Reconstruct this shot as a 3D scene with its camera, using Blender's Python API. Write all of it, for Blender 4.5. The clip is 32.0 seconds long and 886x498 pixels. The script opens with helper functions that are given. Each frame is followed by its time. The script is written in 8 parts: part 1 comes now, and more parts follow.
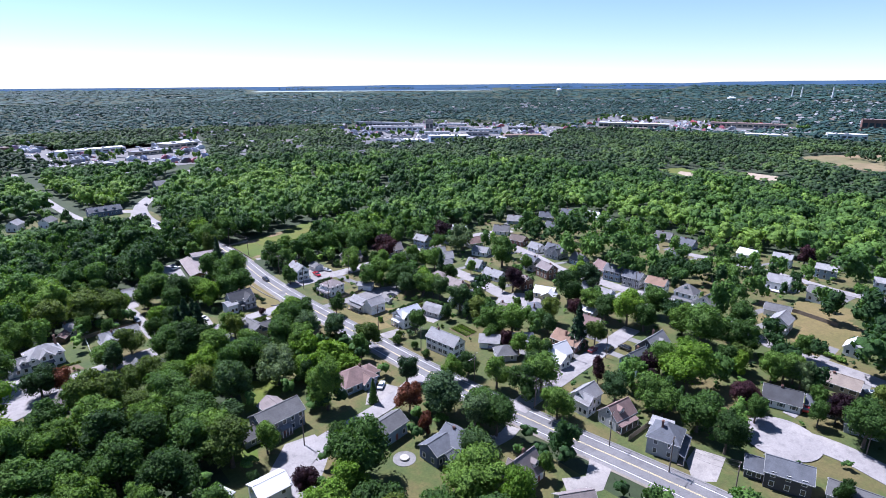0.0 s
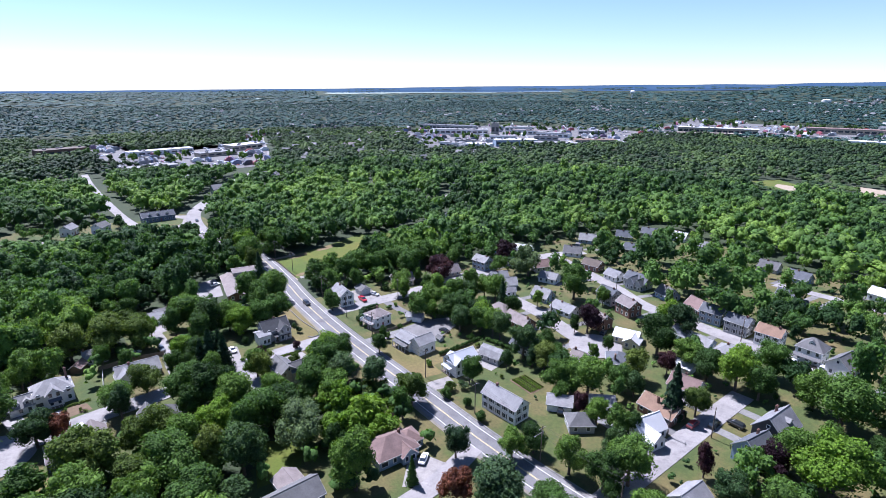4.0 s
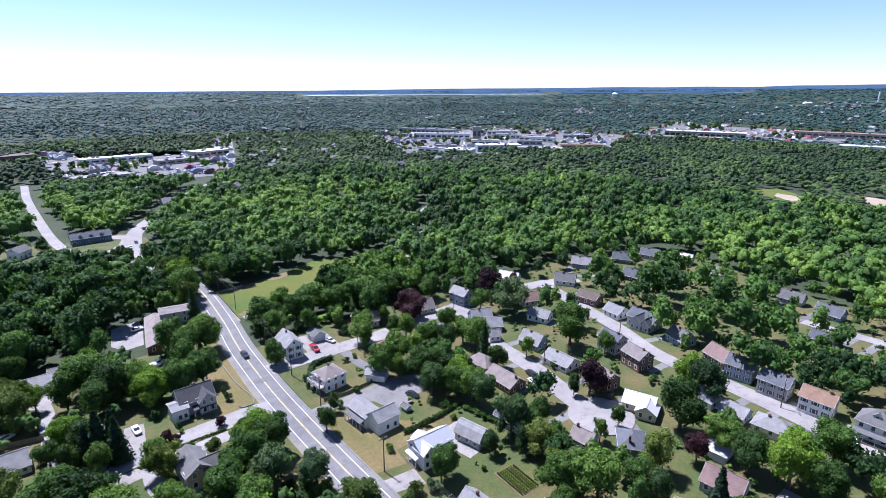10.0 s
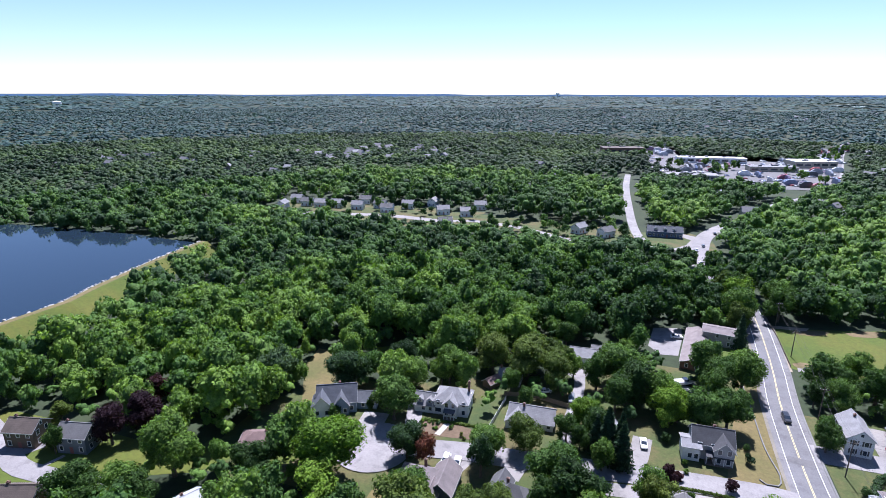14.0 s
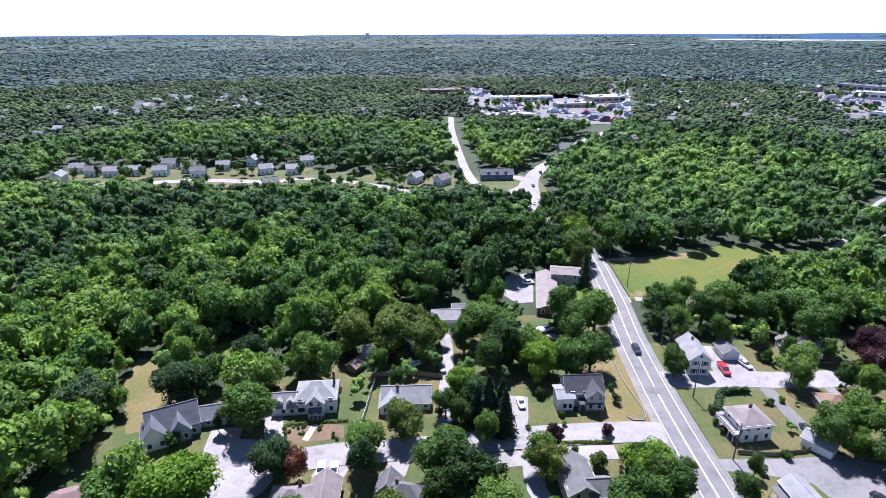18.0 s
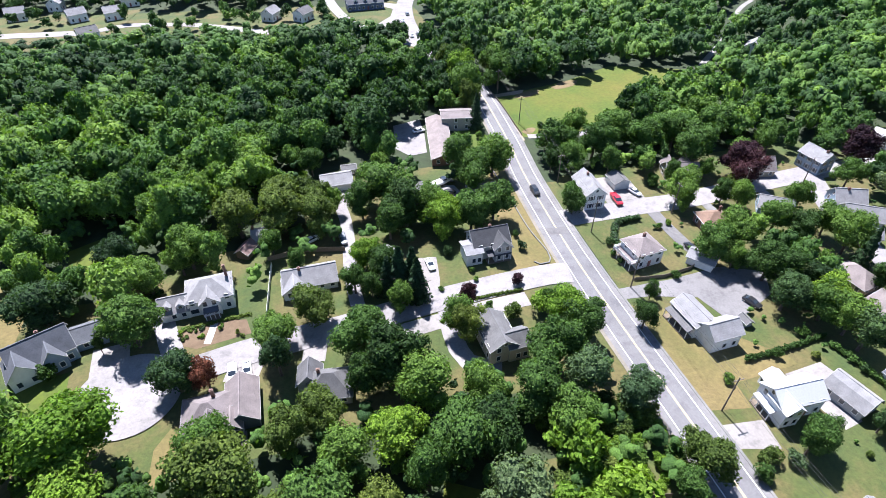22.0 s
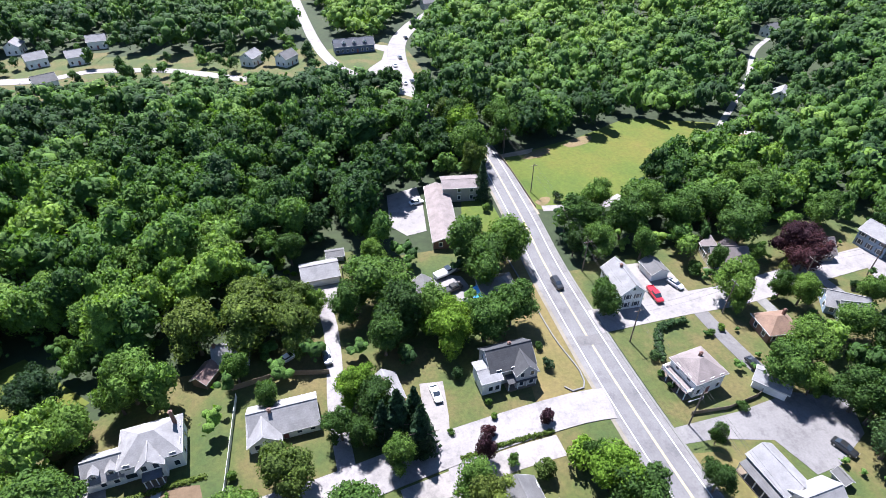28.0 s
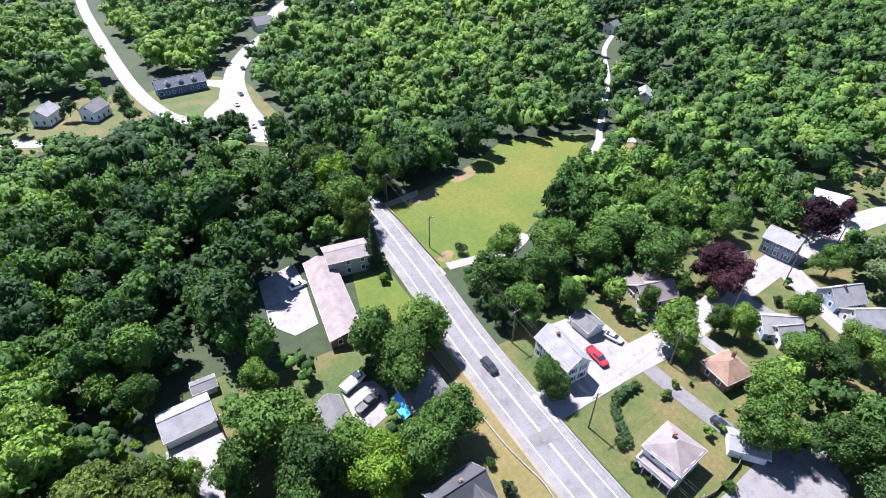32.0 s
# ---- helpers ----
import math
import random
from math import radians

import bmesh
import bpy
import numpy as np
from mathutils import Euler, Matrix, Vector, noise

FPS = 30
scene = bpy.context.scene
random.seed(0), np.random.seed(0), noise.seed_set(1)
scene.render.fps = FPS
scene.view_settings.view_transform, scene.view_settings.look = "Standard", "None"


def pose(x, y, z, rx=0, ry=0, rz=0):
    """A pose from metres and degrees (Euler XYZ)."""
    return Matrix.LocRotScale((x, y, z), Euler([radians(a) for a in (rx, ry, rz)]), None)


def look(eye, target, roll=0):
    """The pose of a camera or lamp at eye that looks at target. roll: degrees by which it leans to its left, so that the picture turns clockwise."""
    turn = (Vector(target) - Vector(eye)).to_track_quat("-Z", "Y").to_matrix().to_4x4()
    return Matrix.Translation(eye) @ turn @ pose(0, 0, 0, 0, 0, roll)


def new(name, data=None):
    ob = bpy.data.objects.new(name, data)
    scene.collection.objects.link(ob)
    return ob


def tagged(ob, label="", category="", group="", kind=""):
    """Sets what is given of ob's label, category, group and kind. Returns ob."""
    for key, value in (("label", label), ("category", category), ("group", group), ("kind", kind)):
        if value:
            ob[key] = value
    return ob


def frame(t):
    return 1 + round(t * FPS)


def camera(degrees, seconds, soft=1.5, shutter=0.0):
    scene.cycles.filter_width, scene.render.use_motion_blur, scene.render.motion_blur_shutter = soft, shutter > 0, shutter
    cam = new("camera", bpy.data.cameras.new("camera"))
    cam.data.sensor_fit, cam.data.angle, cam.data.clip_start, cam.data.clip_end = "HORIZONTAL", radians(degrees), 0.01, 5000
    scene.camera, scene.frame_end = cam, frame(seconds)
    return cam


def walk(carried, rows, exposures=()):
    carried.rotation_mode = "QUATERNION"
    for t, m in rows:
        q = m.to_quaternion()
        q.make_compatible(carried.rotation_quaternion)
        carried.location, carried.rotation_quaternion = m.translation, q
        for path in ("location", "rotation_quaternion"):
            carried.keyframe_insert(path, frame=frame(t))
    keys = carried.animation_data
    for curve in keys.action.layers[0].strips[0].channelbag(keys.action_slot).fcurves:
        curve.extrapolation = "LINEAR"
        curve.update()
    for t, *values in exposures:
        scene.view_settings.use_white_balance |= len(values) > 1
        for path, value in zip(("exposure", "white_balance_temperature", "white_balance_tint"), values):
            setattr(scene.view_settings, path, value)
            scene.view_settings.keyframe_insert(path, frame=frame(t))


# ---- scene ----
cam = camera(78.3, 32.0, soft=0.7)
EXPOSURE = 1.3
METRES, EYE, TILT, LEAN, TURN = 207.1, 87.0, 0.0, 0.0, -42.3
ROWS = [
    (0.0, 0.0, 0.0, 0.0, 0.07, -17.2, -0.23),
    (0.5, 0.0009, 0.0223, 0.0, 2.04, -17.18, -0.2),
    (1.0, 0.0018, 0.0444, 0.0001, 3.33, -17.17, -0.18),
    (1.5, 0.0018, 0.0662, 0.0006, 3.87, -17.18, -0.19),
    (2.0, 0.001, 0.0877, 0.0006, 4.18, -17.14, -0.19),
    (2.5, 0.0004, 0.1089, 0.0006, 4.38, -17.12, -0.18),
    (4.5, -0.0057, 0.1943, 0.0, 10.1, -17.04, -0.13),
    (5.0, -0.0089, 0.216, -0.0012, 15.71, -17.01, -0.07),
    (5.5, -0.0119, 0.2377, -0.0017, 21.04, -16.99, -0.03),
    (6.0, -0.012, 0.2581, -0.0009, 18.85, -17.03, -0.0),
    (6.5, -0.0137, 0.2743, 0.0007, 0.34, -17.0, -0.19),
    (7.0, -0.019, 0.2908, 0.0024, -15.38, -16.95, -0.39),
    (7.5, -0.0225, 0.3067, 0.0041, -24.02, -16.91, -0.43),
    (8.0, -0.0212, 0.322, 0.0046, -26.32, -16.9, -0.47),
    (8.5, -0.0171, 0.3354, 0.0049, -27.39, -16.87, -0.42),
    (9.0, -0.0118, 0.3484, 0.0051, -27.39, -16.86, -0.38),
    (9.5, -0.0075, 0.3648, 0.0042, -19.16, -16.87, -0.38),
    (10.0, -0.003, 0.386, 0.0004, 5.05, -16.86, -0.23),
    (10.5, -0.0044, 0.4056, -0.0036, 33.05, -16.81, -0.13),
    (11.0, -0.0048, 0.4235, -0.0058, 48.15, -16.71, -0.03),
    (11.5, -0.0095, 0.434, -0.006, 53.35, -16.68, -0.05),
    (12.0, -0.0165, 0.4436, -0.0062, 57.12, -16.66, -0.06),
    (12.5, -0.0252, 0.4512, -0.0062, 58.24, -16.62, -0.06),
    (13.0, -0.0356, 0.4574, -0.0064, 59.63, -16.64, -0.06),
    (13.5, -0.0475, 0.4629, -0.0063, 60.73, -16.65, -0.05),
    (15.5, -0.0992, 0.4788, -0.0049, 64.68, -16.81, -0.04),
    (16.0, -0.1108, 0.4839, -0.005, 62.98, -16.83, 0.04),
    (16.5, -0.1212, 0.487, -0.0041, 54.36, -16.86, 0.03),
    (17.0, -0.1334, 0.4885, -0.0036, 45.75, -16.92, -0.05),
    (17.5, -0.145, 0.4913, -0.0039, 43.66, -19.33, -0.1),
    (18.0, -0.1541, 0.4957, -0.0036, 43.0, -22.32, -0.06),
    (18.5, -0.1629, 0.5003, -0.0038, 42.55, -25.32, -0.06),
    (19.0, -0.17, 0.5056, -0.0036, 41.06, -28.2, -0.05),
    (19.5, -0.1771, 0.5093, -0.0032, 35.99, -30.84, -0.08),
    (20.0, -0.1841, 0.5136, -0.0029, 31.93, -33.46, -0.08),
    (20.5, -0.1907, 0.5186, -0.0025, 30.47, -35.99, -0.1),
    (21.0, -0.196, 0.5246, -0.0025, 29.81, -37.93, -0.1),
    (21.5, -0.2013, 0.5312, -0.0022, 29.34, -39.48, -0.09),
    (22.0, -0.2071, 0.5383, -0.002, 28.94, -39.5, -0.1),
    (22.5, -0.2129, 0.5464, -0.0022, 28.65, -39.48, -0.08),
    (23.0, -0.219, 0.5555, -0.0022, 28.52, -39.47, -0.11),
    (23.5, -0.2253, 0.5655, -0.0023, 28.46, -39.48, -0.12),
    (24.0, -0.2323, 0.5758, -0.0024, 28.45, -39.44, -0.16),
    (24.5, -0.2398, 0.5866, -0.0026, 28.34, -39.44, -0.21),
    (25.0, -0.2476, 0.5976, -0.0029, 28.24, -39.05, -0.23),
    (25.5, -0.2559, 0.6091, -0.0028, 28.16, -38.48, -0.24),
    (27.5, -0.2919, 0.6603, -0.0046, 27.9, -37.27, -0.31),
    (28.0, -0.3027, 0.6753, -0.0049, 27.84, -37.28, -0.35),
    (28.5, -0.3135, 0.6911, -0.0051, 27.8, -37.27, -0.38),
    (29.0, -0.3247, 0.7075, -0.0054, 27.74, -37.27, -0.39),
    (29.5, -0.3362, 0.7241, -0.0056, 27.02, -37.26, -0.42),
    (30.0, -0.3475, 0.7412, -0.0061, 26.8, -37.22, -0.43),
    (30.5, -0.3592, 0.7585, -0.0065, 26.65, -37.2, -0.47),
    (31.0, -0.3699, 0.776, -0.0067, 24.39, -37.15, -0.5),
    (31.5, -0.3798, 0.7938, -0.0064, 19.17, -37.12, -0.5),
    (32.0, -0.3904, 0.8105, -0.0062, 11.31, -37.04, -0.52),
]
walk(cam, [(t, pose(0, 0, EYE, TILT, LEAN, TURN) @ pose(METRES * x, METRES * y, METRES * z, 90 + pitch, roll, yaw)) for t, x, y, z, yaw, pitch, roll in ROWS], exposures=((0.0, EXPOSURE - 0.03, 5600, 21), (17.0, EXPOSURE - 0.05, 5700, 21), (19.0, EXPOSURE + 0.52, 5850, 22), (22.0, EXPOSURE + 0.45, 6000, 16), (29.0, EXPOSURE + 0.46, 6000, 16), (32.0, EXPOSURE + 0.56, 5980, 19)))

# ---- light ----
SUN_AZ, SUN_EL = 98.0, 60.0          # degrees: azimuth from +x towards +y, and elevation
world = bpy.data.worlds.new("sky")
scene.world = world
world.use_nodes = True
wn = world.node_tree
wn.nodes.clear()
sky = wn.nodes.new("ShaderNodeTexSky")
sky.sky_type, sky.sun_disc = "NISHITA", False
sky.sun_elevation, sky.sun_rotation = radians(SUN_EL), radians(90 - SUN_AZ)
sky.altitude = 900
sky.air_density, sky.dust_density, sky.ozone_density = 1.0, 0.0, 3.0
bg = wn.nodes.new("ShaderNodeBackground")
bg.inputs["Strength"].default_value = 0.062
wo = wn.nodes.new("ShaderNodeOutputWorld")
wn.links.new(sky.outputs[0], bg.inputs[0])
wn.links.new(bg.outputs[0], wo.inputs[0])
sun = new("sun", bpy.data.lights.new("sun", "SUN"))
sun.data.energy, sun.data.angle, sun.data.color = 5.0, radians(0.5), (1.0, 0.965, 0.92)
sun.matrix_world = look((math.cos(radians(SUN_AZ)) * math.cos(radians(SUN_EL)) * 400, math.sin(radians(SUN_AZ)) * math.cos(radians(SUN_EL)) * 400, math.sin(radians(SUN_EL)) * 400), (0, 0, 0))

# ---- materials ----
def nodes_of(name):
    m = bpy.data.materials.new(name)
    m.use_nodes = True
    nt = m.node_tree
    nt.nodes.clear()
    out = nt.nodes.new("ShaderNodeOutputMaterial")
    return m, nt, out


def principled(nt, out, rough, metal=0.0):
    b = nt.nodes.new("ShaderNodeBsdfPrincipled")
    b.inputs["Roughness"].default_value, b.inputs["Metallic"].default_value = rough, metal
    nt.links.new(b.outputs[0], out.inputs["Surface"])
    return b


def noise_of(nt, scale, detail=4.0, vec=None, rough=0.6):
    n = nt.nodes.new("ShaderNodeTexNoise")
    n.inputs["Scale"].default_value, n.inputs["Detail"].default_value, n.inputs["Roughness"].default_value = scale, detail, rough
    if vec is not None:
        nt.links.new(vec, n.inputs["Vector"])
    return n.outputs["Fac"]


def ramp_of(nt, fac, stops):
    r = nt.nodes.new("ShaderNodeValToRGB")
    els = r.color_ramp.elements
    while len(els) < len(stops):
        els.new(0.5)
    for e, (p, c) in zip(els, stops):
        e.position, e.color = p, (*c, 1)
    nt.links.new(fac, r.inputs[0])
    return r.outputs[0]


def mix_of(nt, fac, a, b, mode="MIX"):
    m = nt.nodes.new("ShaderNodeMix")
    m.data_type, m.blend_type = "RGBA", mode
    for sock, v in ((m.inputs[0], fac), (m.inputs[6], a), (m.inputs[7], b)):
        if isinstance(v, (int, float)):
            sock.default_value = v
        elif isinstance(v, tuple):
            sock.default_value = (*v, 1)
        else:
            nt.links.new(v, sock)
    return m.outputs[2]


def position_of(nt):
    return nt.nodes.new("ShaderNodeNewGeometry").outputs["Position"]


def bump_to(nt, b, height, strength, dist):
    n = nt.nodes.new("ShaderNodeBump")
    n.inputs["Strength"].default_value, n.inputs["Distance"].default_value = strength, dist
    nt.links.new(height, n.inputs["Height"])
    nt.links.new(n.outputs[0], b.inputs["Normal"])


def scaled(c, k):
    return tuple(min(1.0, v * k) for v in c)


def earth_mat(name, stops, scale, fine=1.5, rough=0.95, grain=0.35, bump=0.3):
    """Ground with patches at a large scale and grain at a small one."""
    m, nt, out = nodes_of(name)
    b = principled(nt, out, rough)
    p = position_of(nt)
    big = ramp_of(nt, noise_of(nt, scale, 6, p, 0.62), stops)
    small = ramp_of(nt, noise_of(nt, fine, 5, p, 0.7), [(0.3, (0.55, 0.55, 0.55)), (0.72, (1.25, 1.25, 1.25))])
    nt.links.new(mix_of(nt, grain, big, mix_of(nt, 1.0, big, small, "MULTIPLY")), b.inputs["Base Color"])
    bump_to(nt, b, noise_of(nt, fine * 2, 4, p), bump, 0.2)
    return m


M_FLOOR = earth_mat("woodland_floor", [(0.3, (0.012, 0.022, 0.006)), (0.55, (0.022, 0.036, 0.011)), (0.8, (0.041, 0.046, 0.016))], 0.02, 0.35, grain=0.8)
M_LAWN = earth_mat("lawn", [(0.3, (0.031, 0.056, 0.011)), (0.46, (0.054, 0.068, 0.014)), (0.56, (0.083, 0.074, 0.023)), (0.74, (0.113, 0.086, 0.033))], 0.07, 1.2, grain=0.7)
M_FIELD = earth_mat("meadow", [(0.3, (0.045, 0.078, 0.004)), (0.5, (0.066, 0.088, 0.005)), (0.68, (0.094, 0.092, 0.009)), (0.82, (0.13, 0.095, 0.03))], 0.04, 0.9, grain=0.6)
M_DRY = earth_mat("dry_grass", [(0.28, (0.075, 0.078, 0.018)), (0.5, (0.118, 0.095, 0.032)), (0.75, (0.155, 0.112, 0.046))], 0.06, 1.0, grain=0.6)
M_GOLF = earth_mat("fairway", [(0.28, (0.071, 0.076, 0.025)), (0.42, (0.120, 0.104, 0.043)), (0.56, (0.185, 0.131, 0.071)), (0.7, (0.230, 0.158, 0.093))], 0.009, 0.06, grain=0.6)
M_SAND = earth_mat("sand", [(0.3, (0.230, 0.180, 0.125)), (0.7, (0.300, 0.251, 0.191))], 0.1, 1.0)
M_BARE = earth_mat("worn_earth", [(0.3, (0.09, 0.085, 0.024)), (0.5, (0.13, 0.095, 0.045)), (0.75, (0.17, 0.12, 0.065))], 0.25, 1.2)
M_SOIL = earth_mat("garden_soil", [(0.3, (0.076, 0.049, 0.027)), (0.7, (0.142, 0.098, 0.060))], 0.4, 2.0)


def asphalt_mat(name, base, patch):
    m, nt, out = nodes_of(name)
    b = principled(nt, out, 0.88)
    p = position_of(nt)
    c = ramp_of(nt, noise_of(nt, 0.09, 7, p, 0.65), [(0.3, scaled(base, 0.78)), (0.55, base), (0.75, patch)])
    g = ramp_of(nt, noise_of(nt, 2.2, 6, p, 0.75), [(0.3, (0.75, 0.75, 0.75)), (0.7, (1.15, 1.15, 1.15))])
    stain = ramp_of(nt, noise_of(nt, 0.45, 8, p, 0.72), [(0.36, (0.74, 0.74, 0.75)), (0.5, (1, 1, 1))])
    nt.links.new(mix_of(nt, 1.0, mix_of(nt, 0.8, c, mix_of(nt, 1.0, c, g, "MULTIPLY")), stain, "MULTIPLY"), b.inputs["Base Color"])
    bump_to(nt, b, noise_of(nt, 9, 4, p), 0.2, 0.02)
    return m


M_ROAD = asphalt_mat("worn_asphalt", (0.128, 0.125, 0.131), (0.161, 0.156, 0.158))
M_STREET = asphalt_mat("bleached_asphalt", (0.217, 0.204, 0.203), (0.268, 0.251, 0.242))
M_EDGE = asphalt_mat("pale_road_edge", (0.148, 0.142, 0.144), (0.183, 0.176, 0.174))
M_DRIVE = asphalt_mat("driveway_asphalt", (0.115, 0.111, 0.113), (0.158, 0.152, 0.150))
M_PALE = asphalt_mat("pale_concrete", (0.224, 0.208, 0.199), (0.279, 0.258, 0.240))
M_WALK = asphalt_mat("concrete_walk", (0.148, 0.145, 0.142), (0.185, 0.180, 0.175))
M_SHOULDER = asphalt_mat("sandy_shoulder", (0.164, 0.148, 0.120), (0.218, 0.185, 0.148))


def plain_mat(name, c, rough=0.7, metal=0.0, vary=0.18, scale=3.0):
    m, nt, out = nodes_of(name)
    b = principled(nt, out, rough, metal)
    n = noise_of(nt, scale, 5, position_of(nt))
    nt.links.new(ramp_of(nt, n, [(0.3, scaled(c, 1 - vary)), (0.7, scaled(c, 1 + vary))]), b.inputs["Base Color"])
    bump_to(nt, b, n, 0.15, 0.01)
    return m


def siding_mat(name, c, brick=False):
    """Lapped boards: a shadow line every 14 cm, with weathering."""
    m, nt, out = nodes_of(name)
    b = principled(nt, out, 0.65)
    p = position_of(nt)
    w = nt.nodes.new("ShaderNodeTexWave")
    w.wave_type, w.bands_direction, w.wave_profile = "BANDS", "Z", "SAW"
    w.inputs["Scale"].default_value = 0.7 if not brick else 1.2
    nt.links.new(p, w.inputs["Vector"])
    base = ramp_of(nt, noise_of(nt, 0.8, 6, p), [(0.3, scaled(c, 0.86)), (0.7, scaled(c, 1.06))])
    nt.links.new(base, b.inputs["Base Color"])
    bump_to(nt, b, w.outputs["Fac"], 0.35, 0.02)
    return m


def shingle_mat(name, c, rough=0.9):
    m, nt, out = nodes_of(name)
    b = principled(nt, out, rough)
    p = position_of(nt)
    info = nt.nodes.new("ShaderNodeObjectInfo").outputs["Random"]
    big = ramp_of(nt, noise_of(nt, 0.5, 6, p), [(0.28, scaled(c, 0.72)), (0.55, c), (0.75, scaled(c, 1.18))])
    small = ramp_of(nt, noise_of(nt, 5.5, 4, p, 0.8), [(0.3, (0.72, 0.72, 0.72)), (0.7, (1.2, 1.2, 1.2))])
    tone = ramp_of(nt, info, [(0.0, (0.88, 0.88, 0.9)), (1.0, (1.1, 1.08, 1.06))])
    nt.links.new(mix_of(nt, 1.0, mix_of(nt, 1.0, big, small, "MULTIPLY"), tone, "MULTIPLY"), b.inputs["Base Color"])
    w = nt.nodes.new("ShaderNodeTexWave")
    w.wave_type, w.bands_direction, w.wave_profile = "BANDS", "Z", "SAW"
    w.inputs["Scale"].default_value, w.inputs["Distortion"].default_value = 1.1, 0.6
    nt.links.new(p, w.inputs["Vector"])
    bump_to(nt, b, w.outputs["Fac"], 0.4, 0.03)
    return m


def leaf_mat(name, dark, mid, light, tint=False, fine=True):
    """Leaves: colour by tree and by spray of leaves, with light passing through."""
    m, nt, out = nodes_of(name)
    g = nt.nodes.new("ShaderNodeNewGeometry")
    if tint:
        a = nt.nodes.new("ShaderNodeAttribute")
        a.attribute_name = "tint"
        tree_tone = a.outputs["Fac"]
    else:
        tree_tone = nt.nodes.new("ShaderNodeObjectInfo").outputs["Random"]
    c = ramp_of(nt, tree_tone, [(0.05, dark), (0.5, mid), (0.97, light)])
    spray = ramp_of(nt, g.outputs["Random Per Island"], [(0.0, (0.66, 0.67, 0.68)), (0.6, (1.0, 1.0, 1.0)), (1.0, (1.3, 1.26, 1.12))] if fine else [(0.0, (0.78, 0.79, 0.8)), (1.0, (1.22, 1.2, 1.14))])
    c = mix_of(nt, 1.0, c, spray, "MULTIPLY")
    b = principled(nt, out, 0.6)
    b.inputs["Specular IOR Level"].default_value = 0.14
    if fine:
        leaflet = noise_of(nt, 4.0, 3, g.outputs["Position"], 0.8)
        c = mix_of(nt, 1.0, c, ramp_of(nt, leaflet, [(0.34, (0.5, 0.51, 0.52)), (0.5, (1.0, 1.0, 1.0)), (0.66, (1.6, 1.56, 1.35))]), "MULTIPLY")
        bump_to(nt, b, leaflet, 0.7, 0.35)
    else:
        clump = noise_of(nt, 0.55, 5, g.outputs["Position"], 0.75)
        c = mix_of(nt, 1.0, c, ramp_of(nt, clump, [(0.34, (0.7, 0.71, 0.72)), (0.5, (1.0, 1.0, 1.0)), (0.66, (1.28, 1.26, 1.18))]), "MULTIPLY")
        bump_to(nt, b, clump, 0.6, 0.9)
    nt.links.new(c, b.inputs["Base Color"])
    t = nt.nodes.new("ShaderNodeBsdfTranslucent")
    nt.links.new(mix_of(nt, 1.0, c, (1.2, 1.3, 0.45), "MULTIPLY"), t.inputs[0])
    s = nt.nodes.new("ShaderNodeMixShader")
    s.inputs[0].default_value = 0.3 if fine else 0.2
    nt.links.new(b.outputs[0], s.inputs[1])
    nt.links.new(t.outputs[0], s.inputs[2])
    nt.links.new(s.outputs[0], out.inputs["Surface"])
    return m


LEAF = {
    "green": leaf_mat("leaf_green", (0.028, 0.061, 0.016), (0.059, 0.119, 0.026), (0.104, 0.182, 0.033)),
    "lime": leaf_mat("leaf_lime", (0.085, 0.165, 0.018), (0.11, 0.2, 0.022), (0.14, 0.235, 0.026)),
    "blue": leaf_mat("leaf_bluish", (0.021, 0.047, 0.019), (0.037, 0.076, 0.028), (0.059, 0.106, 0.037)),
    "maroon": leaf_mat("leaf_maroon", (0.024, 0.011, 0.019), (0.036, 0.016, 0.026), (0.056, 0.022, 0.029)),
    "rust": leaf_mat("leaf_rust", (0.080, 0.029, 0.019), (0.112, 0.040, 0.028), (0.144, 0.056, 0.036)),
    "grey": leaf_mat("leaf_greygreen", (0.05, 0.092, 0.042), (0.07, 0.118, 0.052), (0.098, 0.144, 0.064)),
    "conifer": leaf_mat("needle_green", (0.014, 0.035, 0.018), (0.022, 0.050, 0.024), (0.034, 0.064, 0.030)),
    "olive": leaf_mat("leaf_olive", (0.061, 0.098, 0.021), (0.085, 0.127, 0.026), (0.116, 0.154, 0.033)),
}
M_WOODS = leaf_mat("leaf_woods", (0.025, 0.06, 0.019), (0.071, 0.145, 0.033), (0.15, 0.245, 0.047), tint=True)
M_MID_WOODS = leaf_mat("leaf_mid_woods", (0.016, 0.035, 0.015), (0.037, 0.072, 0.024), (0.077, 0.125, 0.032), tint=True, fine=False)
# far leaves: the blue of distance haze is mixed into the base colour
M_HAZED_WOODS = leaf_mat("leaf_far_woods_hazed", (0.017, 0.045, 0.046), (0.03, 0.068, 0.065), (0.05, 0.096, 0.082), tint=True, fine=False)
M_BARK = plain_mat("bark", (0.084, 0.066, 0.052), 0.95, vary=0.35, scale=4)
M_WHITE = plain_mat("white_paint", (0.66, 0.66, 0.65), 0.5, vary=0.05)
M_TRIM = plain_mat("weathered_trim", (0.392, 0.392, 0.385), 0.6, vary=0.12)
M_DARK = plain_mat("dark_metal", (0.04, 0.042, 0.045), 0.5)
M_BRICK = siding_mat("brick_red", (0.154, 0.077, 0.059), True)
M_STONE = siding_mat("stone_grey", (0.280, 0.266, 0.245), True)
M_POLE = plain_mat("pole_wood", (0.112, 0.087, 0.070), 0.95, vary=0.3)
M_WIRE = plain_mat("wire_black", (0.03, 0.03, 0.03), 0.6)
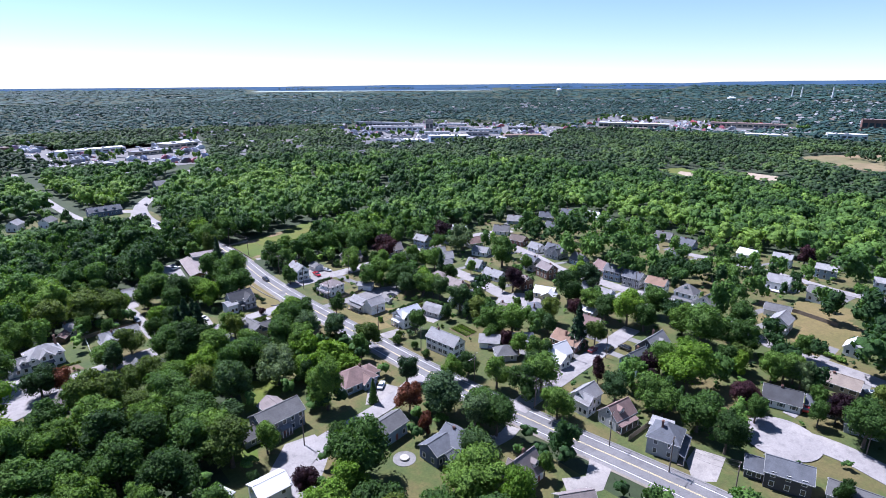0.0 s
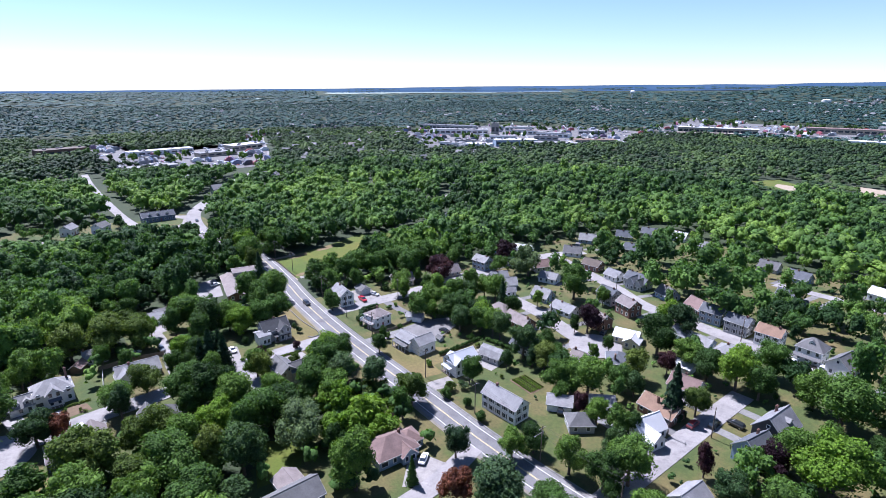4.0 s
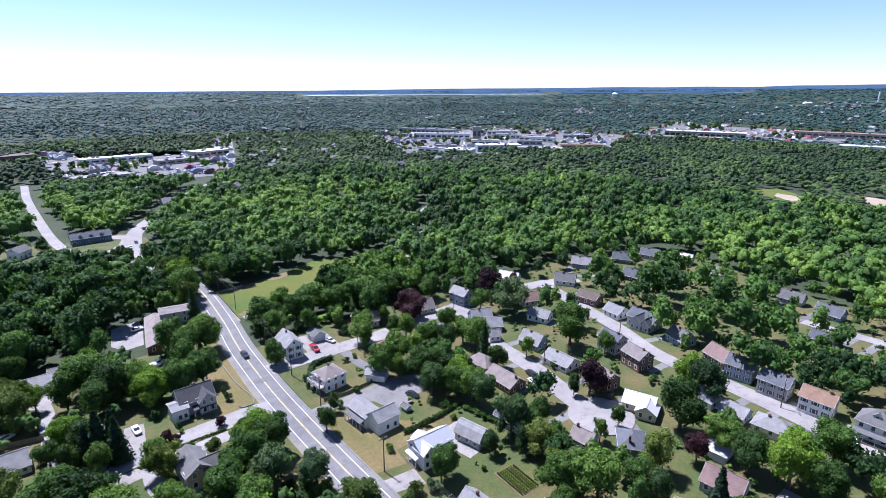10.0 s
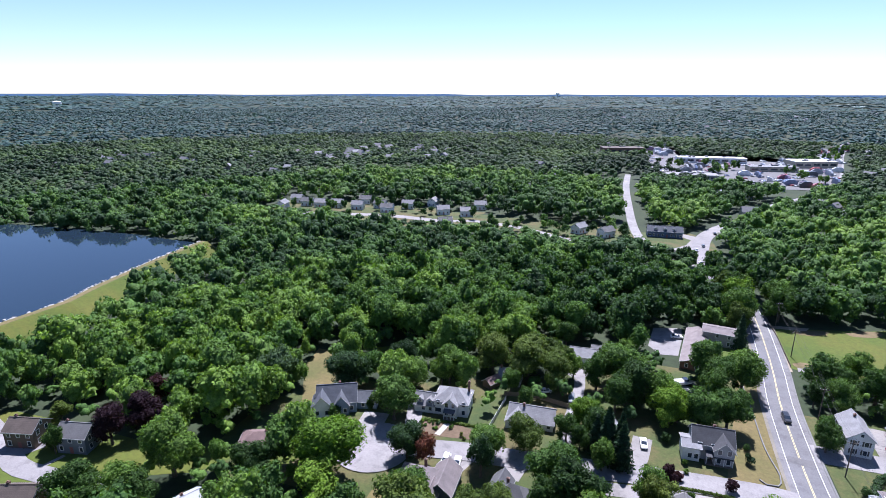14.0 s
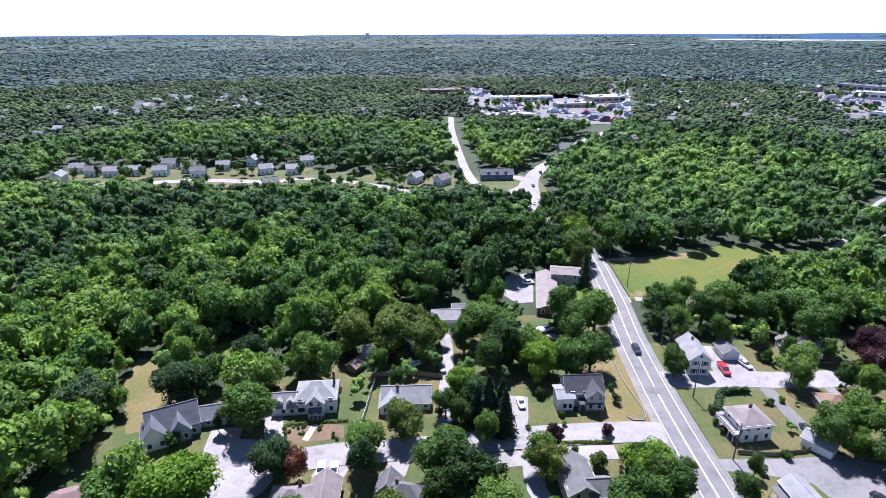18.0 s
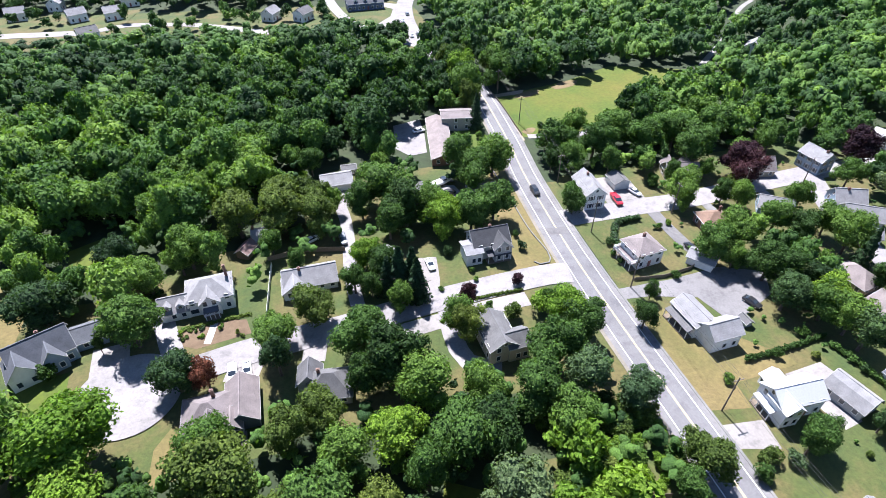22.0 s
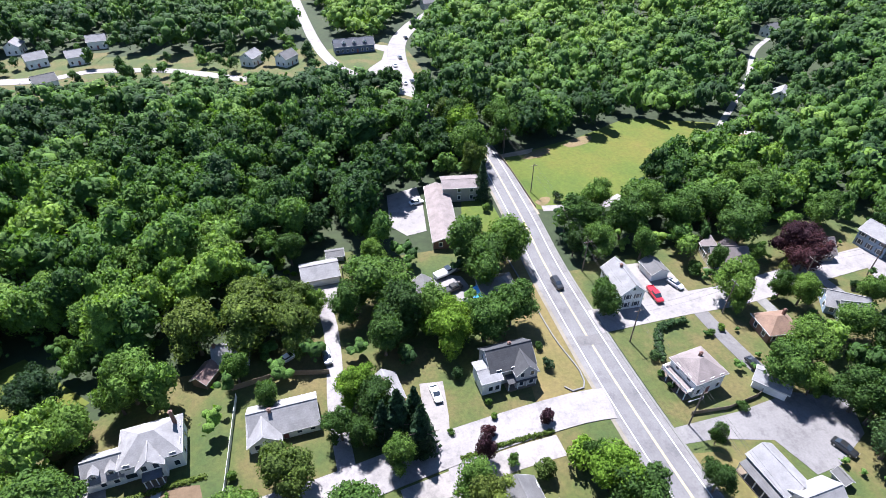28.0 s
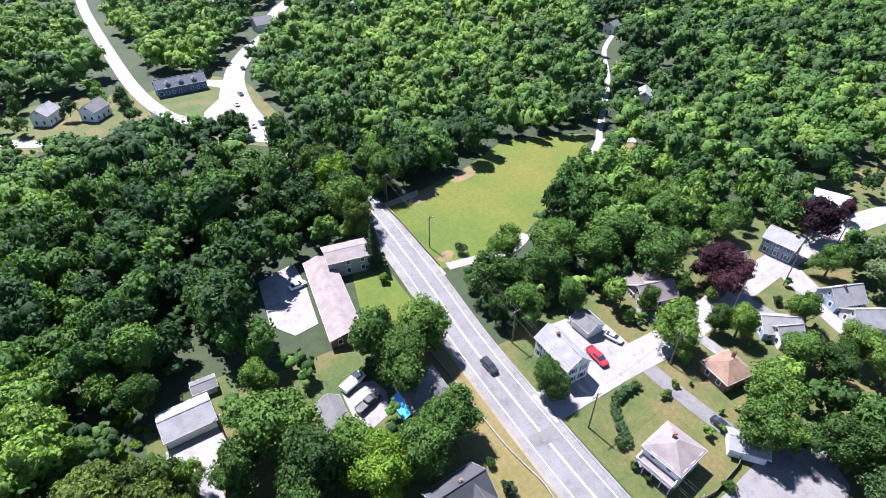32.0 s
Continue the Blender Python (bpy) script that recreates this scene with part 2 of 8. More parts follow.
M_FENCE = plain_mat("weathered_fence", (0.140, 0.112, 0.084), 0.9, vary=0.25)
M_RUBBER = plain_mat("tyre_rubber", (0.025, 0.025, 0.026), 0.8)
M_ALLOY = plain_mat("alloy", (0.55, 0.55, 0.56), 0.3, 0.9, vary=0.05)
M_LINE = plain_mat("road_line_white", (0.6, 0.6, 0.58), 0.7, vary=0.15, scale=1.5)
M_YELLOW = plain_mat("road_line_yellow", (0.5, 0.42, 0.2), 0.7, vary=0.15, scale=1.5)
M_TARP = plain_mat("tarp_blue", (0.05, 0.3, 0.75), 0.4, vary=0.1)
M_ROCK = plain_mat("riprap", (0.294, 0.280, 0.266), 0.9, vary=0.3, scale=0.6)


def glass_mat():
    m, nt, out = nodes_of("window_glass")
    b = principled(nt, out, 0.06)
    b.inputs["Base Color"].default_value = (0.03, 0.04, 0.055, 1)
    b.inputs["Specular IOR Level"].default_value = 0.8
    return m


M_GLASS = glass_mat()


def water_mat():
    m, nt, out = nodes_of("lake_water")
    b = principled(nt, out, 0.04)
    b.inputs["Base Color"].default_value = (0.012, 0.022, 0.035, 1)
    b.inputs["IOR"].default_value = 1.33
    bump_to(nt, b, noise_of(nt, 0.35, 3, position_of(nt)), 0.06, 0.1)
    return m


M_WATER = water_mat()
SIDING = {k: siding_mat("siding_" + k, c) for k, c in {
    "white": (0.68, 0.68, 0.67), "blue": (0.216, 0.288, 0.374), "slate": (0.122, 0.144, 0.180), "grey": (0.324, 0.331, 0.338),
    "beige": (0.403, 0.360, 0.288), "yellow": (0.508, 0.451, 0.295), "brown": (0.122, 0.086, 0.065), "dark": (0.050, 0.050, 0.058), "navy": (0.079, 0.108, 0.187), "tan": (0.346, 0.295, 0.230)}.items()}
SIDING["brick"], SIDING["stone"] = M_BRICK, M_STONE
ROOF = {k: shingle_mat("shingle_" + k, c) for k, c in {
    "grey": (0.104, 0.104, 0.108), "light": (0.2, 0.2, 0.208), "dark": (0.049, 0.051, 0.057), "brown": (0.104, 0.081, 0.067), "tan": (0.186, 0.155, 0.130),
    "orange": (0.192, 0.122, 0.085), "pink": (0.171, 0.114, 0.104), "taupe": (0.172, 0.148, 0.146), "slate": (0.083, 0.091, 0.108)}.items()}
ROOF["metal"] = plain_mat("roof_metal", (0.36, 0.37, 0.4), 0.45, 0.0, vary=0.08)
ROOF["white"] = plain_mat("roof_white", (0.44, 0.44, 0.45), 0.6, vary=0.08)

# ---- geometry helpers ----
def ground_z(x, y):
    """The lie of the land: level by the road, a low rise to the east, higher ground towards the far horizon."""
    z = -6 + 6 * math.exp(-((x - 255) ** 2 + (y - 50) ** 2) / 7200)
    dx, dy = x - 60, y - 140
    r = math.hypot(dx, dy)
    if r > 900:
        k = min(1.0, (r - 900) / 4000)
        far = 87 + 4900 * math.tan(radians(0.208 * dx / r - 0.784 * dy / r - 0.277))
        z += (far + 6) * k
    return z


def mesh_of(name, verts, faces, mat=None):
    me = bpy.data.meshes.new(name)
    me.from_pydata(verts, [], faces)
    if mat:
        me.materials.append(mat)
    me.update()
    return me


def part(name, me, parent, label="", at=None):
    ob = new(name, me)
    ob.parent = parent
    if at is not None:
        ob.matrix_local = at
    if label:
        ob["label"] = label
    return ob


def thing(name, x, y, rot=0.0, label="", category="", group="", kind="", lift=0.0):
    ob = new(name)
    ob.matrix_world = pose(x, y, ground_z(x, y) + lift, 0, 0, rot)
    return tagged(ob, label, category, group, kind)


class Solid:
    """Vertices and faces of one part, gathered piece by piece."""

    def __init__(self):
        self.v, self.f = [], []

    def add(self, verts, faces, m=None):
        n = len(self.v)
        self.v += [tuple(m @ Vector(p)) if m else tuple(p) for p in verts]
        self.f += [tuple(i + n for i in f) for f in faces]
        return self

    def box(self, x0, y0, z0, x1, y1, z1, m=None):
        v = [(x0, y0, z0), (x1, y0, z0), (x1, y1, z0), (x0, y1, z0), (x0, y0, z1), (x1, y0, z1), (x1, y1, z1), (x0, y1, z1)]
        return self.add(v, [(3, 2, 1, 0), (4, 5, 6, 7), (0, 1, 5, 4), (1, 2, 6, 5), (2, 3, 7, 6), (3, 0, 4, 7)], m)

    def slab(self, top, thick, m=None):
        """A plate below a polygon."""
        k = len(top)
        low = [(a, b, c - thick) for a, b, c in top]
        faces = [tuple(range(k)), tuple(range(2 * k - 1, k - 1, -1))] + [(i, i + k, (i + 1) % k + k, (i + 1) % k) for i in range(k)]
        return self.add(list(top) + low, faces, m)

    def tube(self, rings, sides=8, m=None):
        """Rings of (x, y, z, radius), closed at both ends."""
        v, f = [], []
        for x, y, z, r in rings:
            v += [(x + r * math.cos(2 * math.pi * i / sides), y + r * math.sin(2 * math.pi * i / sides), z) for i in range(sides)]
        for j in range(len(rings) - 1):
            for i in range(sides):
                a, b = j * sides + i, j * sides + (i + 1) % sides
                f.append((a, b, b + sides, a + sides))
        f += [tuple(range(sides - 1, -1, -1)), tuple(range((len(rings) - 1) * sides, len(rings) * sides))]
        return self.add(v, f, m)

    def mesh(self, name, mat):
        return mesh_of(name, self.v, self.f, mat)


def smooth_line(pts, step=3.0):
    """A soft curve through the points, sampled about every step metres."""
    p = [Vector((*q, 0)) for q in pts]
    p = [2 * p[0] - p[1], *p, 2 * p[-1] - p[-2]]
    out = []
    for i in range(1, len(p) - 2):
        n = max(1, int((p[i + 1] - p[i]).length / step))
        for j in range(n):
            t = j / n
            a, b, c, d = p[i - 1], p[i], p[i + 1], p[i + 2]
            out.append(0.5 * (2 * b + (c - a) * t + (2 * a - 5 * b + 4 * c - d) * t * t + (3 * b - a - 3 * c + d) * t ** 3))
    out.append(p[-2])
    return out


def strip(name, pts, width, lift, mat, side=0.0, thick=0.25, step=3.0, dash=None):
    """A band along a line, side metres to its left, lying lift metres above the ground."""
    line = smooth_line(pts, step)
    v, f = [], []
    for i, p in enumerate(line):
        d = (line[min(i + 1, len(line) - 1)] - line[max(i - 1, 0)]).normalized()
        n = Vector((-d.y, d.x, 0))
        for s, dz in ((side + width / 2, -thick), (side + width / 2, 0), (side - width / 2, 0), (side - width / 2, -thick)):
            q = p + n * s
            v.append((q.x, q.y, ground_z(q.x, q.y) + lift + dz))
    for i in range(len(line) - 1):
        if dash and (i // dash) % 2:
            continue
        a, b = 4 * i, 4 * i + 4
        f += [(a + 1, a + 2, b + 2, b + 1), (a, a + 1, b + 1, b), (a + 2, a + 3, b + 3, b + 2)]
        if dash:
            continue
    return new(name, mesh_of(name, v, f, mat))


def inside(x, y, poly):
    hit = False
    for (x0, y0), (x1, y1) in zip(poly, poly[1:] + poly[:1]):
        if (y0 > y) != (y1 > y) and x < (x1 - x0) * (y - y0) / (y1 - y0) + x0:
            hit = not hit
    return hit


def drape(name, poly, lift, mat, cell=0.0):
    """A sheet over the ground inside a polygon; with a cell size it follows the rise."""
    if not cell:
        bm = bmesh.new()
        bm.faces.new([bm.verts.new((x, y, ground_z(x, y) + lift)) for x, y in poly])
        bmesh.ops.triangulate(bm, faces=bm.faces)
        bmesh.ops.recalc_face_normals(bm, faces=bm.faces)
        for fc in bm.faces:
            if fc.normal.z < 0:
                fc.normal_flip()
        me = bpy.data.meshes.new(name)
        bm.to_mesh(me)
        bm.free()
        me.materials.append(mat)
        return new(name, me)
    xs, ys = [p[0] for p in poly], [p[1] for p in poly]
    nx, ny = int((max(xs) - min(xs)) / cell) + 1, int((max(ys) - min(ys)) / cell) + 1
    idx, v, f = {}, [], []

    def corner(i, j):
        if (i, j) not in idx:
            x, y = min(xs) + i * cell, min(ys) + j * cell
            idx[i, j] = len(v)
            v.append((x, y, ground_z(x, y) + lift))
        return idx[i, j]

    for i in range(nx):
        for j in range(ny):
            if inside(min(xs) + (i + 0.5) * cell, min(ys) + (j + 0.5) * cell, poly):
                f.append((corner(i, j), corner(i + 1, j), corner(i + 1, j + 1), corner(i, j + 1)))
    return new(name, mesh_of(name, v, f, mat))


# ---- ground, roads, water ----
def build_ground():
    v, f = [(60, 140, ground_z(60, 140))], []
    radii = [12 * i for i in range(1, 34)] + [430, 480, 540, 620, 720, 840, 1000, 1250, 1550, 1900, 2300, 2800, 3400, 4100, 5080]
    seg = 120
    for r in radii:
        for i in range(seg):
            a = 2 * math.pi * i / seg
            x, y = 60 + r * math.cos(a), 140 + r * math.sin(a)
            v.append((x, y, ground_z(x, y)))
    for i in range(seg):
        f.append((0, 1 + i, 1 + (i + 1) % seg))
    for j in range(len(radii) - 1):
        for i in range(seg):
            a, b = 1 + j * seg + i, 1 + j * seg + (i + 1) % seg
            f.append((a, a + seg, b + seg, b))
    return tagged(new("ground", mesh_of("ground", v, f, M_FLOOR)), "dark green-brown woodland floor reaching the horizon", "ground", kind="structure")


build_ground()
Z_EAST = [(108, 246), (170, 250), (240, 252), (285, 247), (335, 233), (343, 195), (328, 140), (322, 90), (314, 40), (306, -5), (335, -28), (326, -62), (210, -70), (120, -60), (108, -30)]
Z_WEST = [(-46, 168), (20, 170), (66, 176), (100, 160), (100, 262), (62, 262), (52, 268), (36, 262), (34, 240), (-2, 226), (-26, 218), (-42, 200)]
Z_SOUTH = [(28, 90), (46, 60), (70, 20), (100, 0), (101, 158), (66, 156), (40, 140)]
for nm, z in (("lawn_east", Z_EAST), ("lawn_west", Z_WEST), ("lawn_south", Z_SOUTH)):
    tagged(drape(nm, z, 0.03, M_LAWN, 2.5), "mown lawns, partly dried to straw yellow", "lawn", kind="structure")
FIELD = [(110.6, 276), (110.8, 311), (126, 313), (148, 319), (173, 330), (190, 324), (206, 317), (190, 306), (177, 297), (159, 286), (140, 276), (118, 272)]
tagged(drape("field", FIELD, 0.04, M_FIELD), "open green meadow beside the road", "field", kind="structure")
ROADS = {}


def road(name, pts, width, mat, label, lift, walk_side=None):
    ROADS[name] = (pts, width)
    ob = strip(name, pts, width, lift, mat)
    tagged(ob, label, "road", kind="structure")
    return ob


MAIN = [(121, -20), (116.5, 25), (113.5, 50), (110.9, 69), (109, 84), (106.6, 105), (105, 126), (104.4, 145), (103.6, 165), (102.7, 188), (102.3, 210), (102.6, 230), (103.4, 250), (105.4, 271), (106.6, 290), (107.4, 309), (107, 330), (103.5, 350), (98.5, 370), (94.8, 394), (95.6, 422), (102, 454), (117.4, 486), (135.5, 512), (156, 560), (187, 604), (219, 655), (245, 730), (268, 801), (310, 950), (365, 1134)]
road("main_road", MAIN, 9.6, M_ROAD, "two-lane worn grey asphalt main road", 0.10)
tagged(strip("road_surface", MAIN[16:], 9.4, 0.13, M_STREET), "sun-bleached asphalt of the main road beyond the bend", "road", kind="structure")
NEAR_MAIN = MAIN[:18]
for nm, s, w, m in (("road_line_white", 3.3, 0.15, M_LINE), ("road_line_white", -3.3, 0.15, M_LINE), ("road_line_yellow", 0.14, 0.12, M_YELLOW), ("road_line_yellow", -0.14, 0.12, M_YELLOW)):
    tagged(strip(nm, NEAR_MAIN, w, 0.106, m, s, 0.004), "painted line along the main road", "road marking", kind="structure")
for side in (1, -1):
    tagged(strip("road_edge", NEAR_MAIN, 1.25, 0.104, M_EDGE, side * 4.15, 0.004), "pale worn asphalt edge of the main road", "road", kind="structure")
tagged(drape("road_patch", [(99.2, 219.6), (105.6, 219.2), (105.6, 222.2), (99.2, 222.6)], 0.112, M_DRIVE), "darker repaired strip across the main road", "road", kind="structure")
tagged(strip("kerb", MAIN[:16], 0.5, 0.2, M_WALK, -5.05, 0.3), "worn concrete kerb along the main road", "kerb", kind="structure")
tagged(strip("road_shoulder", MAIN[:16], 0.9, 0.09, M_SHOULDER, 5.2, 0.1), "sandy worn shoulder along the main road", "shoulder", kind="structure")
STREETS = [
    ("side_street", [(106.4, 226), (129, 226.5), (147, 226.5), (176, 229.5), (207, 231.5), (241, 229), (262, 222)], 7.6),
    ("side_street", [(193, 231), (186, 215), (181.5, 200), (178.6, 171), (174, 152), (173.6, 138)], 7.2),
    ("side_street", [(243, 228), (237, 205), (229, 176), (220, 152), (217.5, 125), (214, 102), (210.5, 87), (209, 70), (203.5, 49), (201.6, 38), (201, 22), (199, 8), (194, -20)], 7.0),
    ("side_street", [(291, 132), (289.6, 105), (286.8, 83), (282, 66), (277, 47), (281, 22), (288, 8)], 6.4),
    ("side_street", [(182, 92), (165, 91.5), (143, 90.5), (118, 89.3), (110, 88.6)], 6.6),
    ("curved_road", [(334, -18), (318, -26), (297, -30), (275, -29), (257, -25), (226, -19), (190, -22)], 8.0),
    ("cul_de_sac_road", [(151, 33), (155.6, 26), (156.5, 17), (155, 9), (150, -12)], 8.0),
    ("side_street", [(98.6, 204), (92, 204.5), (77, 203.5), (60, 201.5), (41, 198.5), (22, 196.3), (9, 193.6), (-3, 191.5)], 7.4),
    ("back_lane", [(36, 92), (45, 103), (52, 110), (60, 113.5), (73, 114.8), (87, 117), (101.6, 122)], 5.6),
    ("forked_road", [(84, 394), (71, 408), (63.3, 425), (57, 463), (52, 534), (47.6, 620), (47, 700)], 6.0),
]
for i, (nm, pts, w) in enumerate(STREETS):
    road(nm, pts, w, M_STREET, "sun-bleached light grey residential street", 0.12 + 0.012 * i)


def disc(name, x, y, r, lift, mat, label, category="turning circle", sides=40, sx=1.0):
    v = [(x + sx * r * math.cos(2 * math.pi * i / sides), y + r * math.sin(2 * math.pi * i / sides)) for i in range(sides)]
    return tagged(new(name, mesh_of(name, [(a, b, ground_z(a, b) + lift) for a, b in v], [tuple(range(sides))], mat)), label, category, kind="structure")


disc("turning_circle", -3, 190, 10.5, 0.26, M_STREET, "wide sun-bleached asphalt turning circle")
disc("turning_circle", 173.5, 141, 9.5, 0.27, M_STREET, "wide sun-bleached asphalt turning circle")
disc("turning_circle", 151.5, 31, 9.5, 0.28, M_STREET, "wide sun-bleached asphalt turning circle")


# ---- houses ----
def window_meshes(w, h):
    t, d = 0.13, 0.08
    loop = [(-w / 2, 0), (w / 2, 0), (w / 2, h), (-w / 2, h)]
    rim = [(-w / 2 - t, -t), (w / 2 + t, -t), (w / 2 + t, h + t), (-w / 2 - t, h + t)]
    v = [(x, -d, z) for x, z in loop] + [(x, -d, z) for x, z in rim] + [(x, 0.02, z) for x, z in loop] + [(x, 0.02, z) for x, z in rim]
    f = []
    for i in range(4):
        k = (i + 1) % 4
        f += [(i, 4 + i, 4 + k, k), (4 + i, 12 + i, 12 + k, 4 + k), (8 + i, i, k, 8 + k)]
    s = Solid().add(v, f)
    glass = Solid().box(-w / 2 + 0.002, -0.03, 0.002, w / 2 - 0.002, -0.012, h - 0.002)
    shutter = Solid().box(-0.2, -0.045, -0.05, 0.2, 0.0, h + 0.05)
    return s.mesh("window_frame", M_WHITE), glass.mesh("pane", M_GLASS), shutter.mesh("shutters", M_DARK)


WINDOW = {"std": window_meshes(0.95, 1.45), "wide": window_meshes(1.9, 1.4), "small": window_meshes(0.75, 0.9)}
DOOR = Solid().box(-0.5, -0.06, 0, 0.5, 0.0, 2.05).mesh("door", plain_mat("door_paint", (0.2, 0.07, 0.06), 0.5))
GARAGE_DOOR = Solid()
for k in range(4):
    GARAGE_DOOR.box(-1.25, -0.06, 0.02 + 0.54 * k, 1.25, 0.0, 0.54 * (k + 1))
GARAGE_DOOR = GARAGE_DOOR.mesh("garage_door", M_WHITE)
FOOT = []          # footprints (x, y, reach) that trees keep clear of


def put_window(house, m, kind="std", shutters=False):
    out = (house.matrix_world @ m).to_3x3() @ Vector((0, -1, 0))
    if out.y > 0.6 or (out.x > 0.6 and house.matrix_world.translation.x > 100):
        return None         # blind walls towards the woods
    frame_me, pane_me, shut_me = WINDOW[kind]
    w = part("window", frame_me, house, at=m)
    part("pane", pane_me, w)
    if shutters and kind == "std":
        part("shutter", shut_me, w, at=pose(-0.82, 0, 0))
        part("shutter", shut_me, w, at=pose(0.82, 0, 0))
    return w


def roof_planes(L, W, he, hr, style, o=0.4):
    """Polygons of a roof's upper faces, with eaves o metres wide; x runs along the ridge."""
    a, b = L / 2 + o, W / 2 + o
    lo = he - o * (hr - he) / (W / 2)
    if style == "hip":
        k = max(0.0, L / 2 - W / 2 * 0.95)
        return [[(-a, -b, lo), (a, -b, lo), (k, 0, hr), (-k, 0, hr)] if k > 0.05 else [(-a, -b, lo), (a, -b, lo), (0, 0, hr)],
                [(a, b, lo), (-a, b, lo), (-k, 0, hr), (k, 0, hr)] if k > 0.05 else [(a, b, lo), (-a, b, lo), (0, 0, hr)],
                [(a, -b, lo), (a, b, lo), (k, 0, hr)], [(-a, b, lo), (-a, -b, lo), (-k, 0, hr)]]
    if style == "gambrel":
        q, zq = W * 0.27, he + (hr - he) * 0.68
        return [[(-a, -b, he - 0.3), (a, -b, he - 0.3), (a, -q, zq), (-a, -q, zq)], [(-a, -q, zq), (a, -q, zq), (a, 0, hr), (-a, 0, hr)],
                [(-a, 0, hr), (a, 0, hr), (a, q, zq), (-a, q, zq)], [(-a, q, zq), (a, q, zq), (a, b, he - 0.3), (-a, b, he - 0.3)]]
    if style == "flat":
        return [[(-a, -b, he + 0.15), (a, -b, he + 0.15), (a, b, he + 0.15), (-a, b, he + 0.15)]]
    return [[(-a, -b, lo), (a, -b, lo), (a, 0, hr), (-a, 0, hr)], [(a, b, lo), (-a, b, lo), (-a, 0, hr), (a, 0, hr)]]


def body(house, L, W, he, hr, style, wall, roof, m=None, trim=True):
    """Walls, roof and fascia boards of one block."""
    s = Solid()
    x, y, b = L / 2, W / 2, -0.6
    if style in ("hip", "flat"):
        s.box(-x, -y, b, x, y, he - 0.02, m)
    else:
        prof = [(-y, b), (y, b), (y, he - 0.06)]
        if style == "gambrel":
            prof += [(W * 0.27, he + (hr - he) * 0.68 - 0.1), (0, hr - 0.1), (-W * 0.27, he + (hr - he) * 0.68 - 0.1)]
        else:
            prof += [(0, hr - 0.08)]
        prof += [(-y, he - 0.06)]
        k = len(prof)
        v = [(-x, p, z) for p, z in prof] + [(x, p, z) for p, z in prof]
        s.add(v, [tuple(range(k - 1, -1, -1)), tuple(range(k, 2 * k))] + [(i, (i + 1) % k, (i + 1) % k + k, i + k) for i in range(k)], m)
    part("wall", s.mesh("wall", SIDING[wall]), house)
    r = Solid()
    for poly in roof_planes(L, W, he, hr, style):
        r.slab(poly, 0.16, m)
    if style in ("gable", "gambrel"):
        r.box(-L / 2 - 0.4, -0.14, hr - 0.1, L / 2 + 0.4, 0.14, hr + 0.05, m)
    part("roof", r.mesh("roof", ROOF[roof]), house)
    if trim:
        t = Solid()

        def eave_loop(o):
            a, b, lo = L / 2 + o, W / 2 + o, he - o * (hr - he) / (W / 2)
            if style in ("hip", "flat"):
                lo = lo if style == "hip" else he + 0.15
                return [(-a, -b, lo), (a, -b, lo), (a, b, lo), (-a, b, lo)]
            if style == "gambrel":
                q, zq, lo = W * 0.27, he + (hr - he) * 0.68, he - 0.3
                return [(-a, -b, lo), (a, -b, lo), (a, -q, zq), (a, 0, hr), (a, q, zq), (a, b, lo), (-a, b, lo), (-a, q, zq), (-a, 0, hr), (-a, -q, zq)]
            return [(-a, -b, lo), (a, -b, lo), (a, 0, hr), (a, b, lo), (-a, b, lo), (-a, 0, hr)]

        inner, outer = eave_loop(0.38), eave_loop(0.43)
        k = len(inner)
        v = [(x, y, z + 0.012) for x, y, z in inner] + [(x, y, z + 0.012) for x, y, z in outer] + [(x, y, z - 0.24) for x, y, z in inner] + [(x, y, z - 0.24) for x, y, z in outer]
        f = []
        for i in range(k):
            n = (i + 1) % k
            f += [(i, n, k + n, k + i), (k + i, k + n, 3 * k + n, 3 * k + i), (2 * k + n, 2 * k + i, 3 * k + i, 3 * k + n)]
        t.add(v, f, m)
        if t.v:
            part("fascia", t.mesh("fascia", M_TRIM), house)


def window_rows(house, L, W, he, hr, style, rnd, shutters, m=None, gable=True, skip=()):
    storeys = max(1, int((he + 0.4) // 2.7))
    base = m or Matrix()
    for st in range(storeys):
        z = 0.95 + 2.75 * st
        for side, rot in ((-1, 0), (1, 180)):
            if side in skip:
                continue
            n = max(2, int(L / 2.7))
            for i in range(n):
                x = -L / 2 + L * (i + 0.5) / n
                if st == 0 and side == -1 and i == n // 2:
                    part("door", DOOR, house, at=base @ pose(x, side * W / 2, 0.15, 0, 0, rot))
                    continue
                put_window(house, base @ pose(x, side * W / 2, z, 0, 0, rot), "wide" if (n > 3 and i == 0 and st == 0) else "std", shutters)
        if gable:
            for side, rot in ((1, 90), (-1, -90)):
                for y in (-W * 0.22, W * 0.22):
                    put_window(house, base @ pose(side * L / 2, y, z, 0, 0, rot), "std", shutters)
    if style in ("gable", "gambrel") and gable and hr - he > 2.0:
        for side, rot in ((1, 90), (-1, -90)):
            put_window(house, base @ pose(side * L / 2, 0, he + (hr - he) * 0.22, 0, 0, rot), "small")


def chimney(house, x, y, top, mat=None):
    top -= 0.35
    s = Solid().box(x - 0.33, y - 0.28, 1.0, x + 0.33, y + 0.28, top).box(x - 0.4, y - 0.35, top - 0.22, x + 0.4, y + 0.35, top - 0.08)
    s.box(x - 0.2, y - 0.16, top, x + 0.2, y + 0.16, top + 0.18)
    part("chimney", s.mesh("chimney", mat or M_BRICK), house)


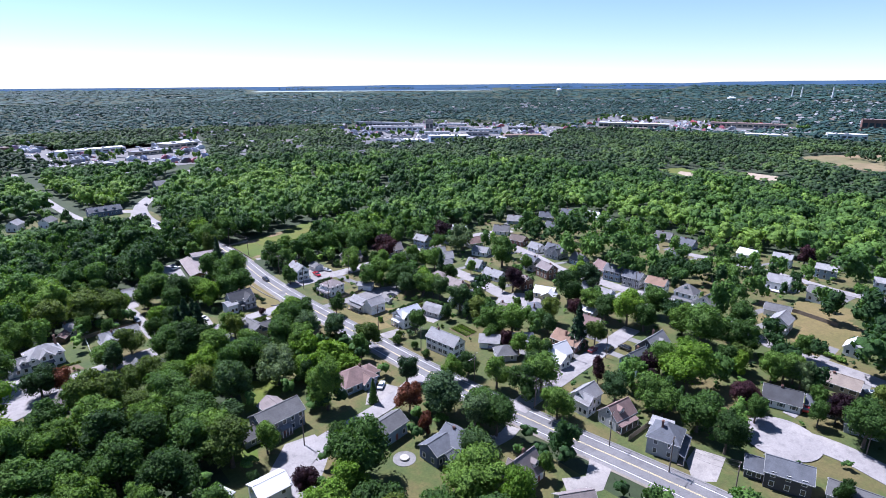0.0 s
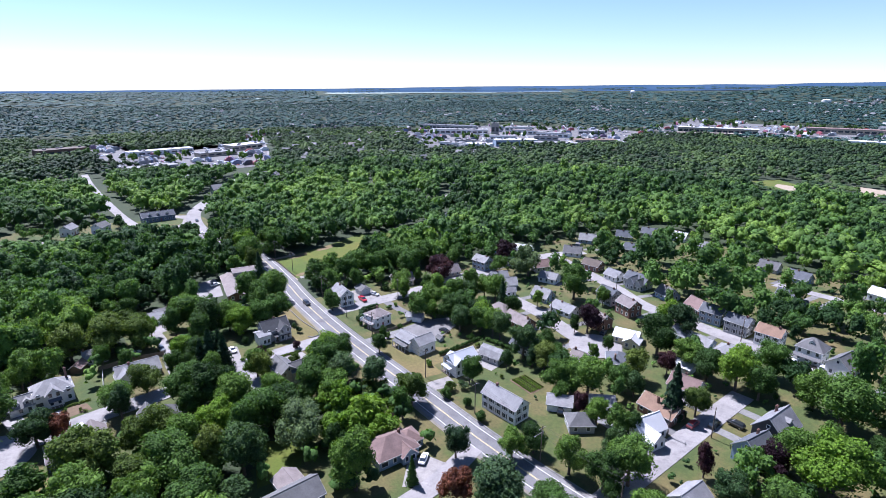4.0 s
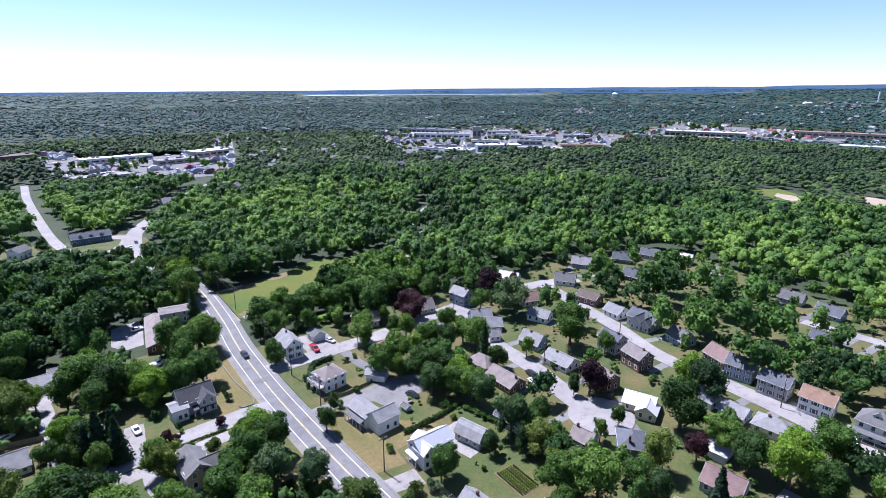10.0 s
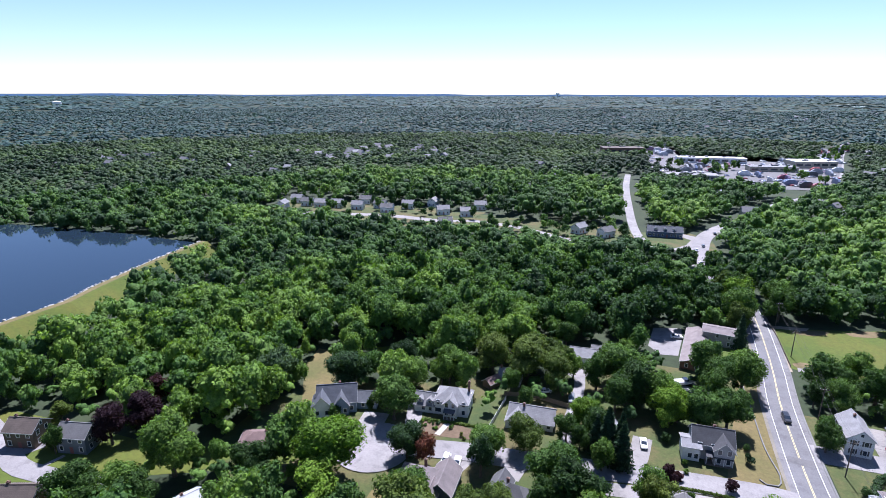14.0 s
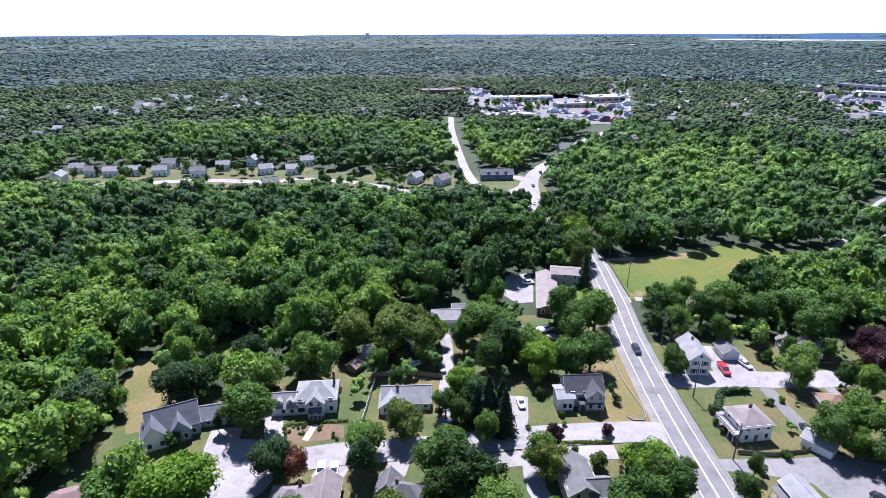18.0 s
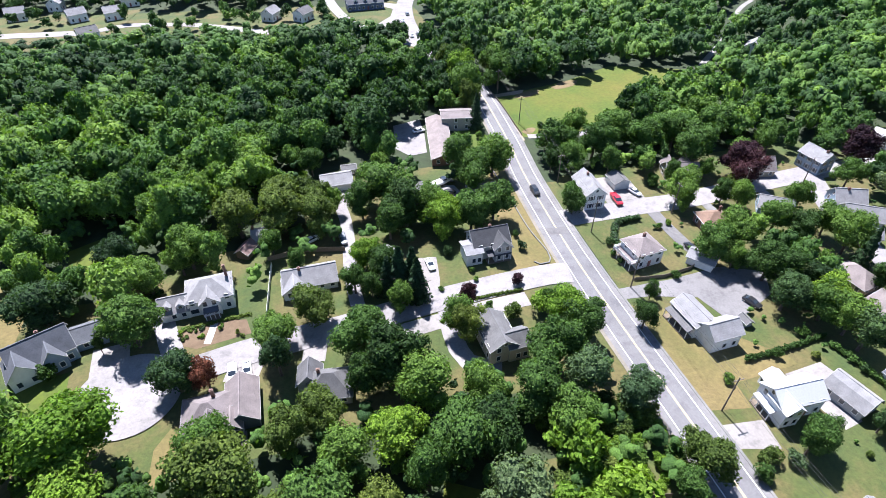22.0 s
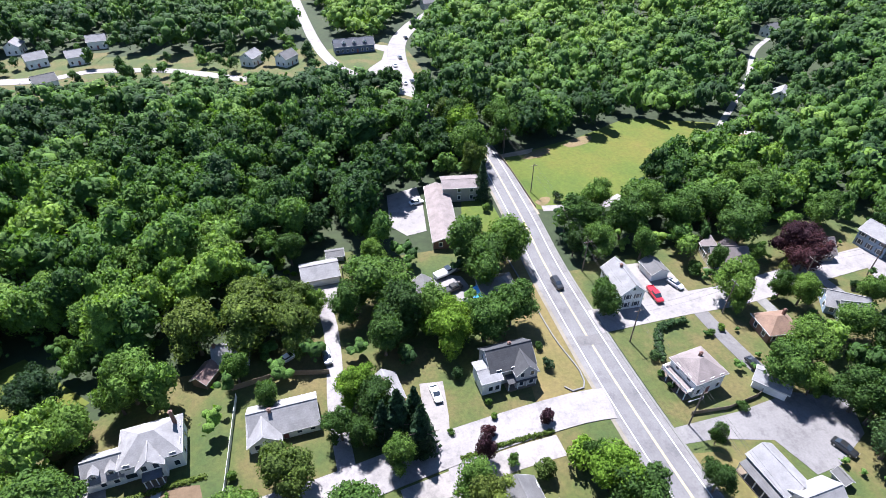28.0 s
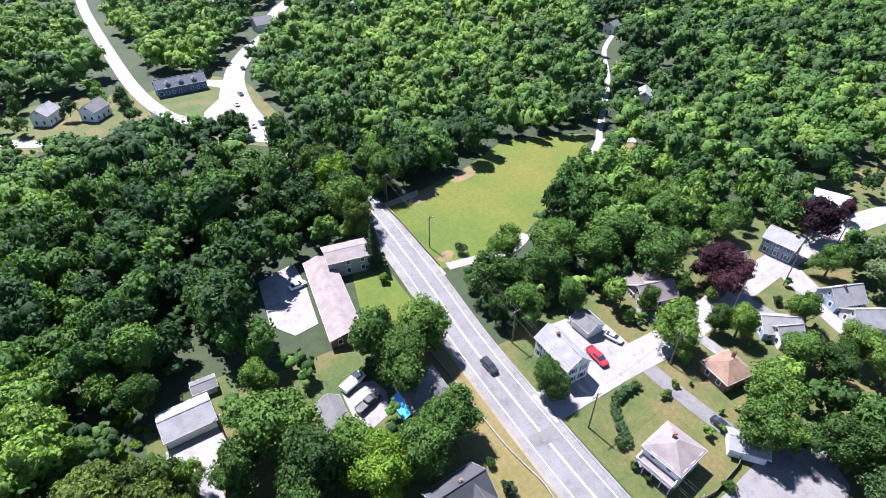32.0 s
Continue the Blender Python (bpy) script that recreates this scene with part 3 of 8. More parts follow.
def porch(house, x0, y0, x1, y1, h, roof, rise=0.5, posts=4, deck=True):
    """A lean-to porch roof on posts, over a deck with a rail."""
    dx, dy = x1 - x0, y1 - y0
    if abs(dx) >= abs(dy):
        top = [(x0, y0, h), (x1, y0, h), (x1, y1, h + rise), (x0, y1, h + rise)]
        spots = [(x0 + 0.2 + (dx - 0.4) * i / (posts - 1), y0 + math.copysign(0.2, dy)) for i in range(posts)]
    else:
        top = [(x0, y0, h), (x0, y1, h), (x1, y1, h + rise), (x1, y0, h + rise)]
        spots = [(x0 + math.copysign(0.2, dx), y0 + 0.2 + (dy - 0.4) * i / (posts - 1)) for i in range(posts)]
    part("porch_roof", Solid().slab(top, 0.14).mesh("porch_roof", ROOF[roof]), house)
    for x, y in spots:
        part("porch_post", Solid().box(x - 0.08, y - 0.08, -0.4, x + 0.08, y + 0.08, h - 0.1).mesh("porch_post", M_WHITE), house)
    if deck:
        part("porch_deck", Solid().box(min(x0, x1), min(y0, y1), -0.5, max(x0, x1), max(y0, y1), 0.35).mesh("porch_deck", M_FENCE), house)


def dormer(house, x, y, z, w, d, wall, roof, face=-1):
    """A small gabled dormer looking along -y (or +y)."""
    m = pose(x, y, z, 0, 0, 0 if face < 0 else 180)
    s = Solid().add([(-w / 2, 0, 0), (w / 2, 0, 0), (w / 2, 0, 1.3), (0, 0, 1.3 + w * 0.4), (-w / 2, 0, 1.3), (-w / 2, d, 0), (w / 2, d, 0), (w / 2, d, 1.3), (0, d, 1.3 + w * 0.4), (-w / 2, d, 1.3)],
                    [(0, 1, 2, 3, 4), (9, 8, 7, 6, 5), (1, 6, 7, 2), (5, 0, 4, 9)], m)
    dm = part("dormer", s.mesh("dormer", SIDING[wall]), house)
    r = Solid()
    k = w / 2 + 0.2
    r.slab([(-k, -0.25, 1.22), (0, -0.25, 1.4 + w * 0.4), (0, d, 1.4 + w * 0.4), (-k, d, 1.22)][::-1], 0.1, m)
    r.slab([(k, -0.25, 1.22), (0, -0.25, 1.4 + w * 0.4), (0, d, 1.4 + w * 0.4), (k, d, 1.22)], 0.1, m)
    part("dormer_roof", r.mesh("dormer_roof", ROOF[roof]), dm)
    part("dormer_window", WINDOW["small"][1], dm, at=m @ pose(0, -0.03, 0.3))
    part("dormer_window_frame", WINDOW["small"][0], dm, at=m @ pose(0, -0.03, 0.3))


def house(label, x, y, rot, L, W, he, hr, wall="white", roof="grey", style="gable", stack=None, wings=(), porches=(), dormers=(), shutters=False, name="house", skip=(), windows=True, category="house"):
    """A house: main block L by W, eaves he and ridge hr high; wings are (dx, dy, turn, L, W, he, hr, style[, wall, roof])."""
    rnd = random.Random(int(x * 7 + y * 13))
    h = thing(name, x, y, rot, label, category)
    h.matrix_world = h.matrix_world @ Matrix.Diagonal((0.92, 0.92, 0.92, 1))
    L, W = 0.94 * L, 0.93 * W
    body(h, L, W, he, hr, style, wall, roof)
    if windows:
        window_rows(h, L, W, he, hr, style, rnd, shutters, skip=skip)
    FOOT.append((x, y, max(L, W) * 0.5 + 1.0))
    for dx, dy, turn, l2, w2, e2, r2, st2, *own in wings:
        m = pose(dx, dy, 0, 0, 0, turn)
        w_wall, w_roof = (own + [wall, roof][len(own):])[:2]
        body(h, l2, w2, e2, r2, st2, w_wall, w_roof, m)
        if windows and w2 > 3:
            z = 0.95
            while z + 1.6 < e2 + 0.6:
                for yy in (-w2 * 0.24, w2 * 0.24):
                    put_window(h, m @ pose(l2 / 2, yy, z, 0, 0, 90))
                for xx in (-l2 * 0.05, l2 * 0.3) if z + 1.7 < e2 else ():
                    for sgn, turn2 in ((-1, 0), (1, 180)):
                        spot = m @ Vector((xx, sgn * w2 / 2, 0))
                        if abs(spot.x) > L / 2 + 0.3 or abs(spot.y) > W / 2 + 0.5:
                            put_window(h, m @ pose(xx, sgn * w2 / 2, z, 0, 0, turn2))
                z += 2.75
        q = h.matrix_world @ m.translation
        FOOT.append((q.x, q.y, max(l2, w2) * 0.5))
    if stack:
        chimney(h, *stack)
    for p in porches:
        porch(h, *p)
    for d in dormers:
        dormer(h, *d)
    return h


def cape(label, x, y, rot, wall, roof, L=9.5, W=7.6, **kw):
    return house(label, x, y, rot, L, W, 2.9, 6.2, wall, roof, stack=(L * 0.1, 0.3, 6.9), **kw)


def ranch(label, x, y, rot, wall, roof, L=12.0, W=8.0, **kw):
    return house(label, x, y, rot, L, W, 2.8, 5.0, wall, roof, stack=(L * 0.15, 0.4, 5.8), **kw)


def colonial(label, x, y, rot, wall, roof, L=9.5, W=7.5, hr=8.0, **kw):
    return house(label, x, y, rot, L, W, 5.5, hr, wall, roof, stack=(-L * 0.3, 0.3, hr + 0.9), **kw)


def garage(label, x, y, rot, L, W, wall, roof, doors=1, hr=4.3, name="garage", style="gable", he=2.6):
    """Garage whose doors are in the gable at +x; three or more doors go along the -y side."""
    g = thing(name, x, y, rot, label, "garage")
    body(g, L, W, he, hr, style, wall, roof)
    for i in range(doors):
        if doors > 2:
            part("garage_door", GARAGE_DOOR, g, at=pose(-L / 2 + L * (i + 0.5) / doors, -W / 2, 0))
        else:
            part("garage_door", GARAGE_DOOR, g, at=pose(L / 2, -W / 2 + W * (i + 0.5) / doors, 0, 0, 0, 90))
    FOOT.append((x, y, max(L, W) * 0.5))
    return g


# west of the road
house("long low motel-like building with brown shingle roof and stone end", 81.5, 277, 82, 34, 8.4, 3.0, 4.4, "brick", "taupe", wings=((14, -8, -90, 12, 8, 5.6, 6.6, "gable", "stone", "taupe"),), name="apartment_building", category="building")
garage("long grey-roofed garage with three dark doors", 44.5, 258.5, 3, 9, 7, "white", "light", 3)
house("small grey lean-to shed behind the garage", 49, 265.5, 0, 5, 3.6, 2.2, 2.9, "grey", "grey", name="shed", windows=False, category="shed")
house("small white outbuilding with grey roof by the boat", 69.2, 245, 88, 8, 5.2, 2.6, 4.4, "white", "grey", name="shed", category="shed")
house("grey hip-roofed house with light walls beside the road", 87, 241.5, 0, 10, 9, 3.0, 5.6, "grey", "grey", "hip")
house("dark-roofed house with white porch and grey walls", 80.8, 217.6, 3, 11.2, 8.2, 5.0, 8.2, "grey", "dark", stack=(0.5, 0.5, 9.0), wings=((2.5, -3, -90, 6, 5, 5.0, 7.4, "gable"), (-5.7, -2.5, 0, 4.5, 6, 4.4, 5.2, "gable", "white", "light")), porches=((-2, -6.4, 5, -4, 2.7, "dark"),))
house("long white cape with light grey roof and white chimney", 34.5, 215.5, 3, 14.5, 8.6, 2.7, 5.6, "white", "light", wings=((-4.2, -2.6, -90, 6, 6.2, 2.7, 5.0, "gable"),), stack=(-2.5, -0.4, 6.6))
house("large white house with light roof and three front gables", 11.4, 214.2, 6, 11.6, 9.4, 5.0, 7.8, "white", "light", "hip", wings=((0, -3.2, -90, 5, 4.4, 4.9, 6.9, "gable"), (-8.6, -1.2, 0, 6.5, 6.5, 3.0, 5.6, "gable")), porches=((-1.8, -7.4, 1.8, -5.5, 2.8, "slate"),), stack=(4.6, 2.2, 9.6), dormers=((-10.0, -3.9, 3.0, 1.7, 2.4, "white", "light"), (-7.0, -3.9, 3.0, 1.7, 2.4, "white", "light")))
house("small grey-roofed cottage among conifers", 55, 217, 98, 7.5, 6, 2.6, 4.8, "white", "light", stack=(0.5, 0.6, 5.6))
house("light-roofed house half hidden by trees", 23.9, 235, 0, 8, 6.5, 2.8, 5.0, "grey", "light", stack=(-3.4, 0, 6.2))
house("low outbuilding with brown-red roof under the trees", 18.8, 230.5, 60, 5.5, 4, 2.3, 3.6, "brown", "pink", name="shed", windows=False, category="shed")
house("blue-grey house with steep gables and white end wall", -21.5, 203.6, 27, 13, 9, 4.2, 8.2, "blue", "slate", wings=((-4.5, -2.5, -90, 7, 6, 4, 7.4, "gable", "white", "slate"), (1.5, -3, -90, 5, 4.5, 4, 6.8, "gable"), (9.2, 0.4, -12, 8, 6.4, 2.8, 4.8, "gable")), stack=(1.0, 0.6, 9.0))
house("blue house with broad taupe roof and rear deck", 14.0, 179.8, 3, 10.8, 10, 3.2, 6.6, "navy", "taupe", "hip", wings=((6.6, 1.4, 90, 10.5, 6.5, 3.0, 5.8, "gable"), (0.6, -4, -90, 4.5, 5, 3.6, 6.4, "gable"), (4.8, -3.4, -90, 4, 3.4, 3.4, 5.4, "gable")), stack=(1.4, 2.4, 7.6), porches=((-2.5, -8.0, 7, -4.8, 0.9, "taupe", 0.0, 5),))
house("grey hip-roofed house in the trees", 36.8, 181.6, -6, 10, 8, 3.2, 6.4, "grey", "grey", "hip", wings=((-4.4, 3, 90, 5, 5, 3, 5.6, "gable"),), stack=(-2, 1, 7.2))
house("beige house with grey gable roof and rear stairs", 73, 185.5, 95, 11, 7.6, 5.0, 7.4, "beige", "grey", wings=((-3, -3.4, -90, 5, 5.5, 5.0, 7.2, "gable"),))
ranch("low house with pinkish-brown hip roof", -31, 180, 22, "white", "pink", 12, 9, style="hip")
colonial("two-storey dark house with grey roof", -76, 164, 14, "slate", "grey")
colonial("brown two-storey house with brown roof", -91, 161, 15, "brown", "brown")
ranch("long low building with pale metal roof", -33, 153, 62, "white", "metal", 13, 8)
colonial("two-storey house with brown roof and brick chimney", -66, 143, 20, "brown", "brown")

# south of it, by the start of the way
house("brick-red hip-roofed house with blue-grey walls", 82.6, 133, 0, 13.4, 11.2, 3.2, 6.2, "blue", "pink", "hip", wings=((2.4, -4.2, -90, 5, 4.4, 2.8, 4.8, "gable"), (6.5, 1.0, 0, 6, 6.5, 2.7, 4.8, "hip")), stack=(3.2, 0.8, 6.6))
house("dark slate-blue colonial with dark grey roof", 53.8, 127, 5, 14.6, 8.6, 5.8, 8.4, "slate", "grey", wings=((-9, 0.6, 0, 5.4, 5.4, 2.9, 5.0, "gable"), (3.6, 8, 90, 8.4, 6.6, 2.7, 4.6, "gable", "grey", "taupe")), shutters=False, porches=((-1.8, -5.6, 1.8, -4.0, 2.8, "light"),))
house("white two-storey building with white roof", 40, 102.5, 0, 8.5, 7.5, 5.4, 7.0, "white", "white")
house("small white-roofed building among trees", 31, 109.5, 20, 5, 5, 3.0, 4.6, "white", "white", "hip")
house("blue house with grey gable roof", 74.8, 104, 8, 9.5, 7.5, 4.6, 6.8, "blue", "grey")
house("dark navy house with two grey gable roofs", 84.5, 86, 93, 11, 8, 4.6, 7.2, "navy", "slate", wings=((3, 6, 90, 7, 7, 4.2, 6.2, "gable"), (-1.5, 5, 90, 4, 4, 2.8, 4.2, "gable")), stack=(2, 0.4, 8.0))
house("white house with steep taupe roof and dormer", 89, 68.5, 2, 8.5, 8, 3.4, 8.0, "white", "taupe", wings=((-3, -1, -90, 7, 4, 3.4, 6.6, "gable"),), stack=(0.4, 0.6, 9.2), dormers=((1.6, -3.0, 4.6, 1.8, 2.4, "white", "taupe"),))
house("house with brown gable roof below the lawn", 88.5, 53, 150, 9, 7.5, 4.4, 7.0, "white", "taupe")
house("white cottage with pale roof near the road", 100.5, 41.5, 165, 7, 6, 3.2, 5.8, "white", "light")
house("grey Victorian house with hip roof, balcony and porch", 125, 50.5, 15, 9.5, 9, 5.7, 8.8, "grey", "slate", "hip", porches=((-5.5, -6.2, 5.5, -4.4, 2.9, "slate", 0.7, 5),), wings=((3.6, 2.0, 0, 4.5, 5.5, 5.7, 6.0, "flat", "white", "light"),), stack=(-1.5, 1.0, 10.2))
house("house with pink-brown gable roof and grey walls", 126.5, 65.5, -8, 9.5, 7.4, 3.8, 7.0, "grey", "pink", dormers=((-1.0, -2.4, 4.4, 2.2, 2.6, "grey", "pink"),), porches=((-4.6, -5.5, 3.6, -3.7, 2.6, "pink"),))
house("white house with light grey gable roof", 126.5, 76, 0, 9, 7, 4.8, 7.4, "white", "light", wings=((-3, -2, -90, 5, 4.5, 4.8, 6.8, "gable"),))
house("dark two-storey house with grey roof and white steps", 133.5, 24.5, 108, 11, 7.5, 5.0, 7.6, "dark", "slate", wings=((6.6, -1, 0, 6, 5.5, 3.0, 5.4, "gable"),), porches=((-1.5, -5.4, 2, -3.75, 2.0, "white"),))
house("long house with grey roof beside the lawn", 138, 11, 100, 14, 7, 3.0, 5.2, "grey", "grey")

# along the east side of the road
house("tall white farmhouse with grey roof and dark shutters", 116.8, 233.4, 88, 12.2, 7.0, 5.9, 8.6, "white", "light", stack=(2, 0.2, 9.6), shutters=True)
garage("small white garage with grey roof", 129.5, 238.8, -88, 5.4, 4.8, "white", "grey", 2, hr=4.0)
hip_house = house("white square house with taupe hip roof and upper porch", 118.6, 205.2, 8, 9.0, 8.6, 5.2, 7.4, "white", "taupe", "hip", porches=((-6.6, -4.0, -4.15, 4.0, 2.7, "taupe", 0.1, 5),), stack=(0.6, 1.0, 8.4))
upper = Solid()
for yy in (-3.9, -2.0, 0.0, 2.0, 3.9):
    upper.box(-6.5, yy - 0.06, 2.75, -6.38, yy + 0.06, 3.75)
for zz in (3.05, 3.3, 3.55, 3.72):
    upper.box(-6.49, -3.9, zz, -6.4, 3.9, zz + 0.06)
    upper.box(-6.44, -3.94, zz, -4.2, -3.86, zz + 0.06)
    upper.box(-6.44, 3.86, zz, -4.2, 3.94, zz + 0.06)
part("balcony_rail", upper.mesh("balcony_rail", M_WHITE), hip_house, "white painted balcony rail")
garage("small white garage beside the drive", 133, 199.5, -50, 6.4, 4.4, "white", "light", 1, hr=3.6)
house("white farmhouse with long porch and pale shallow roof", 118.4, 181.6, 96, 9.6, 6.4, 4.2, 6.0, "white", "light", wings=((-6.9, -1.9, -92, 7.8, 5.8, 4.8, 7.0, "gable"),), porches=((-4.2, 5.0, 4.3, 3.0, 2.7, "grey", 0.6, 5),))
house("small grey garden shed on the lawn", 130.5, 178.6, 94, 2.8, 2.0, 1.7, 2.4, "grey", "grey", name="shed", windows=False, category="shed")
house("tall white house with long pale metal roof", 124.2, 157.6, 0, 11.6, 7.0, 5.2, 7.4, "white", "metal", wings=((-3.4, -2.2, -90, 5, 4.2, 5.2, 7.0, "gable"), (0.5, 4.4, 90, 4.5, 4.5, 2.8, 4.2, "gable")), porches=((-7.0, -2.6, -5.5, 2.6, 2.8, "metal", 0.3, 4),))
house("grey barn with gambrel roof", 137.0, 155.6, 104, 9.2, 6.4, 2.9, 5.6, "grey", "light", "gambrel", name="barn", category="barn")
house("brick house with tan-orange hip roof", 145.2, 213.0, -6, 8.8, 7.8, 3.4, 5.6, "brick", "orange", "hip", stack=(1.5, 0.8, 7.2))
house("low house with light blue-grey roof", 167, 215.5, 145, 10, 7.5, 3.0, 5.4, "blue", "light")
cape("blue cape house with light grey roof", 190, 213.5, 160, "blue", "light")
house("white colonial with long light roof and many windows", 119.2, 129.5, 96, 15, 7, 5.6, 8.2, "white", "light", stack=(3.5, 0, 9.4), shutters=True)
garage("white garage with grey roof", 134.2, 121.9, 130, 7, 6, "white", "light", 2)
house("small house with grey hip roof", 131.2, 111.7, 145, 8, 7, 3.0, 5.4, "grey", "grey", "hip")
house("house with blue-white patched roof", 143.5, 114, 138, 8, 6.5, 2.9, 5.0, "white", "light")

# the eastern streets
house("dark shingled house with large light roof and white trim", 169, 77, 0, 12, 9, 4.4, 8.6, "dark", "light", stack=(2, 1.6, 9.4), dormers=((1.0, -3.0, 5.2, 2.0, 2.6, "dark", "light"),))
house("light blue house with slate roof and dormer", 155.5, 76, -6, 9.5, 8, 4.8, 8.2, "blue", "slate", stack=(1.5, 0.8, 9.2))
house("brick bungalow with orange-brown roof", 154.6, 101.6, 90, 12.5, 8.4, 2.9, 5.6, "brick", "orange", stack=(0.5, 1.4, 6.8))
house("white house with very pale roof", 142.8, 98.8, 172, 10.5, 8, 3.4, 6.6, "white", "white", wings=((2, 4, 90, 6, 5, 3, 5.4, "gable"),))
house("house with brown-pink roof and conifer in front", 170.7, 103.9, 98, 10, 8.5, 3.2, 6.2, "grey", "pink", stack=(0.6, -0.6, 7.2))
garage("garage with flat white roof", 181.8, 111.7, 96, 6.6, 5.4, "white", "white", 1, hr=3.2)
house("yellow ranch house with pale roof", 186, 136.6, 112, 10, 8.5, 3.0, 5.2, "yellow", "white", wings=((-3.0, 4.0, 90, 6, 6, 3.0, 5.0, "gable"),))
house("slate grey house with hip roof", 166.5, 126.3, 40, 9.5, 8, 4.2, 6.4, "slate", "slate", "hip", stack=(-3, 1, 7.4))
house("grey house with wide slate roof", 151.5, 153, 97, 13, 8.5, 3.0, 6.4, "grey", "slate", stack=(-5, 1.0, 7.6))
house("house with taupe hip roof behind shrubs", 165.5, 184.3, 100, 10, 8, 3.0, 5.6, "tan", "taupe", "hip")
house("long brick house with taupe roof", 163.9, 171, 90, 13, 8, 3.0, 5.6, "brick", "taupe", stack=(-5.5, 0.6, 6.6))
house("small house with taupe roof and brick chimney", 159, 135.6, 100, 6.5, 6.5, 3.2, 5.4, "grey", "taupe", stack=(2.2, 0, 6.6))
cape("blue-grey cape with light roof", 191, 184.8, 98, "blue", "light")
ranch("low white house with grey roof", 187.9, 168.7, 92, "white", "light", 12, 8.5)
house("dark brick house behind a maroon tree", 188, 151, 80, 8.5, 7.5, 4.4, 6.8, "brick", "taupe", stack=(-3, 0.3, 7.8))
colonial("grey colonial with slate roof and brick chimney", 211.3, 165.1, 86, "grey", "slate", shutters=True)
colonial("brick-fronted colonial with taupe roof", 207.3, 152, 78, "brick", "taupe")
house("grey house with many steep gables", 238.4, 169.5, 90, 13, 8, 4.4, 7.4, "grey", "slate", wings=((0, 4, 90, 6, 5, 4.2, 6.8, "gable"), (-4, 4, 90, 5, 4, 4, 6.4, "gable")), stack=(4, 0, 8.6))
house("white house with pale shingle roof", 238.1, 182.7, 84, 9, 7.5, 3.0, 5.6, "white", "light")
house("red brick house with brown roof", 241.9, 199.2, 98, 11, 8, 3.6, 6.2, "brick", "brown")
cape("light blue cape with grey roof", 235.3, 152.2, 74, "blue", "grey")
house("brick house with brown-red roof", 230.5, 135, 72, 10, 8, 3.4, 6.6, "brick", "pink")
colonial("white-trimmed blue-grey colonial house with slate roof", 225.5, 126, 96, "blue", "slate", shutters=True)
colonial("grey colonial with dark shutters", 222.8, 114.6, 92, "grey", "slate", shutters=True)
colonial("white colonial with orange-brown roof", 221.2, 102.7, 94, "white", "orange", shutters=True)
house("grey Victorian house with hip roof and porch", 219.3, 88.6, 92, 9, 8.4, 5.8, 9.0, "white", "grey", "hip", dormers=((0, 2.2, 6.4, 1.8, 2.2, "white", "grey", 1),), porches=((-4.5, 6.2, 4.5, 4.2, 2.8, "grey", 0.5, 4),))
house("white two-car gable-fronted house with grey roof", 217, 78.8, -4, 10, 7.6, 4.6, 7.6, "white", "grey")
house("house with pale teal-grey roof", 203, 125, 84, 7, 7, 3.0, 5.6, "white", "light")
house("low house with pale roof and blue tarp", 201.8, 116.5, 90, 8, 7, 2.8, 5.0, "blue", "light")
ranch("ranch house with light grey hip roof", 202.5, 106.3, 98, "white", "light", 11, 8.5, style="hip")
house("small slate-walled house with dark roof", 271.3, 119, 92, 7.5, 6.5, 3.2, 5.8, "slate", "slate")
house("low white house with grey roof", 263.7, 112, 100, 9, 7, 2.9, 5.2, "white", "grey")
house("white house with pale roof at the wood's edge", 304, 94.4, 84, 10, 7.5, 3.6, 6.2, "white", "white")
colonial("white colonial house with pale roof", 302.3, 77.6, 95, "white", "light", hr=7.4)
colonial("light blue colonial with pale roof", 296, 57.3, 95, "blue", "light", hr=7.4)
house("white house with pale roof and deck", 260.2, 66.5, 92, 10, 8, 4.6, 7.2, "white", "light", porches=((-4, 6.6, 5, 4.0, 0.8, "white", 0.0, 4),))
house("white house with grey roof and back steps", 256.8, 49.7, 88, 10, 7.5, 4.6, 7.0, "white", "grey")
colonial("dark grey house with dormers", 260, 32.3, 96, "slate", "slate", hr=7.6)
colonial("white house at the street's end", 294, 34.6, 98, "white", "light", hr=7.0)
garage("white garage with pale roof", 296.1, 27.0, 92, 6.4, 6, "white", "light", 2)
colonial("white house deep in the shade of trees", 285.7, 2.9, 100, "white", "grey", L=10.5)
house("brown house beside the curved road", 292.6, -6, 92, 7, 6, 3.2, 5.8, "brown", "grey")
ranch("low house with grey roof under trees", 268.4, 3.1, 100, "grey", "grey")
ranch("low house with white roof across the road", 313.6, -44, 76, "white", "white", 9, 7)
garage("white garage with grey roof and pale apron", 230.3, 57.4, 98, 8.6, 6, "white", "grey", 1)
house("white gable-fronted house on dry lawn", 217, 52.3, 2, 9.5, 7.4, 4.8, 7.4, "white", "light", porches=((-6.6, -3.4, -4.75, 3.4, 2.6, "light", 0.4, 4),))
house("small white house with white roof among lawns", 215.7, 29.4, 2, 7, 5.6, 3.6, 5.8, "white", "white")
ranch("tan-roofed ranch house with light walls", 189.8, 27.2, 92, "tan", "tan", 12.5, 8)
ranch("low house with orange-tan roofs", 214.2, 5.5, 96, "tan", "orange", 12, 8, wings=((-2, 5, 90, 6, 5, 2.8, 4.6, "gable"),))
house("dark grey cape with white end wall and shutters", 168.4, 36.5, 106, 11, 7.6, 2.9, 6.0, "white", "dark", stack=(0.4, 0, 7.0), shutters=True)
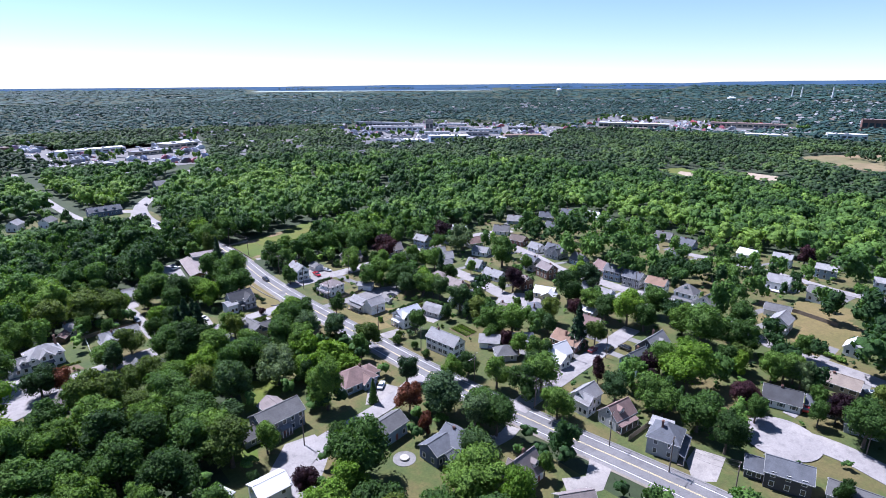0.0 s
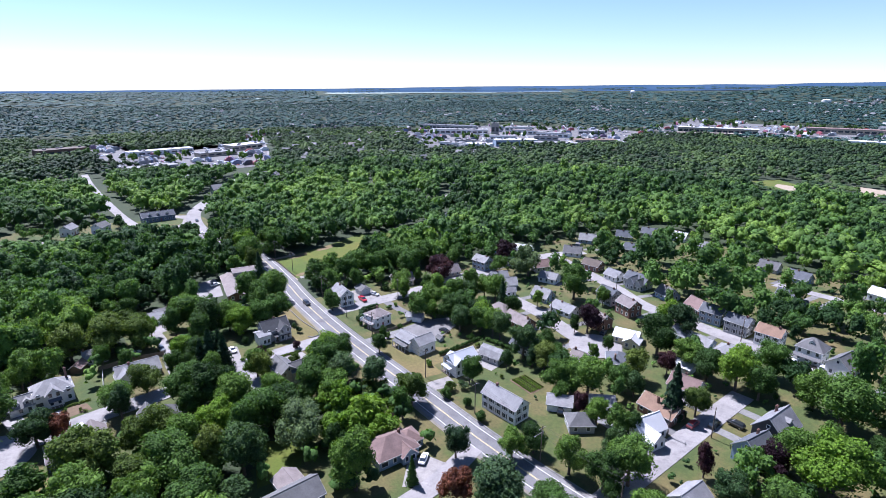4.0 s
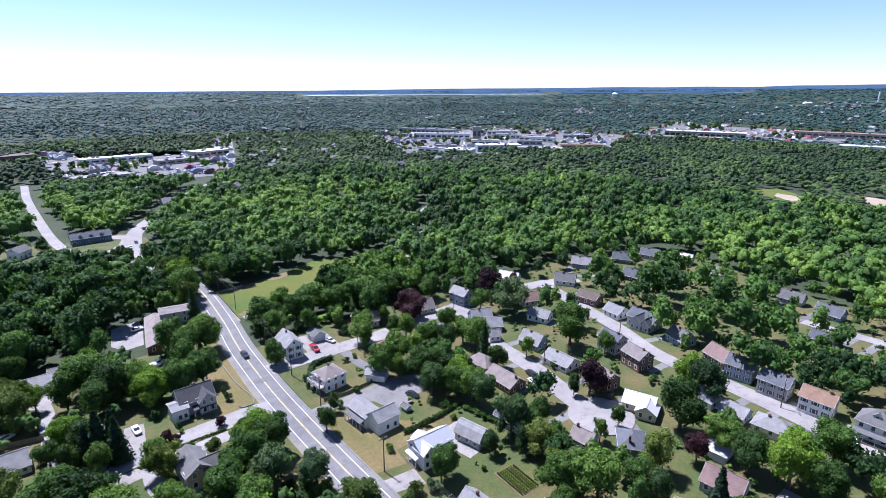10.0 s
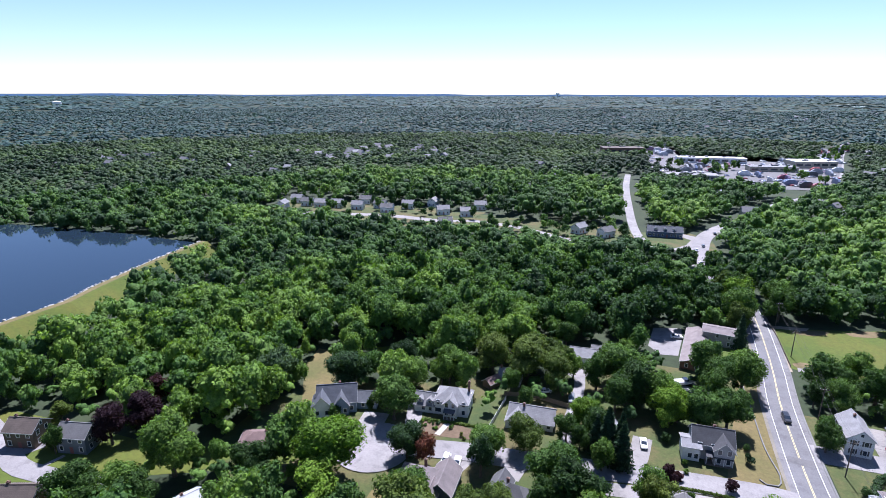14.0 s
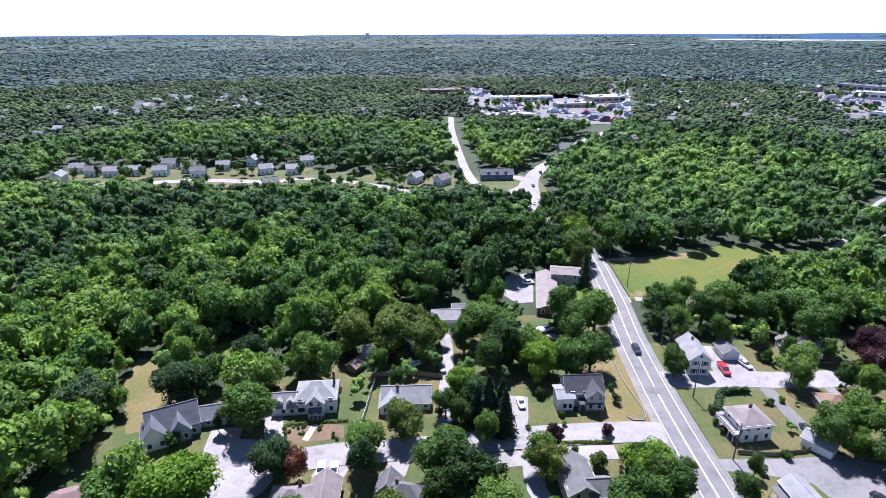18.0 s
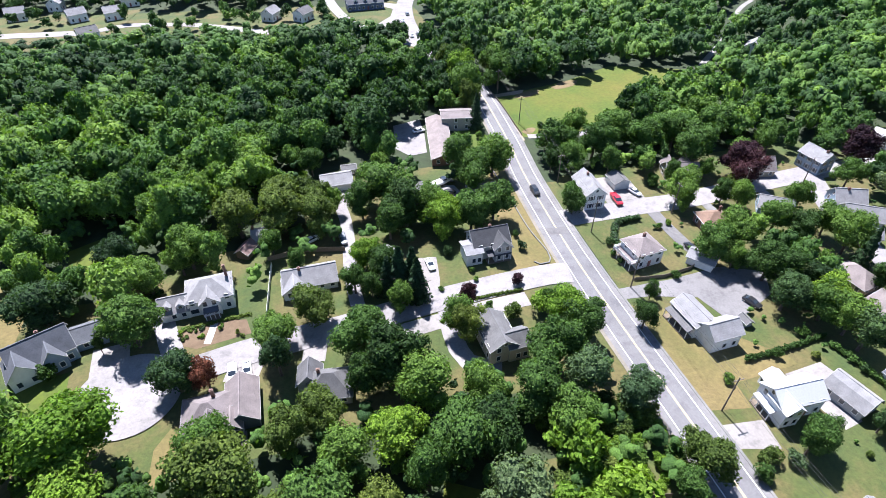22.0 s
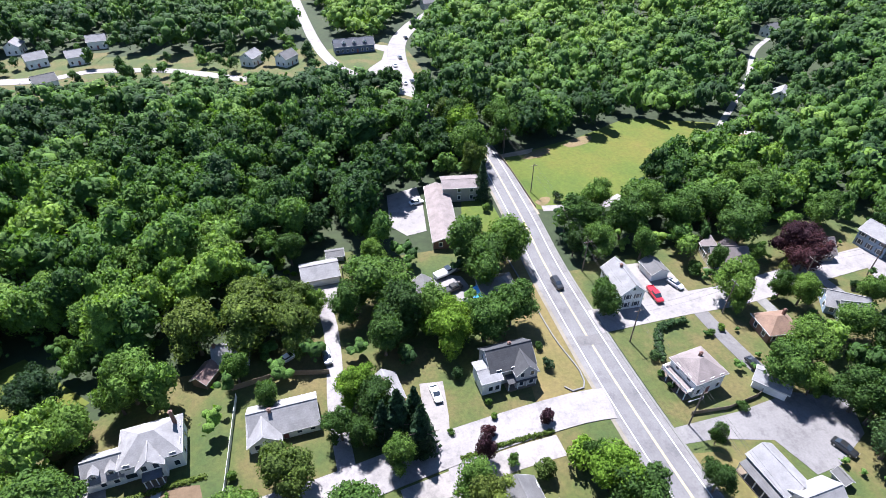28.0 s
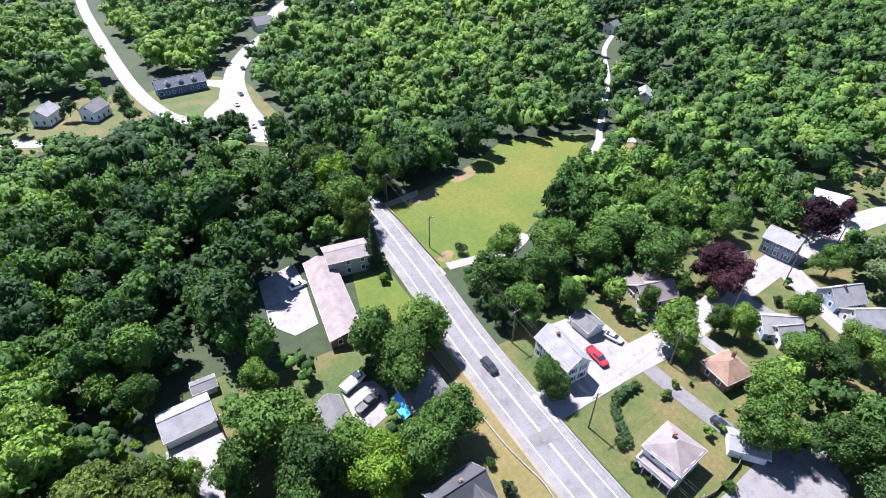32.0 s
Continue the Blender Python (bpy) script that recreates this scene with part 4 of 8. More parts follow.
garage("grey-roofed garage at the end of a drive", 172.6, 28.2, 104, 6, 4.8, "grey", "slate", 1)
house("house with slate roof behind a maroon tree", 170.6, 17.5, 105, 9, 7.5, 3.2, 6.0, "grey", "slate")
colonial("light blue colonial with shutters at the corner", 196.3, 233.5, 100, "blue", "light", hr=8.0, shutters=True)
house("house with pale blue-white roof", 231.8, 240, 115, 11, 7.5, 3.2, 6.0, "white", "white")
house("house with blue-grey roof", 187.6, 205.6, 150, 11, 7.5, 3.0, 5.8, "grey", "light")
house("house with brown-red gable roof", 219.3, 214.5, 165, 10, 8, 3.2, 6.2, "grey", "pink")
house("house with grey roof behind the street", 210.5, 199.6, 108, 10, 7.5, 3.0, 5.4, "white", "light")
cape("tan house behind a maroon tree", 176.8, 235.5, 170, "tan", "taupe")
house("small house with light roof", 166, 212.8, 156, 6.5, 6, 3.0, 5.4, "white", "light")
house("tan house with several small gables", 150.5, 238.2, 165, 11, 8, 3.4, 6.2, "tan", "taupe", wings=((-3, -3.4, -90, 5, 4.4, 3.2, 5.6, "gable"), (2.8, -3.4, -90, 5, 4.4, 3.2, 5.6, "gable")))
house("tiny white house with pale roof", 182.8, 197.5, 156, 5, 4.6, 2.8, 4.6, "white", "light")
for lb, hx, hy, hrot, wl, rf in (("slate-roofed house near the wood", 303.7, 226, 120, "slate", "slate"), ("house with slate roof before a maroon tree", 322.5, 221, 108, "grey", "slate"),
                                 ("low white house with white roof", 329, 205, 100, "white", "white"), ("grey and white house at the wood's edge", 320.5, 184, 104, "white", "light"),
                                 ("dark house with slate roof", 283.6, 205, 98, "dark", "slate"), ("pale blue house by the wood", 279.2, 234, 120, "blue", "light"),
                                 ("grey house in the trees", 311.5, 144, 92, "grey", "grey"), ("blue-grey house in the trees", 304.6, 127, 84, "blue", "slate"), ("white-walled house in the trees", 252.1, 221.8, 120, "white", "grey")):
    cape(lb, hx, hy, hrot, wl, rf, L=11)


# ---- trees ----
PHI = (1 + 5 ** 0.5) / 2
ICO_V = np.array([(-1, PHI, 0), (1, PHI, 0), (-1, -PHI, 0), (1, -PHI, 0), (0, -1, PHI), (0, 1, PHI), (0, -1, -PHI), (0, 1, -PHI), (PHI, 0, -1), (PHI, 0, 1), (-PHI, 0, -1), (-PHI, 0, 1)], float) / math.hypot(1, PHI)
ICO_F = np.array([(0, 11, 5), (0, 5, 1), (0, 1, 7), (0, 7, 10), (0, 10, 11), (1, 5, 9), (5, 11, 4), (11, 10, 2), (10, 7, 6), (7, 1, 8), (3, 9, 4), (3, 4, 2), (3, 2, 6), (3, 6, 8), (3, 8, 9), (4, 9, 5), (2, 4, 11), (6, 2, 10), (8, 6, 7), (9, 8, 1)])


def unit(a):
    return a / np.maximum(np.linalg.norm(a, axis=-1, keepdims=True), 1e-9)


def leaf_sprays(rng, pos, nrm, size):
    """Folded, pointed sprays of leaves at the given places, facing about along nrm."""
    n = len(pos)
    t = unit(np.cross(nrm, rng.normal(size=(n, 3))))
    b = np.cross(nrm, t)
    s = size * rng.uniform(0.65, 1.35, (n, 1))
    w = s * rng.uniform(0.55, 0.85, (n, 1))
    v = np.stack([pos - t * s * 0.5, pos + b * w * 0.5 - nrm * s * 0.12, pos + t * s * 0.55 - nrm * s * 0.1, pos - b * w * 0.5 - nrm * s * 0.12], 1).reshape(-1, 3)
    k = np.arange(n)[:, None] * 4
    f = np.concatenate([k + (0, 1, 2), k + (0, 2, 3)], 0)
    return v, f


def crown_of(seed, R, H, lumps, leaves, size, base=0.0, core=0.78, flat=0.66):
    """A crown R wide and H high standing on z = base: boughs with lumps of foliage on them and sprays of leaves all over."""
    rng = np.random.default_rng(seed)
    boughs = min(lumps, max(4, int(lumps * 0.36)))
    d = unit(rng.normal(size=(boughs, 3)))
    d[:, 2] = np.where(d[:, 2] < -0.6, -d[:, 2], d[:, 2])
    k = rng.uniform(0.4, 1.0, (boughs, 1)) ** 0.5
    size3 = np.array([R * flat, R * flat, H * 0.33])
    mid = np.array([0, 0, base + H * 0.48])
    bc = d * k * size3 + mid
    br = rng.uniform(0.28, 0.46, boughs) * R
    own = rng.integers(0, boughs, max(0, lumps - boughs))
    off = unit(rng.normal(size=(lumps - boughs, 3)) + (0, 0, 0.25))
    sc = bc[own] + off * br[own][:, None] * rng.uniform(0.55, 1.0, (lumps - boughs, 1))
    sr = br[own] * rng.uniform(0.42, 0.75, lumps - boughs)
    c, r = np.concatenate([bc, sc]), np.concatenate([br, sr])
    c[0], r[0] = mid, 0.58 * R
    squash = np.array([1, 1, min(1.0, H / (2 * R) + 0.1)])
    V, F, n = [], [], 0
    for i in range(lumps):
        iv = ICO_V * rng.uniform(0.75, 1.1, (12, 1)) * r[i] * core * squash + c[i]
        V.append(iv)
        F.append(ICO_F + n)
        n += 12
    pick = rng.choice(lumps, leaves * 3, p=r ** 2 / (r ** 2).sum())
    dirs = unit(rng.normal(size=(leaves * 3, 3)) + (0, 0, 0.35))
    pos = c[pick] + dirs * squash * (r[pick] * rng.uniform(0.8, 1.14, leaves * 3))[:, None]
    dist = np.linalg.norm((pos[:, None] - c[None]) / squash, axis=2) / r[None]
    keep = (dist.min(1) > 0.78) & (pos[:, 2] > base - 0.1 * H)
    pos, dirs = pos[keep][:leaves], dirs[keep][:leaves]
    nrm = unit(dirs + rng.normal(size=dirs.shape) * 0.55)
    lv, lf = leaf_sprays(rng, pos, nrm, size)
    return np.concatenate(V + [lv]), np.concatenate(F + [lf + n])


def conifer_of(seed, R, H, leaves, size):
    rng = np.random.default_rng(seed)
    z = rng.uniform(0, 1, leaves) ** 1.25
    a = rng.uniform(0, 2 * np.pi, leaves)
    tier = 0.82 + 0.18 * np.sin(z * 34 + 1.3 * np.sin(3 * a))
    r = R * (1 - z) ** 0.85 * tier * rng.uniform(0.75, 1.08, leaves) + 0.08
    pos = np.stack([r * np.cos(a), r * np.sin(a), 0.8 + z * (H - 0.8)], 1)
    nrm = unit(np.stack([np.cos(a), np.sin(a), np.full(leaves, 0.55)], 1) + rng.normal(size=(leaves, 3)) * 0.4)
    lv, lf = leaf_sprays(rng, pos, nrm, size)
    k = 8
    cone = np.array([(R * 0.72 * math.cos(2 * math.pi * i / k), R * 0.72 * math.sin(2 * math.pi * i / k), 0.9) for i in range(k)] + [(0, 0, H * 0.93)])
    cf = np.array([(i, (i + 1) % k, k) for i in range(k)])
    return np.concatenate([cone, lv]), np.concatenate([cf, lf + k + 1])


def fast_mesh(name, v, f, mat, tint=None, smooth=True):
    me = bpy.data.meshes.new(name)
    me.vertices.add(len(v))
    me.vertices.foreach_set("co", np.ascontiguousarray(v, np.float32).ravel())
    me.loops.add(len(f) * 3)
    me.loops.foreach_set("vertex_index", np.ascontiguousarray(f, np.int32).ravel())
    me.polygons.add(len(f))
    me.polygons.foreach_set("loop_start", np.arange(0, len(f) * 3, 3, dtype=np.int32))
    if tint is not None:
        a = me.attributes.new("tint", "FLOAT", "POINT")
        a.data.foreach_set("value", np.ascontiguousarray(tint, np.float32))
    me.polygons.foreach_set("use_smooth", np.full(len(f), smooth))
    me.materials.append(mat)
    me.update(calc_edges=True)
    return me


def trunk_mesh(seed, H, r):
    rnd = random.Random(seed)
    s = Solid()
    s.tube([(0, 0, -0.5, r * 1.5), (0, 0, 0.4, r * 1.05), (0.1, 0.05, H * 0.35, r * 0.8), (0.05, 0.1, H * 0.62, r * 0.4)], 7)
    for i in range(5):
        a, z = i * 1.26 + rnd.uniform(-0.4, 0.4), H * rnd.uniform(0.26, 0.42)
        l = H * rnd.uniform(0.2, 0.32)
        s.tube([(0, 0, 0, r * 0.42), (0, 0, l, r * 0.12)], 5, pose(0.08, 0.05, z, 0, 0, math.degrees(a)) @ pose(0, 0, 0, 48))
    return s.mesh("trunk", M_BARK)


# unit trees: crown about 10 m wide, tree 12 m high
BROAD = [fast_mesh("crown", *crown_of(11 + i, 5.0, 11.4, 34 + 3 * (i % 5), 2700, 0.42, 0.4, flat=0.6 + 0.02 * (i % 6)), LEAF["green"]) for i in range(10)]
TALL = [fast_mesh("crown", *crown_of(41 + i, 3.9, 11.4, 30, 2000, 0.42, 0.4, flat=0.56), LEAF["green"]) for i in range(3)]
SPIRE = [fast_mesh("crown", *conifer_of(61 + i, 2.9, 12.0, 900, 0.85), LEAF["conifer"]) for i in range(2)]
BUSH = [fast_mesh("crown", *crown_of(81 + i, 5.0, 7.6, 13, 760, 0.78, 0.1, 0.74), LEAF["green"]) for i in range(4)]
TRUNK = [trunk_mesh(5 + i, 12, 0.32) for i in range(3)]
KINDS = {"broad": BROAD, "tall": TALL, "spire": SPIRE, "bush": BUSH}
LABEL = {"green": "broad leafy green tree with a lumpy crown", "lime": "bright yellow-green leafy tree in full leaf", "blue": "dark bluish-green leafy tree", "maroon": "dark maroon-leaved ornamental tree", "rust": "reddish-brown leaved ornamental tree",
         "grey": "pale grey-green leafy tree", "conifer": "tall dark pointed evergreen conifer", "olive": "dull olive-green leafy tree"}
TREES = []
FAR_TREES = []
tree_count = 0


def tree(x, y, H, R, hue="green", kind="broad", group=""):
    """A tree H metres high with a crown of radius R; those far from the way join the garden trees."""
    if kind != "bush" and near_path(x, y) > 165 and hue not in ("maroon", "rust", "conifer"):
        FAR_TREES.append((x, y, H, R))
        TREES.append((x, y, R))
        return
    global tree_count
    tree_count += 1
    rnd = random.Random(tree_count * 31 + int(x * 3) + int(y * 7))
    wide = {"broad": 5.0, "tall": 3.9, "spire": 2.9, "bush": 5.0}[kind]
    high = 12.0 if kind != "bush" else 7.8
    nm, cat = ("shrub", "shrub") if kind == "bush" else ("conifer", "tree") if kind == "spire" else ("tree", "tree")
    lb = LABEL[hue] if kind != "bush" else LABEL[hue].replace("leafy tree", "leafy shrub").replace("leafy green tree with a lumpy crown", "rounded green shrub").replace("ornamental tree", "ornamental shrub").replace("pointed evergreen conifer", "evergreen shrub").replace("tree in full leaf", "shrub in full leaf")
    t = new(nm)
    t.matrix_world = pose(x, y, ground_z(x, y), 0, 0, rnd.uniform(0, 360)) @ Matrix.Diagonal((R / wide * rnd.uniform(0.86, 1.08), R / wide * rnd.uniform(0.92, 1.16), H / high, 1))
    tagged(t, lb, cat, group)
    c = part("crown", rnd.choice(KINDS[kind]), t)
    c.material_slots[0].link = "OBJECT"
    c.material_slots[0].material = LEAF[hue]
    if kind != "bush":
        part("trunk", rnd.choice(TRUNK), t)
    TREES.append((x, y, R))
    return t


def segment_distance(x, y, a, b):
    dx, dy = b[0] - a[0], b[1] - a[1]
    k = max(0.0, min(1.0, ((x - a[0]) * dx + (y - a[1]) * dy) / (dx * dx + dy * dy)))
    return math.hypot(x - a[0] - k * dx, y - a[1] - k * dy)


SEGMENTS = [(a, b, w / 2) for pts, w in ROADS.values() for a, b in zip(pts, pts[1:])]
SEGMENTS += [(a, b, 3.6) for nm, pts, w in STREETS for a, b in zip(pts, pts[1:])]


def off_roads(x, y, gap):
    for a, b, w in SEGMENTS:
        if min(a[0], b[0]) - 12 < x < max(a[0], b[0]) + 12 and min(a[1], b[1]) - 12 < y < max(a[1], b[1]) + 12 and segment_distance(x, y, a, b) < w + gap:
            return False
    return True


OPEN = [FIELD]      # land without trees


def off_houses(x, y, gap):
    return all(math.hypot(x - a, y - b) > r + gap for a, b, r in FOOT)


PARKS = []
PATH_XY = [(0, 0), (18, 30), (30, 60), (42, 88), (44, 110), (46, 130), (50, 160), (53, 178)]


def near_path(x, y):
    return min(math.hypot(x - a, y - b) for a, b in PATH_XY)



SEGMENTS += [((-3, 190), (-3, 189.5), 9.5), ((151.5, 31), (151.5, 30.5), 8.5), ((173.5, 141), (173.5, 140.5), 8.5)]
SEGMENTS += [(a, b, 9.0) for a, b in zip(STREETS[5][1], STREETS[5][1][1:])]

# ---- paved yards, drives, verges ----
def paved(name, poly, lift, mat, label, category="driveway"):
    OPEN.append(poly)
    return tagged(drape(name, poly, lift, mat), label, category, kind="structure")


paved("driveway", [(107, 230), (122, 229.5), (122.5, 244), (134.5, 243), (134.5, 230), (142, 229.6), (142, 228), (107, 227)], 0.10, M_PALE, "pale concrete yard beside the white farmhouse")
paved("parking_lot", [(107.2, 192), (107.2, 195.6), (123, 195.8), (136.6, 197.2), (147, 193), (143, 185.4), (133, 181), (127.5, 180.5), (125, 188.5), (114, 191.5)], 0.09, M_EDGE, "pale grey asphalt yard behind the farmhouse", "parking lot")
paved("parking_lot", [(68, 294), (78.4, 297), (78, 286), (76, 272), (70, 271), (66, 277)], 0.09, M_STREET, "pale asphalt parking lot behind the long building", "parking lot")
paved("garage_apron", [(39.5, 254.4), (49, 255), (50, 251), (48.4, 246.5), (42, 244.5), (39.5, 246.7)], 0.09, M_PALE, "pale concrete apron before the garage doors")
paved("driveway", [(73, 252.5), (80, 250), (81, 246), (79.5, 241), (74.5, 239.4), (72.6, 244)], 0.09, M_STREET, "pale yard between two small houses")
paved("driveway", [(108, 156.5), (117.7, 155.6), (117, 149.4), (108, 151.6)], 0.09, M_PALE, "pale driveway beside the white house")
paved("patio", [(129.5, 164), (139, 165), (140.5, 160), (136, 150.8), (131.5, 150), (130.4, 155)], 0.08, M_PALE, "pale concrete yard before the barn", "patio")
paved("driveway", [(92, 57), (100, 53), (109, 56), (108.2, 62), (101, 58.5), (96, 62)], 0.09, M_PALE, "pale curved concrete drive by the lawn")
paved("driveway", [(78.5, 120.5), (85.5, 115.5), (93, 119.4), (89.5, 127), (84, 127)], 0.11, M_PALE, "pale yard by the red-roofed house")
paved("lane_yard", [(43, 98), (51, 100), (60, 109.5), (60, 118), (52, 119.5), (44, 112)], 0.07, M_STREET, "wide pale asphalt end of the lane")
paved("driveway", [(118.5, 40), (122.5, 36), (133, 38), (131, 45), (124.5, 44.4)], 0.09, M_PALE, "pale drive beside the Victorian house")
LANES = [([(44.6, 246), (45.3, 239.5), (45.2, 228.9), (44.4, 216), (45, 202)], 3.4), ([(64.4, 218), (63.4, 209.3), (62.2, 204)], 5.0), ([(85, 197.6), (75, 197), (64, 195.5), (54, 194)], 4.6), ([(65.5, 201), (64.5, 190.5), (66, 182.4), (72.5, 179.4)], 4.4),
         ([(21, 196), (18.6, 188)], 7.0), ([(-9, 204.5), (-8, 196)], 7.5), ([(-0.9, 216), (2, 206), (5, 197)], 4.6), ([(33.7, 190), (35.2, 198)], 5.0),
         ([(113.5, 275), (123, 273.6), (133, 272.4), (141, 276)], 3.0), ([(188, 300.5), (203, 311), (208.5, 316.5), (228, 334), (255, 359), (285, 392), (313, 413)], 2.6), ([(203, 311), (216, 304.5)], 3.6),
         ([(92.5, 83), (99, 82.4), (103, 83.5)], 4.0), ([(171.5, 32), (164, 33)], 3.4), ([(-205, 418), (-164, 425), (-118, 435), (-90, 434), (-68, 432)], 8.0), ([(-69, 431.5), (-51, 440), (-30, 437), (-17, 433.6), (3, 423.3), (19, 413.6), (40, 404)], 6.0)]
for i, (pts, w) in enumerate(LANES):
    tagged(strip("driveway", pts, w, 0.09 + 0.004 * i, M_PALE if i % 3 else M_STREET), "pale worn driveway between trees and lawns", "driveway", kind="structure")
    SEGMENTS += [(a, b, w / 2 - 1.0) for a, b in zip(pts, pts[1:])]
tagged(strip("driveway", [(132.9, 222.8), (133.1, 215), (133.9, 206), (135, 201)], 3.8, 0.085, M_DRIVE), "grey asphalt drive beside the white house", "driveway", kind="structure")
# wide mouth of the junction far up the road
tagged(drape("road_apron", [(101, 364), (97.5, 392), (98, 422), (102, 446), (96, 447), (86, 453), (84, 448), (91.5, 438), (88, 425), (80, 414), (76, 404), (78.5, 392), (86, 380)], 0.085, M_PALE), "wide bleached asphalt mouth where two roads meet", "road", kind="structure")
tagged(disc("traffic_island", 86.5, 404, 3.4, 0.16, M_DRY, "small planted island in the road mouth", "traffic island", 20), "small planted island in the road mouth", "traffic island", kind="structure")
FAR_GARDEN = []
FAR_YARDS = [[(-215, 412), (-60, 406), (-48, 470), (-215, 468)], [(-58, 412), (60, 402), (60, 452), (-50, 462)], [(78, 382), (100, 363), (106, 374), (104, 440), (92, 456), (58, 447), (60, 428), (70, 412)]]
for poly in FAR_YARDS:
    OPEN.append(poly)
    tagged(drape("lawn", poly, 0.03, M_LAWN), "lawns between outlying houses", "lawn", kind="structure")
OPEN.append([(-36, 186), (98, 188), (98, 214), (60, 214), (-36, 212)])
tagged(drape("lawn", [(85, 262.5), (98.8, 262.5), (99.6, 300), (94, 300), (90.5, 286), (85.5, 268)], 0.04, M_FIELD), "green lawn before the long building", "lawn", kind="structure")
OPEN.append([(85, 258), (99, 258), (100, 300), (94, 300), (88, 285)])
wall_line = [(94.2, 262), (94.6, 243), (94.8, 224), (96.2, 213), (95, 208.8), (92.4, 208.6), (91.2, 210)]
tagged(strip("garden_wall", wall_line, 0.3, 0.35, M_WALK, 0.0, 0.6, 2.0), "low pale stone wall edging the dry verge", "wall", kind="structure")
# verges and open ground
VERGE_W = [(91, 207.5), (98.6, 208), (99.2, 262), (93, 262), (90, 240), (86, 222), (84, 208)]
OPEN.append(VERGE_W)
tagged(drape("verge", VERGE_W, 0.05, M_DRY), "dry straw-coloured grass verge by the road", "verge", kind="structure")
CLEAR_W = [(-112, 126), (-58, 126), (-57, 158), (-40, 166), (-34, 175), (-52, 174), (-60, 171), (-84, 171), (-112, 169)]
OPEN.append(CLEAR_W)
tagged(drape("lawn", CLEAR_W, 0.035, M_FIELD), "green mown lawns between the western houses", "lawn", kind="structure")
west_street = [(-112, 163), (-96, 158), (-85, 153), (-77, 152.6), (-66, 153.6), (-54, 156)]
tagged(strip("side_street", west_street, 5.4, 0.12, M_STREET), "sun-bleached light grey residential street", "road", kind="structure")
tagged(strip("garden_path", [(-76.5, 159.6), (-77.6, 155.2)], 1.1, 0.1, M_PALE, 0.0, 0.1), "pale path to the slate house's door", "path", kind="structure")
tagged(strip("driveway", [(-84, 165), (-88, 157)], 3.0, 0.1, M_STREET, 0.0, 0.1), "pale worn drive beside the slate house", "driveway", kind="structure")
SEGMENTS += [(a, b, 2.0) for a, b in zip(west_street, west_street[1:])]
for nm, poly, mt, lb in (("lawn", [(-27.5, 242), (-20.4, 246), (-3.8, 230), (-13, 220), (-24.4, 230)], M_FIELD, "grassy clearing in the woods"), ("lawn", [(-33, 202), (-44.6, 221), (-47, 234), (-42, 234), (-30.3, 217.4), (-29.9, 203)], M_DRY, "dry grassy clearing beside the house"),
                         ("lawn", [(-29.2, 190), (-26.3, 197), (-16, 199), (-15, 190), (-19.9, 176.6), (-26, 174)], M_FIELD, "green lawn beside the turning circle"), ("lawn", [(190.6, 302), (205.5, 298.8), (216, 303), (204, 311)], M_DRY, "dry grass by the field lane"),
                         ("lawn", [(54.7, 158), (68, 151), (60, 140), (50, 140)], M_FIELD, "green lawn behind the slate-blue house"), ("lawn", [(40, 132), (47, 126), (44, 118), (36, 124)], M_FIELD, "green side lawn under trees"),
                         ("lawn", [(62, 98), (76, 96), (80, 82), (66, 74), (56, 84)], M_LAWN, "worn green lawn behind the houses"), ("lawn", [(4, 176), (9, 184), (8, 174), (14, 170), (4, 168)], M_DRY, "dry lawn beside the blue house"),
                         ("lawn", [(220, 60), (235, 67), (248, 43), (239, 31), (212, 34), (211, 47), (225, 46)], M_DRY, "dry straw-coloured lawn"), ("lawn", [(250.5, 57), (258, 38), (246, 36), (239, 54)], M_DRY, "dry straw-coloured lawn"),
                         ("lawn", [(107.8, 160), (117.4, 158.4), (118, 164.4), (134, 165.6), (133.4, 168.2), (121, 168.2), (117, 170), (113.6, 176), (113, 189), (107.4, 190)], M_DRY, "dry lawn before the white houses")):
    OPEN.append(poly)
    tagged(drape(nm, poly, 0.06, mt, 2.0 if poly[0][0] > 150 else 0.0), lb, "lawn", kind="structure")
for nm_xy in ((126, 309.5, 7.5, 3.2), (145, 315, 8.5, 3.6), (115.5, 279, 3.4, 2.6)):
    bx, by, ba, bb = nm_xy
    ring_pts = [(bx + ba * (0.8 + 0.35 * noise.noise((k * 0.9, bx, 0))) * math.cos(k * math.pi / 8), by + bb * (0.8 + 0.35 * noise.noise((k * 0.9, bx, 4))) * math.sin(k * math.pi / 8) + 0.3 * ba * math.cos(k * math.pi / 8)) for k in range(16)]
    tagged(drape("bare_earth", ring_pts, 0.07, M_BARE), "bare brown patch worn into the meadow", "bare earth", kind="structure")
FIELD_EDGE = [(110.4, 272.5), (111.6, 272.5), (112, 312), (126, 314), (124, 310.4), (113, 309.5)]
tagged(drape("bare_earth", FIELD_EDGE, 0.055, M_SAND), "bare sandy earth at the field's edge", "bare earth", kind="structure")


